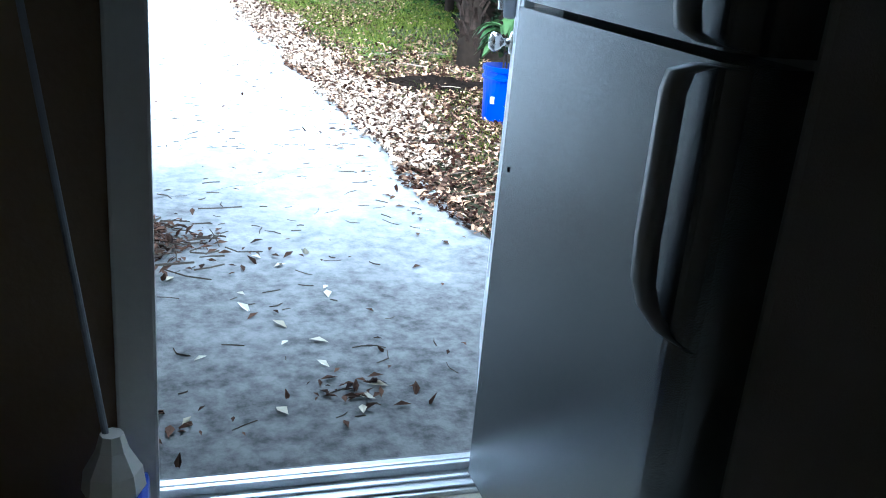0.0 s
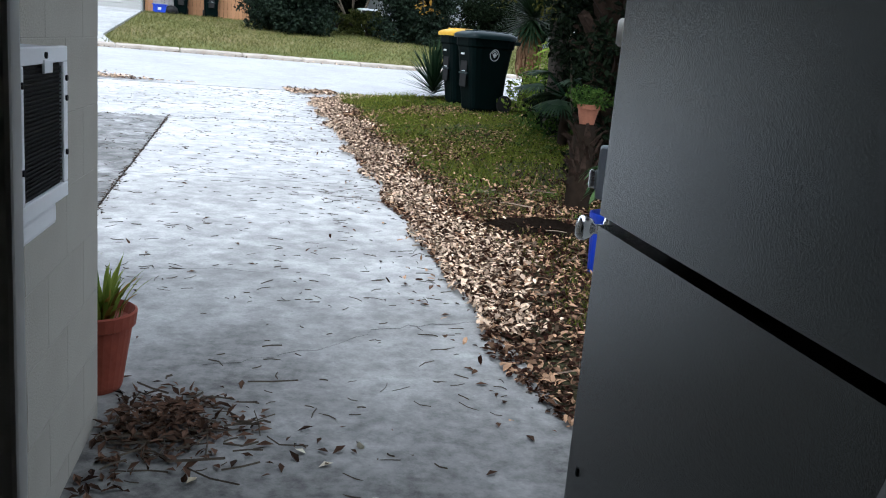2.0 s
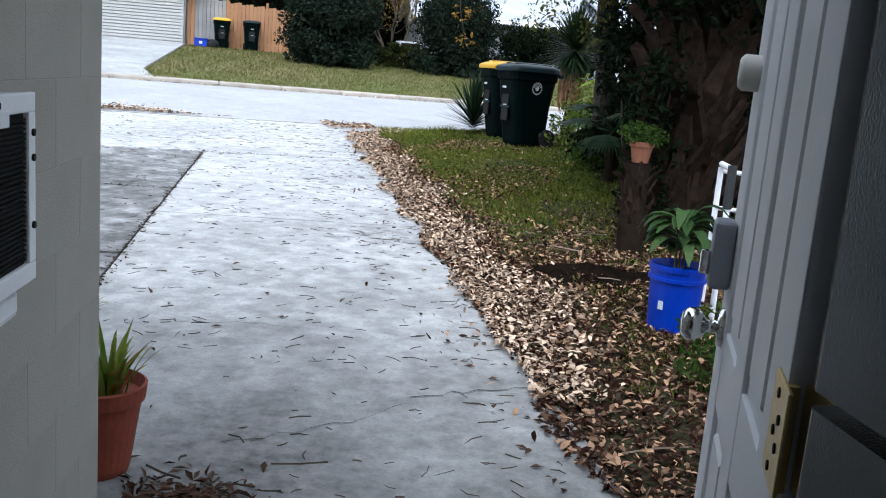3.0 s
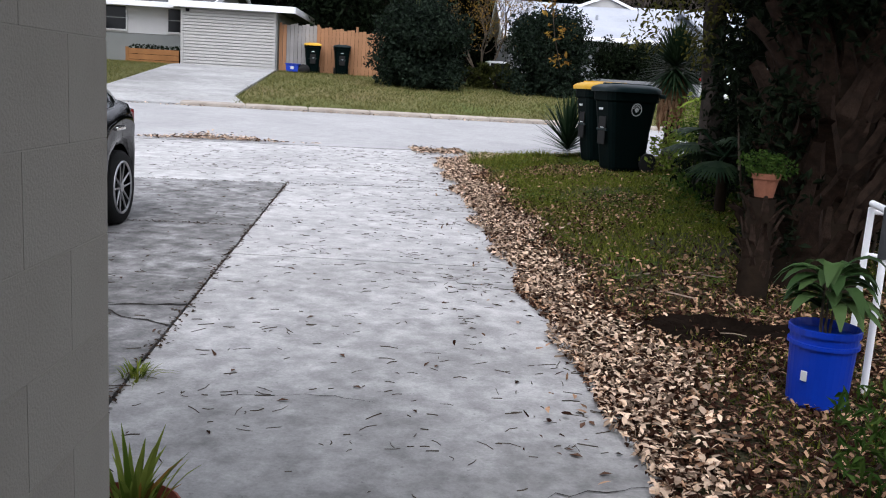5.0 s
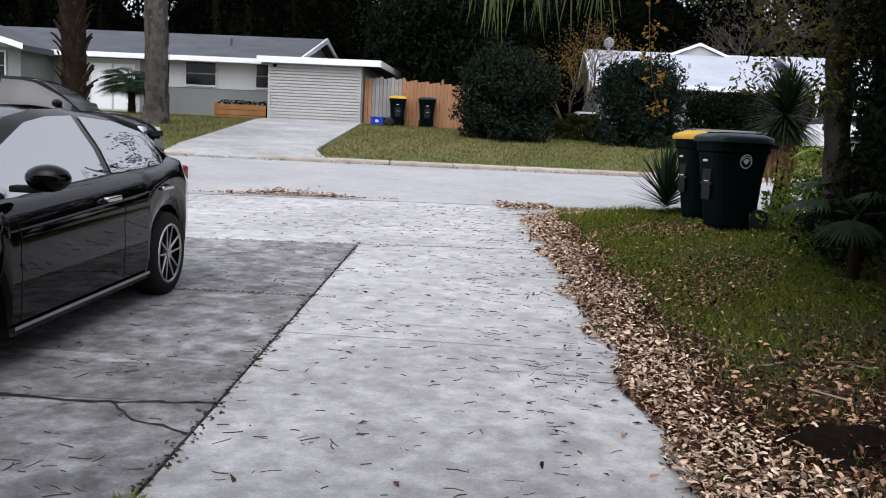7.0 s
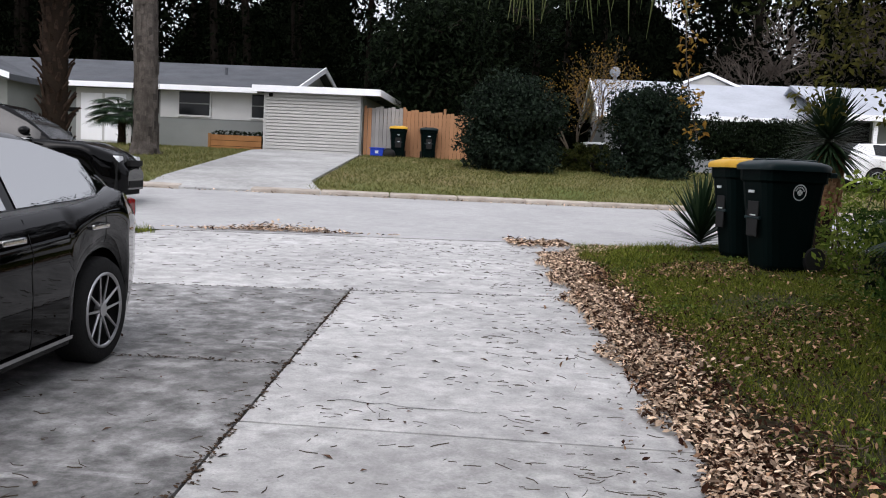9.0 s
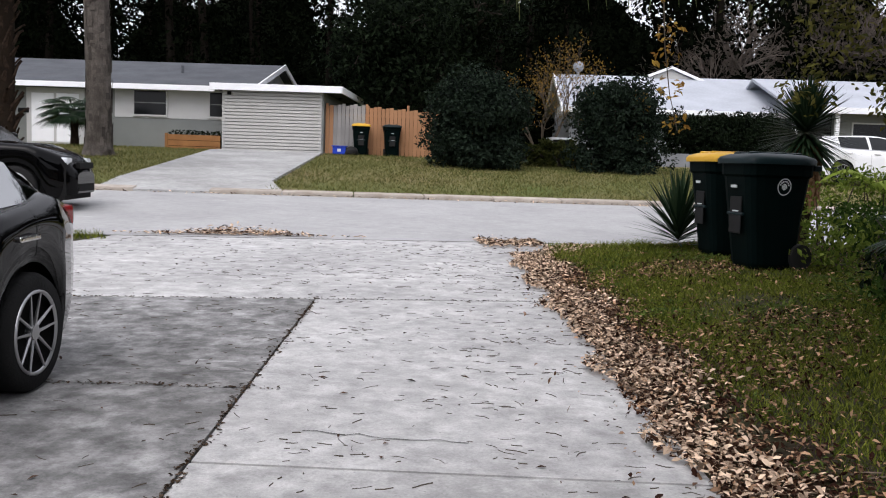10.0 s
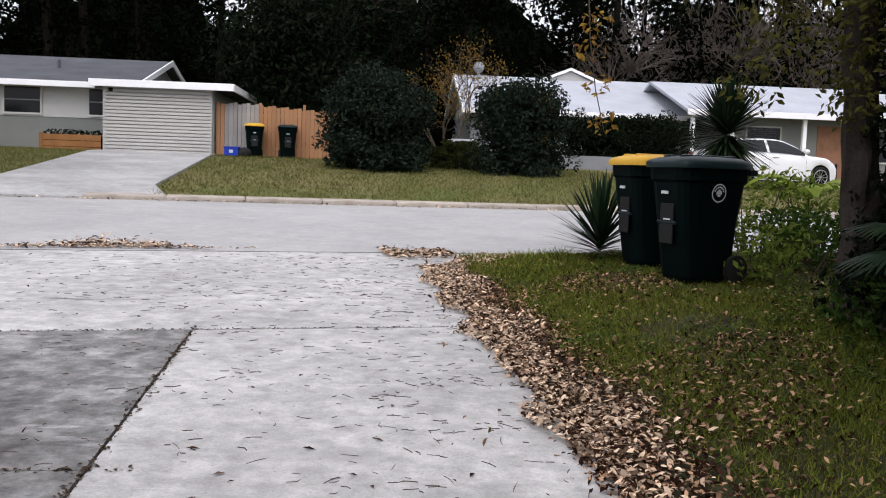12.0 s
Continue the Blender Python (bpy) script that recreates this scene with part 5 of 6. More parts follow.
# front part with porch
part("porch_roof", gable(8.7, 21.0, -2.6, 2.6, 7.0, 2.5, 4.1, 0.12), "white_roof", H2)
part("porch_fascia", boxm(8.7, 21.0, -2.66, -2.59, 2.28, 2.52, 0.01), "white_paint", H2)
# solid block; its near-black colour paints the shade inside the open porch
part("porch_shade_block", boxm(9.6, 10.9, -1.2, 0.6, -0.4, 2.3), "dark_gap", H2, "near-black block for the shade inside the open porch")
part("porch_wall", boxm(10.9, 20.5, -1.6, 0.6, -0.6, 2.35), "house_grey", H2)
part("brick_panel", boxm(14.6, 16.2, -1.63, -1.55, -0.5, 2.1), "brick", H2)
for x in (8.95, 10.6, 13.6):
    part("column", boxm(x, x + 0.16, -2.4, -2.24, -0.6, 2.4, 0.01), "white_paint", H2)
build_window(H2, 11.6, 13.0, 0.7, 1.95, -1.6)
build_window(H2, 16.6, 18.0, 0.7, 1.95, -1.6)
low_wall = thing("garden_wall", "low grey rendered wall before the hedge", "wall", (0, 0, 0))
part("render", boxm(7.8, 12.6, 39.2, 39.4, 1.5, 2.3, 0.01), "grey_render", low_wall)


# ---------------- trees ----------------
def build_bush(name, label, centre, rx, ry, rz, n_clumps, per, size, mat, extra=None, cat="shrub"):
    t = thing(name, label, cat, (centre[0], centre[1], float(land(centre[0], centre[1])) - 0.03))
    d = unit(n_clumps)
    d[:, 2] = np.where(rng.random(n_clumps) < 0.4, -0.2 - 0.75 * rng.random(n_clumps), np.abs(d[:, 2]))
    rr = (0.72 + 0.28 * rng.random(n_clumps)) * np.array([1 + 0.42 * noise.noise(Vector(q) * 2.3 + Vector(centre + (0,))) for q in d])
    c = np.stack([d[:, 0] * rx * rr, d[:, 1] * ry * rr, np.clip(rz * (0.95 + d[:, 2] * rr), 0.12, None)], 1)
    quick("crown", *leaves(clumps(c, 0.3 * min(rx, rz), per), size), mat, t)
    quick("inner_crown", *leaves(clumps(c * np.array([0.7, 0.7, 0.85]), 0.3 * min(rx, rz), per // 2), size * 1.5), mat, t)
    if extra:
        quick("coloured_leaves", *leaves(clumps(c[:: 9], 0.25, 12), size), extra, t)
    limbs = []
    for k in range(7):
        a = k * 0.9
        limbs.append(tube([(0.1 * math.cos(a), 0.1 * math.sin(a), 0), (0.3 * rx * math.cos(a), 0.3 * ry * math.sin(a), rz * 0.6), (0.7 * rx * math.cos(a), 0.7 * ry * math.sin(a), rz * 1.3)], [0.07, 0.05, 0.015], 6))
    quick("trunk", *joined(limbs), "bark_dark", t)
    return t


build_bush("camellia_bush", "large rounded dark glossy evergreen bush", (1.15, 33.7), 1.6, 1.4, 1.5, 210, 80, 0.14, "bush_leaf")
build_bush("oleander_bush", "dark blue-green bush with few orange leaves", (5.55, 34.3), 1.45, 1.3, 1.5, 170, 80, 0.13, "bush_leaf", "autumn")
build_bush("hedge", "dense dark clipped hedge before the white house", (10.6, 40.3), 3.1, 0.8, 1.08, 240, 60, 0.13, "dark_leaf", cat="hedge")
build_bush("low_shrubs", "low dark shrubs at the lawn's edge", (4.0, 35.6), 1.8, 0.8, 0.45, 70, 45, 0.12, "oak_leaf")


def branching(base, direction, length, radius, depth, out, spread=0.55, shrink=0.72, kids=3):
    """Limb tubes, dividing; the tips are gathered too."""
    p0 = Vector(base)
    d = Vector(direction).normalized()
    mid = p0 + d * length * 0.5 + Vector(rng.normal(size=3)) * length * 0.05
    p1 = p0 + d * length + Vector(rng.normal(size=3)) * length * 0.05
    out[0].append(tube([p0, mid, p1], [radius, radius * 0.85, radius * 0.68], 7 if depth > 2 else 4))
    if depth == 0:
        out[1].append(tuple(p1))
        return
    for k in range(kids):
        nd = d + Vector(rng.normal(size=3)) * spread
        nd.z += 0.12
        branching(p1 if k else mid, nd, length * shrink * (0.8 + 0.4 * rng.random()), radius * 0.6, depth - 1, out, spread, shrink, kids)


def build_tree(name, label, at, height, radius, depth, mat_bark, mat_leaf, per, size, clump, lean=(0, 0, 1), spread=0.55, kids=3, stems=1, trunk_part=0.4, squash=0.8):
    t = thing(name, label, "tree", (at[0], at[1], float(land(at[0], at[1])) - 0.05))
    limbs, tips = [], []
    for s in range(stems):
        ld = Vector(lean) + Vector((0.16 * (s - (stems - 1) / 2) * 2, 0.05 * s, 0)) * (stems > 1)
        branching((0.2 * (s - (stems - 1) / 2), 0, 0), ld, height * trunk_part, radius, depth, (limbs, tips), spread, 0.7, kids)
    stout = [q for q in limbs if len(q[0]) > 12]
    quick("trunk", *joined(stout), mat_bark, t, True)
    quick("twiggy_crown", *joined([q for q in limbs if len(q[0]) <= 12]), mat_bark, t, True)
    if mat_leaf:
        quick("crown", *leaves(clumps(tips, clump, per, squash, 0.1), size), mat_leaf, t)
    return t


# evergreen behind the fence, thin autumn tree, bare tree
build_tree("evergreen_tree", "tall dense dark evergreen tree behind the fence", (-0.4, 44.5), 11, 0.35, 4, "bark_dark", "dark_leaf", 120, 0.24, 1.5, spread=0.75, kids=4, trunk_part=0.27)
build_tree("autumn_tree", "thin tree with sparse yellow-brown leaves", (3.5, 38.6), 4.6, 0.05, 5, "twig", "autumn", 3, 0.09, 0.35, spread=0.45, kids=3, stems=3, trunk_part=0.3)
for k, (x, y, h) in enumerate(((14.5, 56, 11), (21, 58, 12), (27, 56, 11))):
    build_tree("bare_tree", "leafless grey-brown spreading tree", (x, y), h, 0.26, 5, "bare_twig", None, 0, 0, 0, spread=0.55, kids=4, stems=2, trunk_part=0.3)

# pine trunk and two palms on the far lawn
def tall_trunk(name, label, at, height, r0, r1, mat, flare=1.4):
    t = thing(name, label, "tree", (at[0], at[1], float(land(at[0], at[1])) - 0.05))
    zs = np.concatenate([[0, 0.15, 0.4], np.linspace(1, height, 14)])
    pts = [(0.05 * math.sin(z * 0.7) - 0.012 * z, 0.04 * math.cos(z), z) for z in zs]
    rad = [(r0 + (r1 - r0) * z / height) * (1 + (flare - 1) * math.exp(-z * 4)) for z in zs]
    vs, fs = tube(pts, rad, 26)
    vs = [tuple(Vector(p) + Vector(noise.noise_vector(Vector(p) * 5)) * 0.045) for p in vs]
    quick("trunk", vs, fs, mat, t, False)
    plates = []
    for k in range(520):
        z = height * 0.75 * rng.random()
        a = rng.random() * 2 * math.pi
        i = np.interp(z, zs, range(len(zs)))
        j = int(i)
        c = pts[j]
        rr = np.interp(z, zs, rad) + 0.01
        w, h = 0.05 + 0.05 * rng.random(), 0.08 + 0.12 * rng.random()
        tx, ty = -math.sin(a), math.cos(a)
        cx_, cy_ = c[0] + rr * math.cos(a), c[1] + rr * math.sin(a)
        o = 0.02 * rng.random()
        plates.append(([(cx_ - tx * w, cy_ - ty * w, z - h), (cx_ + tx * w, cy_ + ty * w, z - h), (cx_ + tx * w * 0.8 + o * math.cos(a), cy_ + ty * w * 0.8 + o * math.sin(a), z + h), (cx_ - tx * w * 0.8 + o * math.cos(a), cy_ - ty * w * 0.8 + o * math.sin(a), z + h)], [(0, 1, 2, 3)]))
    quick("bark", *joined(plates), mat, t)
    return t


pine = tall_trunk("pine_tree", "tall straight pine with rough grey bark", (-10.1, 31.6), 13, 0.36, 0.3, "bark_pine")
quick("crown", *leaves(clumps([(1.6 * math.cos(k * 2.4) * (0.5 + (k % 5) / 4), 1.6 * math.sin(k * 2.4) * (0.5 + (k % 5) / 4), 11.5 + (k % 7) * 0.6) for k in range(26)], 0.8, 120), 0.2, aspect=0.12), "oak_leaf", pine)


def frond_fan(at, direction, length, n=26, width=0.03, mat="palm_leaf", arc=150, droop=0.35):
    """A fan leaf: verts and faces of pointed segments from one point."""
    d = Vector(direction).normalized()
    side = d.cross(Vector((0, 0, 1)))
    side = side.normalized() if side.length > 0.1 else Vector((1, 0, 0))
    up = side.cross(d)
    vs, fs = [], []
    for k in range(n):
        a = radians(-arc / 2 + arc * k / (n - 1))
        dd = (d * math.cos(a) + side * math.sin(a)).normalized()
        ss = dd.cross(up).normalized()
        L = length * (0.75 + 0.25 * math.cos(a)) * (0.93 + 0.14 * rng.random())
        k0 = len(vs)
        p = Vector(at)
        for i, (t, w) in enumerate(((0.04, 0.4), (0.45, 1.0), (0.8, 0.7), (1.0, 0.05))):
            q = p + dd * L * t - Vector((0, 0, 1)) * droop * L * t * t + up * 0.02
            vs += [tuple(q - ss * width * w / 2), tuple(q + ss * width * w / 2)]
        for i in range(3):
            fs.append((k0 + 2 * i, k0 + 2 * i + 1, k0 + 2 * i + 3, k0 + 2 * i + 2))
    return vs, fs


def boot_mesh(w, out, hook):
    """A cut frond stalk: broad at the trunk, narrow and split at its end."""
    rings = [(0, 0, w * 1.25), (0.2, 0.25, w), (out * 0.7, 0.65, w * 0.6), (out, 1.0 - hook, w * 0.5)]
    vs, fs = [], []
    for x, z, ww in rings:
        vs += [(x - 0.06, -ww, z), (x + 0.05, -ww * 0.7, z - 0.07), (x + 0.05, ww * 0.7, z - 0.07), (x - 0.06, ww, z), (x - 0.02, 0, z + 0.05)]
    for i in range(3):
        for k in range(5):
            fs.append((5 * i + k, 5 * i + (k + 1) % 5, 5 * i + 5 + (k + 1) % 5, 5 * i + 5 + k))
    ob = quick("frond_boot", vs, fs, "boot")
    me = ob.data
    bpy.data.objects.remove(ob)
    return me


BOOTS = [boot_mesh(0.2 + 0.05 * (k % 3), 0.45 + 0.12 * k, 0.05 * k) for k in range(5)]


def build_palm(label, at, height, r, boots, fronds, flen, boot_len=0.3, mat="palm_leaf", lean=0.0):
    t = thing("palm_tree", label, "palm", (at[0], at[1], float(land(at[0], at[1])) - 0.05))
    zs = np.linspace(0, height, 12)
    quick("trunk", *tube([(lean * z * z * 0.05, 0, z) for z in zs], [r * (1.15 if z < 0.3 else 1.0) for z in zs], 14), "bark_palm", t, True)
    for k in range(boots):
        z = 0.15 + (height - 0.2) * k / boots
        a = k * 2.399
        ob = new("frond_boot", BOOTS[k % len(BOOTS)])
        ob.parent = t
        L = boot_len * (0.7 + 0.6 * rng.random())
        ob.matrix_basis = pose(lean * z * z * 0.05 + r * 0.85 * math.cos(a), r * 0.85 * math.sin(a), z, 0, 0, math.degrees(a)) @ pose(0, 0, 0, 9 * rng.normal(), -6 + 7 * rng.normal(), 12 * rng.normal()) @ Matrix.Diagonal((L, L, L, 1))
    for k in range(fronds):
        a = k * 2.399
        el = 0.9 - 1.3 * (k / max(fronds, 1))
        top = Vector((lean * height * height * 0.05, 0, height))
        d = Vector((math.cos(a) * math.cos(el), math.sin(a) * math.cos(el), math.sin(el)))
        end = top + d * flen * 0.7
        vs, fs = frond_fan(end, (d.x, d.y, d.z * 0.4 - 0.15), flen * 0.75, 24, 0.055 * flen)
        st = tube([top, top + d * flen * 0.4, end], [0.02, 0.015, 0.01], 5)
        quick("frond", *joined([(vs, fs), st]), mat, t)
    return t


build_palm("palm trunk shaggy with old brown frond stubs", (-10.0, 26.0), 5.6, 0.3, 150, 16, 1.6)
build_palm("small green fan palm before the grey house", (-12.9, 36.2), 1.15, 0.13, 24, 30, 0.95, 0.12)
build_palm("thick palm trunk wrapped in criss-crossed frond stubs", (4.2, 8.75), 3.6, 0.34, 230, 18, 1.5, 0.34)
build_palm("short dead palm stump shaggy with old frond stubs", (3.63, 8.24), 0.72, 0.09, 40, 0, 0, 0.11)
build_palm("low palmetto with stiff dark fans", (4.42, 11.4), 0.62, 0.05, 0, 9, 0.52)


def spiky(name, label, at, height, leaf_len, n, width, stem_r, mat, skirt=0):
    t = thing(name, label, "yucca", (at[0], at[1], float(land(at[0], at[1])) - 0.04))
    if height > 0.2:
        quick("trunk", *tube([(0, 0, 0), (0.05, 0, height * 0.5), (0, 0, height)], [stem_r * 1.2, stem_r, stem_r * 0.9], 10), "bark_palm", t, True)
    vs, fs = [], []
    for k in range(n):
        a = k * 2.399
        el = radians(85 - (130 if height > 1 else 82) * (k / n))
        d = np.array([math.cos(a) * math.cos(el), math.sin(a) * math.cos(el), math.sin(el)])
        s = np.array([-math.sin(a), math.cos(a), 0])
        u_ = np.cross(s, d)
        b0 = np.array([0, 0, height + 0.25 * leaf_len * (0.5 - k / n) * 1.2 + 0.08])
        L = leaf_len * (0.8 + 0.3 * rng.random())
        k0 = len(vs)
        for tt, w in ((0.03, 0.6), (0.35, 1), (0.75, 0.6), (1, 0.03)):
            p = b0 + d * L * tt - np.array([0, 0, 0.12 * L * tt * tt])
            vs += [p - s * w * width / 2 + u_ * w * width * 0.12, p + s * w * width / 2 + u_ * w * width * 0.12]
        for i in range(3):
            fs.append((k0 + 2 * i, k0 + 2 * i + 1, k0 + 2 * i + 3, k0 + 2 * i + 2))
    quick("leaves", vs, fs, mat, t)
    if skirt:
        v2, f2 = [], []
        for k in range(skirt):
            a = rng.random() * 6.28
            z = height * (0.55 + 0.42 * rng.random())
            k0 = len(v2)
            out, s = np.array([math.cos(a), math.sin(a), 0]), np.array([-math.sin(a), math.cos(a), 0])
            L = 0.36 * (0.7 + 0.6 * rng.random())
            for tt, w in ((0, 0.5), (0.4, 1), (0.8, 0.8), (1, 0.1)):
                p = np.array([0, 0, z]) + out * (0.08 + 0.16 * math.sin(tt * 2.2)) - np.array([0, 0, L * tt * tt])
                v2 += [p - s * w * 0.025, p + s * w * 0.03]
            for i in range(3):
                f2.append((k0 + 2 * i, k0 + 2 * i + 1, k0 + 2 * i + 3, k0 + 2 * i + 2))
        quick("dead_leaves", v2, f2, "dead_frond", t)
    return t


spiky("tall_yucca", "tall yucca with dark spikes and hanging dead brown leaves", (5.55, 17.7), 1.5, 0.74, 520, 0.042, 0.1, "palm_leaf", 240)
spiky("low_yucca", "low spiky dark yucca beside the refuse carts", (3.62, 16.4), 0.15, 0.8, 130, 0.05, 0.07, "palm_leaf")

# oak by the lawn
oak = thing("oak_tree", "two-stemmed dark oak with small olive leaves", "tree", (4.95, 13.0, float(land(4.95, 13.0)) - 0.05))
def barky(shape, cut=0.03):
    """A limb cut finely and roughened with upright ridges."""
    return [tuple(Vector(p) + Vector(noise.noise_vector(Vector((p[0] * 14, p[1] * 14, p[2] * 3)))) * cut) for p in shape[0]], shape[1]


def finer(points, radii, n=26, steps=60):
    t = np.linspace(0, len(points) - 1, steps)
    k = np.arange(len(points))
    p = np.array(points)
    return tube(list(zip(*(np.interp(t, k, p[:, i]) for i in range(3)))), list(np.interp(t, k, radii)), n)


stem_a = finer([(-0.16, 0, 0), (-0.18, 0, 0.3), (-0.2, 0.0, 1.0), (-0.28, 0, 2.0), (-0.3, 0.1, 3.2), (-0.4, 0.2, 5.0)], [0.21, 0.155, 0.13, 0.125, 0.11, 0.08])
stem_b = finer([(0.16, 0.05, 0), (0.15, 0.05, 0.3), (0.17, 0.05, 1.0), (0.24, 0.05, 2.0), (0.35, 0.1, 3.2), (0.6, 0.3, 5.0)], [0.23, 0.175, 0.15, 0.14, 0.12, 0.08])
quick("trunk", *barky(stem_a), "bark_dark", oak)
quick("trunk", *barky(stem_b), "bark_dark", oak)
limbs, tips = [], []
for base_, way_ in (((-0.3, 0.1, 3.2), (-0.7, 0.1, 0.5)), ((-0.4, 0.2, 4.9), (-0.2, 0.5, 1)), ((0.35, 0.1, 3.2), (0.6, 0.2, 0.4)), ((0.6, 0.3, 4.9), (0.5, 0.2, 1)), ((-0.3, 0.05, 3.6), (0.1, -0.8, 0.4))):
    branching(base_, way_, 0.8, 0.05, 3, (limbs, tips), 0.6, 0.72, 3)
quick("limb", *joined(limbs), "bark_dark", oak, True)
tips = [t_ for t_ in tips if t_[2] > 2.6]
quick("crown", *leaves(clumps(tips, 0.5, 130, 0.8, 0.1), 0.075), "oak_leaf", oak)
# limb and leaf mass added overhead, out of view, to shade the near lawn
over = rng.random((820, 3)) * np.array([5.4, 7.0, 1.7]) + np.array([-1.75, -8.4, 3.75])
over = over[np.sin(over[:, 0] * 2.1) + np.sin(over[:, 1] * 1.7 + over[:, 0]) > -1.2]
quick("spreading_limb", *joined([tube([(0.2, 0.05, 2.9), (0.4, -1.6, 3.6), (0.5, -4.0, 4.3), (0.3, -6.6, 4.6)], [0.12, 0.1, 0.07, 0.03], 8), tube([(0.45, -2.4, 3.85), (1.8, -4.2, 4.4), (2.6, -6.4, 4.7)], [0.08, 0.06, 0.03], 8)]), "bark_dark", oak, True)
quick("overhead_crown", *leaves(clumps(over, 0.5, 80, 0.7, 0.1), 0.125), "oak_leaf", oak)
quick("low_spray", *leaves(clumps([(-0.55, -0.2, 1.9), (-0.7, -0.1, 2.3), (-0.35, -0.3, 2.2), (0.0, -0.3, 2.0), (-0.2, -0.25, 2.6), (-0.6, -0.1, 2.7), (-0.9, 0.1, 2.6), (-0.45, -0.3, 1.65), (-0.1, -0.3, 2.9), (0.2, -0.3, 2.5), (-1.0, 0.0, 3.0), (-1.2, 0.1, 2.75), (-0.8, -0.2, 3.2), (-0.5, -0.3, 3.1), (-1.3, 0.2, 3.3), (-0.3, -0.35, 2.4), (-0.95, 0.1, 2.25), (-1.05, 0.1, 1.8), (0.35, -0.35, 2.9), (0.45, -0.3, 2.2)], 0.3, 130, 0.9, 0.1), 0.07), "olive_leaf", oak)


def vine_mass(name, label, boxes_, per, size, mat):
    c = []
    for (x0, x1, y0, y1, z0, z1, n) in boxes_:
        p = rng.random((n, 3)) * np.array([x1 - x0, y1 - y0, z1 - z0]) + np.array([x0, y0, z0])
        p[:, 2] += land(p[:, 0], p[:, 1])
        c.append(p)
    c = np.concatenate(c)
    t = thing(name, label, "shrub", (float(c[:, 0].mean()), float(c[:, 1].mean()), float(land(c[:, 0].mean(), c[:, 1].mean()))))
    o = np.array(t.location)
    quick("foliage", *leaves(clumps(c - o, 0.24, per), size), mat, t)
    st = []
    for k in range(26):
        q = c[int(rng.integers(len(c)))] - o
        st.append(tube([(q[0] * 0.8, q[1] * 0.8, -0.05), (q[0] * 0.9 + 0.1 * rng.normal(), q[1] + 0.1 * rng.normal(), q[2] * 0.5), tuple(q)], [0.016, 0.012, 0.006], 5))
    tagged(quick("woody_stem", *joined(st), "twig", t), kind="stuff")
    return t


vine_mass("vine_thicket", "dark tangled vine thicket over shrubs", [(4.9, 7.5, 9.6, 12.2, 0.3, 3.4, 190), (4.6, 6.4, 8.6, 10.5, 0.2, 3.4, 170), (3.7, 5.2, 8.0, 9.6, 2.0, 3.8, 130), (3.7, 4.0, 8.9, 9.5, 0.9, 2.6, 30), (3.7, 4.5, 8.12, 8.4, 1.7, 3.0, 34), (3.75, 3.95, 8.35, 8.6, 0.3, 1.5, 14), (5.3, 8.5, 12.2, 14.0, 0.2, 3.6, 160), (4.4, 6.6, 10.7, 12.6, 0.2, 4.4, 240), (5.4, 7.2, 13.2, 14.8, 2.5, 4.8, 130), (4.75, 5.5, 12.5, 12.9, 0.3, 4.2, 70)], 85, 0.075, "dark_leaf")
vine_mass("undergrowth", "bright green weedy undergrowth by the trees", [(5.2, 6.6, 15.0, 16.4, 0.05, 0.6, 60), (4.3, 5.2, 11.8, 12.6, 0.0, 0.25, 18)], 45, 0.07, "bright_leaf2")
vine_mass("sunlit_shrubs", "yellow-green low shrubs behind the palms", [(5.3, 6.8, 16.2, 17.0, 0.1, 0.9, 34), (4.5, 4.9, 14.3, 14.9, 0.0, 0.45, 12)], 40, 0.08, "bright_leaf")
fern = thing("fern_clump", "small green fern-like clump beside the drive", "plant", (3.05, 5.35, float(land(3.05, 5.35))))
quick("leaves", *leaves(clumps([(0, 0, 0.1), (0.18, 0.1, 0.14), (0.25, -0.12, 0.12), (0.1, 0.25, 0.2), (0.32, 0.2, 0.2)], 0.17, 110, 0.7), 0.07, aspect=0.25), "bright_leaf2", fern)

ban = thing("banana_plant", "young banana plant with arching yellow-green leaves", "plant", (6.2, 16.8, float(land(6.2, 16.8)) - 0.02))
quick("stalk", *tube([(0, 0, 0), (0.02, 0, 0.4), (0.05, 0, 0.8)], [0.05, 0.04, 0.02], 9), "banana_leaf", ban, True)
for turn_, long_, rise_ in ((185, 0.85, 0.62), (20, 0.7, 0.5), (120, 0.6, 0.7), (250, 0.75, 0.45), (330, 0.55, 0.8)):
    d_ = np.array([math.cos(radians(turn_)), math.sin(radians(turn_)), 0])
    s_ = np.array([-d_[1], d_[0], 0])
    lv = []
    for i in range(9):
        t_ = i / 8
        c_ = np.array([0.04, 0, 0.72]) + d_ * long_ * t_ + np.array([0, 0, 1]) * long_ * (rise_ * 1.9 * t_ - 1.5 * rise_ * t_ * t_ - 0.12 * t_ ** 3)
        w_ = 0.11 * math.sin(math.pi * min(1, 0.08 + 0.9 * t_)) ** 0.7 * (0.25 if i == 0 else 1)
        lv += [c_ - s_ * w_ - np.array([0, 0, 0.35 * w_]), c_, c_ + s_ * w_ - np.array([0, 0, 0.35 * w_])]
    quick("leaf", lv, [(3 * i + q, 3 * i + q + 1, 3 * i + q + 4, 3 * i + q + 3) for i in range(8) for q in range(2)], "banana_leaf", ban, True)

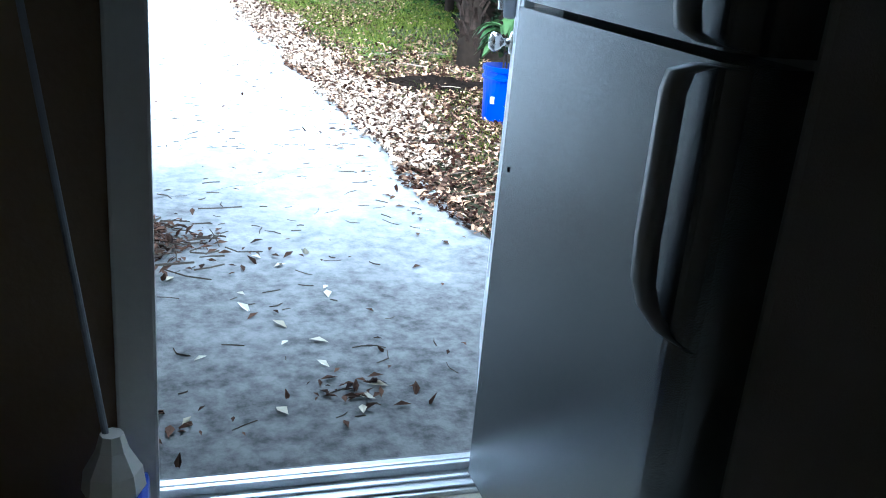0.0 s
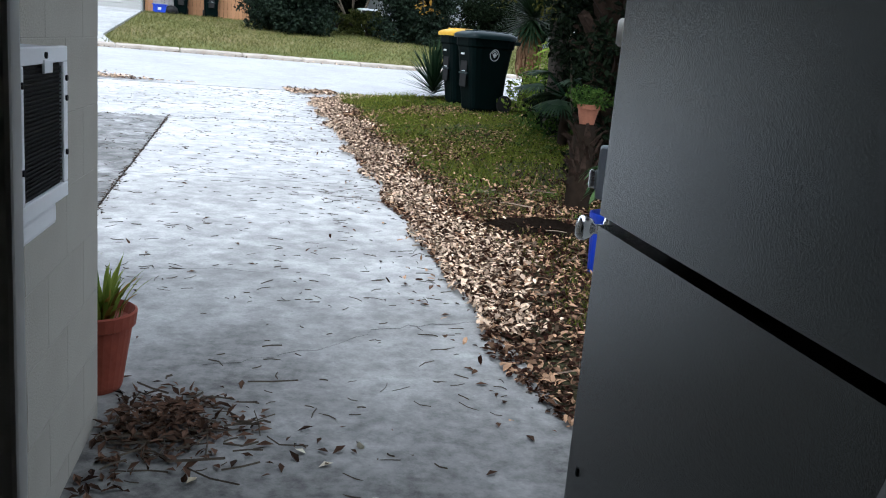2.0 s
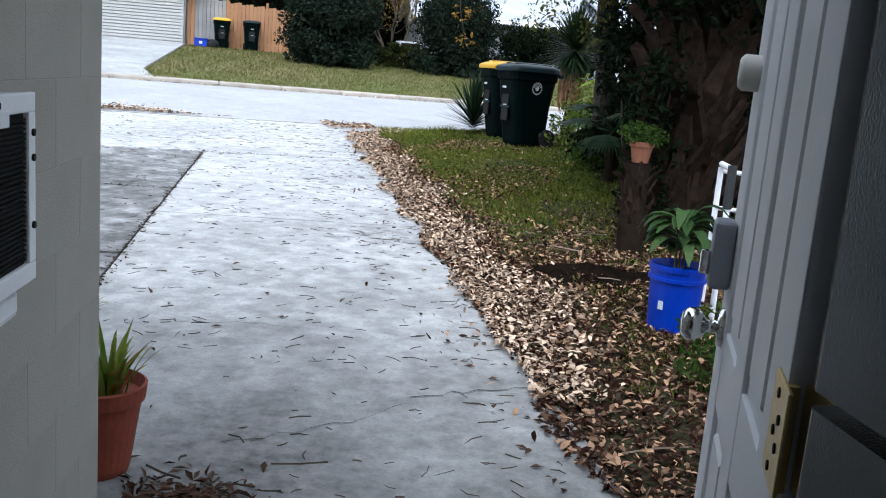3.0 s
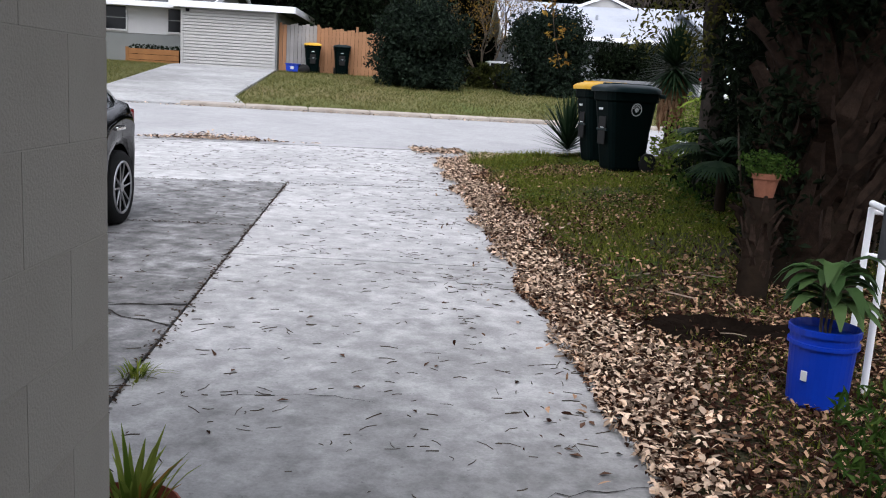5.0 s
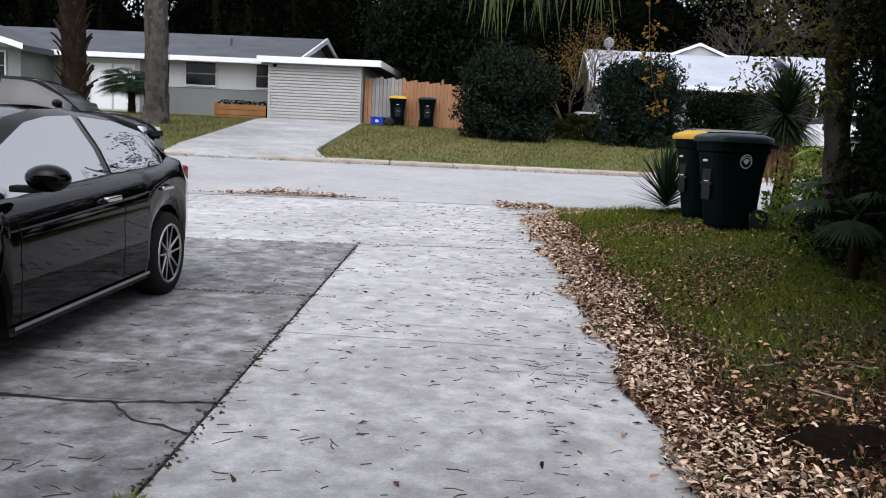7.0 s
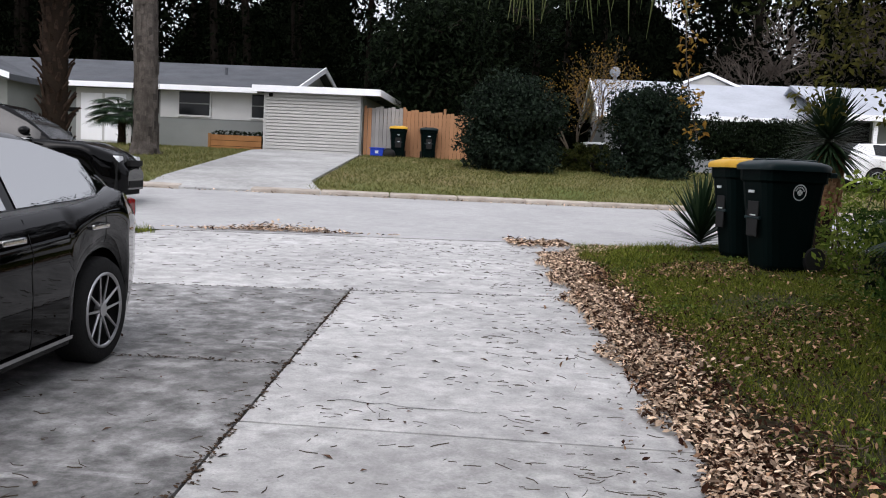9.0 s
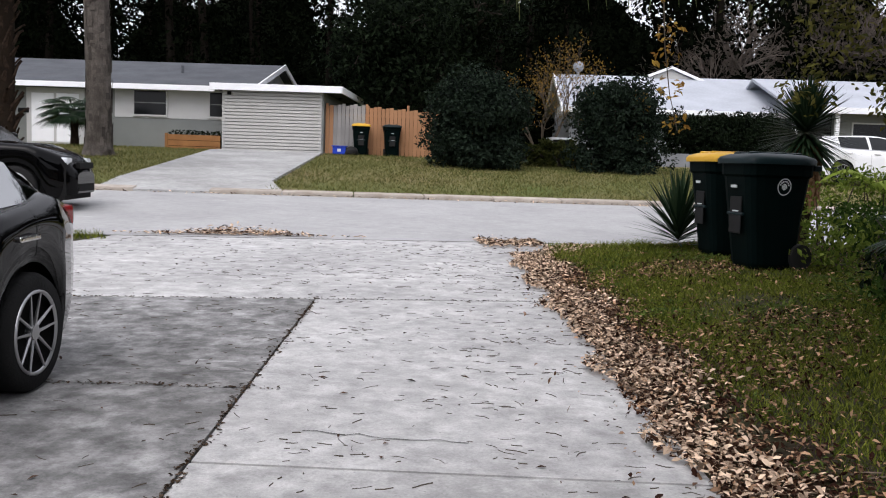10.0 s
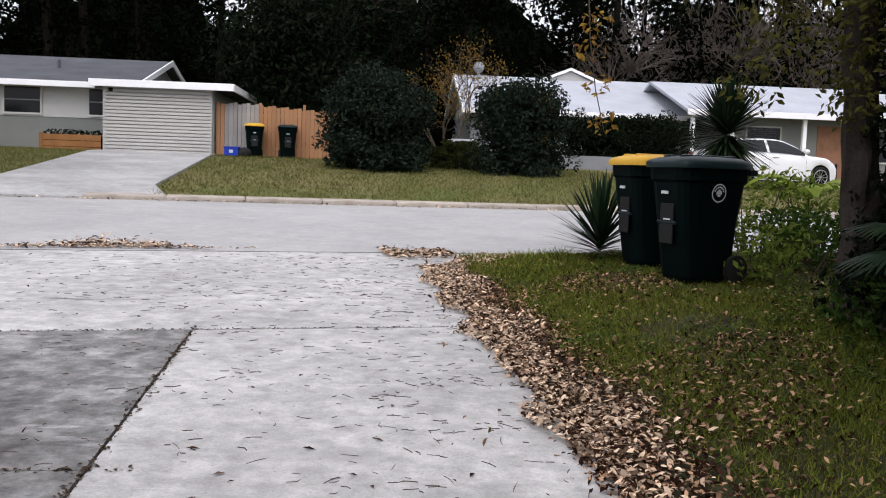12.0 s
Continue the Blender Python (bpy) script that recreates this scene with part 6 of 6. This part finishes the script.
cdx, cdy = 4.15, 38.3
cond = thing("condenser_unit", "dark grilled outdoor condenser unit beside the house", "air conditioner", (cdx, cdy, float(land(cdx, cdy)) - 0.02), ROAD_TURN)
part("body", boxm(-0.4, 0.4, -0.4, 0.4, 0.05, 0.82, 0.02), "dark_gap", cond, "dark coil behind the grille")
part("top_cap", boxm(-0.44, 0.44, -0.44, 0.44, 0.82, 0.9, 0.02), "ac_metal", cond, "pale metal top")
part("base", boxm(-0.46, 0.46, -0.46, 0.46, 0, 0.05), "concrete_far", cond)
for px in (-0.42, 0.42):
    part("corner_post", boxm(px - 0.03, px + 0.03, -0.44, -0.38, 0.05, 0.82, 0.005), "ac_metal", cond)

# hanging sprays over the drive
spray = thing("overhanging_frond", "drooping pale palm leaflets hanging over the drive", "palm frond", (1.5, 9.1, 2.76))
sv, sf = [], []
for k in range(90):
    x = -0.42 + 0.84 * rng.random()
    y = -0.25 + 0.5 * rng.random()
    L = 0.35 + 0.4 * rng.random()
    k0 = len(sv)
    for tt, w in ((0, 1), (0.5, 0.8), (1, 0.1)):
        p = np.array([x + 0.12 * tt * math.sin(k), y, 0.1 - L * tt])
        sv += [p - np.array([0.01 * w, 0, 0]), p + np.array([0.01 * w, 0.003, 0])]
    for i in range(2):
        sf.append((k0 + 2 * i, k0 + 2 * i + 1, k0 + 2 * i + 3, k0 + 2 * i + 2))
tagged(quick("leaflets", sv, sf, "spray", spray), kind="stuff")
quick("midrib", *tube([(-0.9, 0.2, 0.45), (0, 0, 0.2), (0.7, -0.1, 0.05)], [0.02, 0.016, 0.008], 6), "twig", spray)

vine = thing("hanging_vine", "thin hanging vine with yellow and orange leaves", "vine", (2.9, 14.5, 0))
pts = [(0.25, 0, 5.5), (0.1, 0, 4.4), (0.0, 0, 3.4), (0.05, 0, 2.75), (0.12, 0, 2.3), (0.22, 0, 1.92)]
quick("stem", *tube(pts, [0.01, 0.009, 0.008, 0.006, 0.005, 0.004], 5), "twig", vine)
quick("leaves", *leaves(clumps([(0.12, 0, 4.5), (0.05, 0, 3.9), (0.02, 0, 3.3), (0.08, 0, 2.9), (0.06, 0, 2.65), (0.12, 0, 2.35), (0.22, 0, 1.98)], 0.15, 26), 0.075), "vine_leaf", vine)

# ---------------- woods behind ----------------
xs = np.arange(-190, 191, 3.0)
bz = 17 + 2.2 * np.sin(xs * 0.21) + 1.6 * np.sin(xs * 0.57 + 1) + 1.2 * rng.normal(size=len(xs))
bv_ = np.concatenate([np.stack([xs, 97 + 3 * np.sin(xs * 0.3), 0 * xs - 2], 1), np.stack([xs, 97 + 3 * np.sin(xs * 0.3), bz], 1)])
k_ = np.arange(len(xs) - 1)
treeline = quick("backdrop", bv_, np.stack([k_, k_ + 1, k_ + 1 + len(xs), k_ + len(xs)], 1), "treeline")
tagged(treeline, "dark distant treeline", "woods", kind="structure")
trunks = []
for k in range(60):
    x, y = -48 + 100 * rng.random(), 54 + 26 * rng.random()
    z = float(land(x, y))
    h = 15 + 6 * rng.random()
    r0 = 0.16 + 0.18 * rng.random()
    trunks.append(tube([(x, y, z - 0.2), (x + 0.3 * rng.normal(), y, z + h * 0.5), (x + 0.6 * rng.normal(), y, z + h)], [r0, r0 * 0.8, r0 * 0.4], 7))
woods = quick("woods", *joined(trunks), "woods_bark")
tagged(woods, "dark bare trunks of distant woods", "woods", kind="stuff")
n = 4200
wc = np.stack([-60 + 126 * rng.random(n), 52 + 42 * rng.random(n) ** 1.3, np.zeros(n)], 1)
wc[:, 2] = land(wc[:, 0], wc[:, 1]) + 0.5 + 17 * rng.random(n) ** 1.1
gapy = (np.sin(wc[:, 0] * 0.9) + np.sin(wc[:, 0] * 0.37 + 1) + np.sin(wc[:, 2] * 0.8 + wc[:, 0] * 0.5)) > 2.0
wc = wc[~(gapy & (wc[:, 2] > 7))]
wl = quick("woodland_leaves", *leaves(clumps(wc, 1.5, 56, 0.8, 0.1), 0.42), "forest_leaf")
tagged(wl, "dense dark foliage of distant woods", "woods", kind="stuff")


# ---------------- litter, grass, twigs ----------------
def spots(n, x0, x1, y0, y1, keep):
    p = rng.random((n, 2)) * np.array([x1 - x0, y1 - y0]) + np.array([x0, y0])
    return p[rng.random(n) < keep(p[:, 0], p[:, 1])]


def rest(p, lift):
    off_drive = p[:, 0] > drive_right(p[:, 1]) + 0.02
    z = np.where(off_drive, land(p[:, 0], p[:, 1]) - 0.012, base_height(p[:, 0], p[:, 1]))
    return np.stack([p[:, 0], p[:, 1], z + lift], 1)


def waves(x, y):
    return np.sin(x * 2.3 + 1.1 * np.sin(y * 1.3)) + np.sin(y * 1.9 + 1.7 * np.sin(x * 1.1 + 0.6))


def in_hole(x, y):
    return ((x - 3.15) / 0.5) ** 2 + ((y - 7.35) / 0.26) ** 2 < 0.72 + 0.2 * waves(x * 7, y * 9) - 0.5 * (rng.random(np.shape(x)) < 0.1)


def leaf_share(x, y):
    d = x - drive_right(y)
    band = np.exp(-np.clip(d - 0.28, 0, None) ** 2 / 0.12) * (d > -0.05 + 0.06 * waves(x * 2, y * 2))
    spill = 0.05 * (d <= 0) * np.exp(d / 0.18)
    near = 0.85 * (1 - smooth(7.0, 9.6, y)) * (d > 0)
    patch = 0.36 * (waves(x, y) > 0.45 + 0.7 * smooth(10.5, 13, y)) * (d > 0) + 0.07 * (d > 0)
    return np.clip(np.maximum.reduce([band, near, patch, spill]), 0, 1) * ~in_hole(x, y)


p = spots(150000, 1.5, 6.6, 4.2, 16.9, lambda x, y: leaf_share(x, y) * (0.7 + 0.3 * smooth(5.0, 7.2, y)))
litter = quick("leaf_litter", *leaves(rest(p, 0.012 + 0.02 * rng.random(len(p))), 0.034, 0.7, 0.42, 0.5, True), "rust_leaf")
tagged(litter, "fallen tan and rust oak leaves beside the drive", "fallen leaves", kind="stuff")
p = spots(105000, 1.5, 4.2, 5.2, 17.6, lambda x, y: np.exp(-np.clip(x - drive_right(y) - 0.22 + 0.1 * waves(x * 1.5, y * 1.5), 0, None) ** 2 / 0.03) * (x - drive_right(y) > -0.12 + 0.05 * waves(x * 3, y * 3)) * ~in_hole(x, y))
edge = quick("edge_leaf_litter", *leaves(rest(p, 0.022 + 0.028 * rng.random(len(p))), 0.036, 0.7, 0.42, 0.55, True), "fallen")
tagged(edge, "pale dry leaves banked along the drive's edge", "fallen leaves", kind="stuff")
p = spots(30000, 2.0, 6.6, 4.2, 9.5, lambda x, y: leaf_share(x, y) * (y < 9))
dark_litter = quick("old_leaf_litter", *leaves(rest(p, 0.006), 0.042, 0.5, 0.5, 0.8), "fallen_dark")
tagged(dark_litter, "older dark rotting leaves on the soil", "fallen leaves", kind="stuff")


def grass_share(x, y):
    d = x - drive_right(y)
    g = smooth(0.32, 0.6, d + 0.08 * waves(x * 2, y * 2)) * (0.3 + 0.7 * smooth(8.2, 10.5, y)) * np.where(waves(x * 1.3, y * 1.3) > -0.35 - 0.6 * smooth(9, 12, y), 1, 0.4)
    return g * ~in_hole(x, y) * (1 - 0.75 * smooth(4.3, 5.2, x))


def blades(p, h, w, lift=0.0, lean=0.6):
    n = len(p)
    a = rng.random(n) * 2 * np.pi
    side = np.stack([np.cos(a), np.sin(a), 0 * a], 1)
    hh = (h * (0.5 + rng.random(n)))[:, None]
    tip = p + np.stack([rng.normal(size=n) * lean, rng.normal(size=n) * lean, np.ones(n)], 1) * hh
    ww = w * (0.7 + 0.6 * rng.random(n))[:, None]
    v = np.stack([p - side * ww / 2, p + side * ww / 2, tip], 1).reshape(-1, 3)
    return v, np.arange(3 * n).reshape(-1, 3)


p = spots(240000, 1.9, 6.8, 5.0, 17.1, grass_share)
lawn = quick("lawn_grass", *blades(rest(p, -0.01), 0.045, 0.009), "grass")
tagged(lawn, "short patchy green grass beside the drive", "grass", kind="stuff")
tufts = spots(900, 2.0, 6.4, 7.0, 17.0, lambda x, y: grass_share(x, y) * (waves(x * 0.9 + 2, y * 0.9) > -0.2))
tufts = np.repeat(tufts, 26, axis=0) + rng.normal(size=(26 * len(tufts), 2)) * 0.05
weeds = quick("lawn_weeds", *leaves(rest(tufts, 0.012 + 0.035 * rng.random(len(tufts))), 0.034, 0.5, 0.5, 0.45), "lawn_weed")
tagged(weeds, "low broad-leaved weeds clumped through the lawn", "weeds", kind="stuff")
strays = spots(4200, 2.0, 6.4, 7.5, 17.0, lambda x, y: (x > drive_right(y) + 0.3) * (0.12 + 0.7 * (waves(x * 1.7 + 1, y * 1.4) > 0.5)))
stray = quick("stray_leaves", *leaves(rest(strays, 0.035 + 0.02 * rng.random(len(strays))), 0.036, 0.6, 0.42, 0.5, True), "rust_leaf")
tagged(stray, "pale dry leaves strewn over the lawn", "fallen leaves", kind="stuff")
p = np.concatenate([spots(9000, -7.5, -3.4, 13.2, 17.0, lambda x, y: (x < -3.75 + 0.1 * waves(x * 3, y * 3)) & (road_uv(x, y)[1] < ROAD_NEAR - 0.05)), spots(2600, 2.0, 3.4, 15.6, 17.4, lambda x, y: (road_uv(x, y)[1] < ROAD_NEAR) & (x > 2.1))])
verge = quick("verge_grass", *blades(rest(p, 0.0), 0.09, 0.012), "grass")
tagged(verge, "ragged verge grass at the road's edge", "grass", kind="stuff")


def far_keep(x, y):
    u_, v_ = road_uv(x, y)
    e = (y - 22.9) / 14.6
    left, right = -6.4 - 1.7 * e, -3.4 - 1.0 * e + 0.5 * np.exp(-e * 8)
    return (v_ > ROAD_FAR + 0.38) & ((x < left) | (x > right)) & (y < 37.8)


p = np.concatenate([spots(90000, -16, 9, 22, 37.8, far_keep), spots(36000, 9, 24, 24, 37.0, far_keep)])
v_, f_ = blades(np.stack([p[:, 0], p[:, 1], land(p[:, 0], p[:, 1]) - 0.03], 1), 0.075, 0.022, lean=0.9)
far_grass = quick("far_lawn_grass", v_, f_, "dry_grass")
tagged(far_grass, "worn green and straw lawn across the road", "grass", kind="stuff")


def sticks(p, length, r, cross=0.0):
    """Small three-sided twigs lying down."""
    n = len(p)
    a = np.where(rng.random(n) < 0.5, rng.normal(size=n) * 0.45 + cross, rng.random(n) * np.pi)
    d = np.stack([np.cos(a), np.sin(a), 0.06 * rng.normal(size=n)], 1)
    s = np.stack([-np.sin(a), np.cos(a), 0 * a], 1)
    L = (length * (0.35 + 1.1 * rng.random(n) ** 1.6))[:, None]
    rr = (r * (0.6 + 0.7 * rng.random(n)))[:, None]
    up = np.array([0, 0, 1.0])
    bend = s * L * 0.12 * rng.normal(size=n)[:, None]
    rows = []
    for t in (-0.5, 0.0, 0.5):
        c = p + d * L * t + bend * (t == 0) + up * rr
        for q in (-s * rr - up * rr * 0.9, s * rr - up * rr * 0.9, up * rr):
            rows.append(c + q)
    v = np.stack(rows, 1).reshape(-1, 3)
    base = np.array([[0, 1, 4, 3], [1, 2, 5, 4], [2, 0, 3, 5], [3, 4, 7, 6], [4, 5, 8, 7], [5, 3, 6, 8]])
    f = (base[None] + 9 * np.arange(n)[:, None, None]).reshape(-1, 4)
    return v, f


on_drive = lambda x, y: ((x < drive_right(y) - 0.02) & (x > np.where(y > 4.3, -4.0, 0.72)) & (road_uv(x, y)[1] < ROAD_NEAR)) * (0.35 + 0.65 * np.exp(-((drive_right(y) - x) / 0.9)))
p = spots(3600, -4.0, 2.5, 2.8, 17.5, on_drive)
knots = spots(150, -2.5, 2.5, 3.4, 17.0, on_drive)
knots = np.repeat(knots, 9, axis=0) + rng.normal(size=(9 * len(knots), 2)) * np.array([0.13, 0.08])
p = np.concatenate([p, knots[knots[:, 1] > 4.6]])
tw = quick("drive_twigs", *sticks(rest(p, 0.001), 0.068, 0.0017), "twig")
tagged(tw, "small dark twigs and needles scattered on concrete", "twigs", kind="stuff")
p = spots(900, -4.0, 2.5, 2.8, 17.5, on_drive)
dl = quick("drive_leaves", *leaves(rest(p, 0.006), 0.04, 0.6, 0.4, 0.85), "fallen_dark")
tagged(dl, "few dry leaves scattered over the drive", "fallen leaves", kind="stuff")
p = spots(85, 2.3, 4.4, 4.6, 9.0, lambda x, y: (x > drive_right(y)) * 0.9)
bs = quick("fallen_sticks", *sticks(rest(p, 0.02), 0.34, 0.004, 0.6), "stick")
tagged(bs, "bare fallen sticks lying over the leaves", "sticks", kind="stuff")

# heap of dark leaves at the foot of the block wall
pile = np.concatenate([
    np.stack([0.93 + 0.11 * rng.normal(size=620), 4.22 + 0.13 * rng.normal(size=620)], 1),
    np.stack([0.78 + 0.06 * rng.normal(size=380), 3.3 + 0.45 * rng.normal(size=380)], 1),
    np.stack([1.15 + 0.2 * rng.normal(size=60), 4.1 + 0.12 * rng.normal(size=60)], 1),
    np.stack([1.55 + 0.09 * rng.normal(size=34), 3.0 + 0.04 * rng.normal(size=34)], 1),
    np.stack([1.75 + 0.25 * rng.normal(size=14), 3.1 + 0.15 * rng.normal(size=14)], 1),
    np.stack([0.95 + 0.12 * rng.normal(size=44), 2.85 + 0.07 * rng.normal(size=44)], 1)])
pile = pile[(pile[:, 0] > 0.72) & (pile[:, 1] > 2.6)]
ph = 0.004 + 0.05 * np.exp(-((pile[:, 0] - 0.92) / 0.2) ** 2 - ((pile[:, 1] - 4.22) / 0.16) ** 2) * rng.random(len(pile))
heap = quick("leaf_heap", *leaves(rest(pile, 0.004) + np.stack([0 * ph, 0 * ph, ph], 1), 0.042, 0.6, 0.4, 0.6), "fallen_dark")
tagged(heap, "dark wet leaves heaped at the block wall", "fallen leaves", kind="stuff")
p = np.stack([0.98 + 0.14 * rng.normal(size=70), 4.18 + 0.16 * rng.normal(size=70)], 1)
p = p[p[:, 0] > 0.75]
hs = quick("heap_twigs", *sticks(rest(p, 0.02), 0.14, 0.003), "twig")
tagged(hs, "thin twigs caught in the leaf heap", "twigs", kind="stuff")
p = np.stack([1.05 + 0.75 * rng.random(18), 2.75 + 1.5 * rng.random(18)], 1)
pl_ = quick("pale_leaves", *leaves(rest(p, 0.006), 0.05, 0.4, 0.5, 0.85), "pale_leaf")
tagged(pl_, "few pale dry leaves near the doorstep", "fallen leaves", kind="stuff")

# drifts at the road's edge
u_ = 0.6 + 0.62 * rng.normal(size=700)
q = np.stack(from_road(u_, ROAD_NEAR + 0.1 + 0.42 * np.abs(rng.normal(size=700)) * np.exp(-((u_ - 0.6) / 0.8) ** 2)), 1)
q2 = np.stack(from_road(3.9 + 0.9 * rng.random(700), ROAD_NEAR - 0.2 + 0.25 * rng.normal(size=700)), 1)
q3 = np.stack(from_road(rng.random(500) * 24 - 12, ROAD_FAR - 0.15 + 0.08 * rng.normal(size=500)), 1)
q = np.concatenate([q, q2, q3])
drift = quick("kerb_leaves", *leaves(np.stack([q[:, 0], q[:, 1], base_height(q[:, 0], q[:, 1]) + 0.02 + 0.02 * rng.random(len(q))], 1), 0.07, 0.5, 0.45, 0.7), "fallen")
tagged(drift, "drifts of brown leaves at the road's edge", "fallen leaves", kind="stuff")

# soil and leaf bits in the joints of the drive
jy = rng.random(900) * 8.6 + 4.3
jp = np.stack([drive_left_joint(jy) + 0.016 * rng.normal(size=900) * (1 + (waves(jy * 2, jy) > 0.6)), jy], 1)
jx = rng.random(420) * 5.6 - 3.7
jp = np.concatenate([jp, np.stack([jx, joint_y(jx) + 0.014 * rng.normal(size=420)], 1)])
jx = rng.random(500) * 4.5 - 4.4
jp = np.concatenate([jp, np.stack([jx, 10.03 + 0.05 * jx + 0.02 * rng.normal(size=500)], 1)])
joint = quick("joint_debris", *leaves(rest(jp, 0.004), 0.022, 0.6, 0.6, 0.8), "joint_dirt")
tagged(joint, "dark soil and leaf bits caught in slab joints", "debris", kind="stuff")


def crack(points, width, parent, wob=0.02):
    """A ragged open crack, filled dark, on the paving."""
    pts = []
    for (x0, y0), (x1, y1) in zip(points, points[1:]):
        k = max(2, int(math.hypot(x1 - x0, y1 - y0) / 0.06))
        pts += [(x0 + (x1 - x0) * i / k, y0 + (y1 - y0) * i / k) for i in range(k)]
    pts.append(points[-1])
    vs, fs = [], []
    for i, (x, y) in enumerate(pts):
        x, y = x + wob * rng.normal() * 0.5, y + wob * rng.normal() * 0.5
        w = width * (0.4 + 0.9 * rng.random())
        z = float(base_height(x, y)) + 0.004
        vs += [(x, y - w / 2, z), (x + w * 0.3, y + w / 2, z)]
        if i:
            fs.append((2 * i - 2, 2 * i - 1, 2 * i + 1, 2 * i))
    return quick("crack", vs, fs, "crack_dirt", parent)


crack([(0.05, 7.47), (-0.25, 7.42), (-0.6, 7.36), (-0.95, 7.38), (-1.8, 7.5), (-3.0, 7.4)], 0.028, drive)
crack([(-0.45, 7.4), (-0.3, 7.2), (-0.1, 7.12), (0.06, 7.05)], 0.018, drive)
crack([(-0.6, 7.36), (-0.75, 7.15), (-0.9, 7.0)], 0.014, drive)
crack([(1.0, 4.75), (1.25, 4.85), (1.5, 5.0), (1.72, 5.22), (2.0, 5.35), (2.3, 5.4)], 0.006, drive, 0.022)
crack([(0.35, 9.35), (0.8, 9.3), (1.1, 9.28)], 0.008, drive, 0.02)
crack([(-1.6, 13.9), (-1.2, 13.85), (-0.9, 14.1)], 0.014, drive, 0.02)
crack([(-1.5, 15.2), (-0.6, 15.1), (0.2, 14.6), (0.6, 14.2)], 0.009, drive, 0.03)
crack([(0.6, 6.1), (0.9, 6.15), (1.2, 6.1)], 0.005, drive, 0.02)

weed = thing("weed_tuft", "small green weed in the slab joint", "weed", (0.11, 6.28, ground_at(0.11, 6.28)))
quick("leaves", *blade_clump(40, 0.075, 0.011, 1.1, (0, 0, 0), 0.5), "bright_leaf", weed)
quick("runners", *blade_clump(26, 0.12, 0.007, 1.6, (0.03, -0.05, 0), 0.65), "grass", weed)

# turned dark earth by the bucket
ang = np.linspace(0, 2 * np.pi, 40, endpoint=False)
vs, fs = [], []
for k, r_ in enumerate((0.01, 0.3, 0.65, 1.0)):
    for a_ in ang:
        j_ = 1 + 0.16 * math.sin(3 * a_ + 1) + 0.12 * math.sin(7 * a_) + 0.2 * (rng.random() - 0.5)
        x_, y_ = 3.15 + 0.55 * r_ * j_ * math.cos(a_), 7.35 + 0.28 * r_ * j_ * math.sin(a_)
        vs.append((x_, y_, float(land(x_, y_)) + (-0.06, -0.04, 0.012 + 0.02 * math.sin(a_), -0.015)[k] * (0.7 + 0.5 * math.sin(5 * a_)) + 0.022 * rng.random()))
for i in range(40):
    for k in range(3):
        fs.append((40 * k + i, 40 * (k + 1) + i, 40 * (k + 1) + (i + 1) % 40, 40 * k + (i + 1) % 40))
earth = quick("earth_patch", vs, fs, "dark_soil", smooth=False)
tagged(earth, "patch of freshly dug dark earth among leaves", "soil patch")
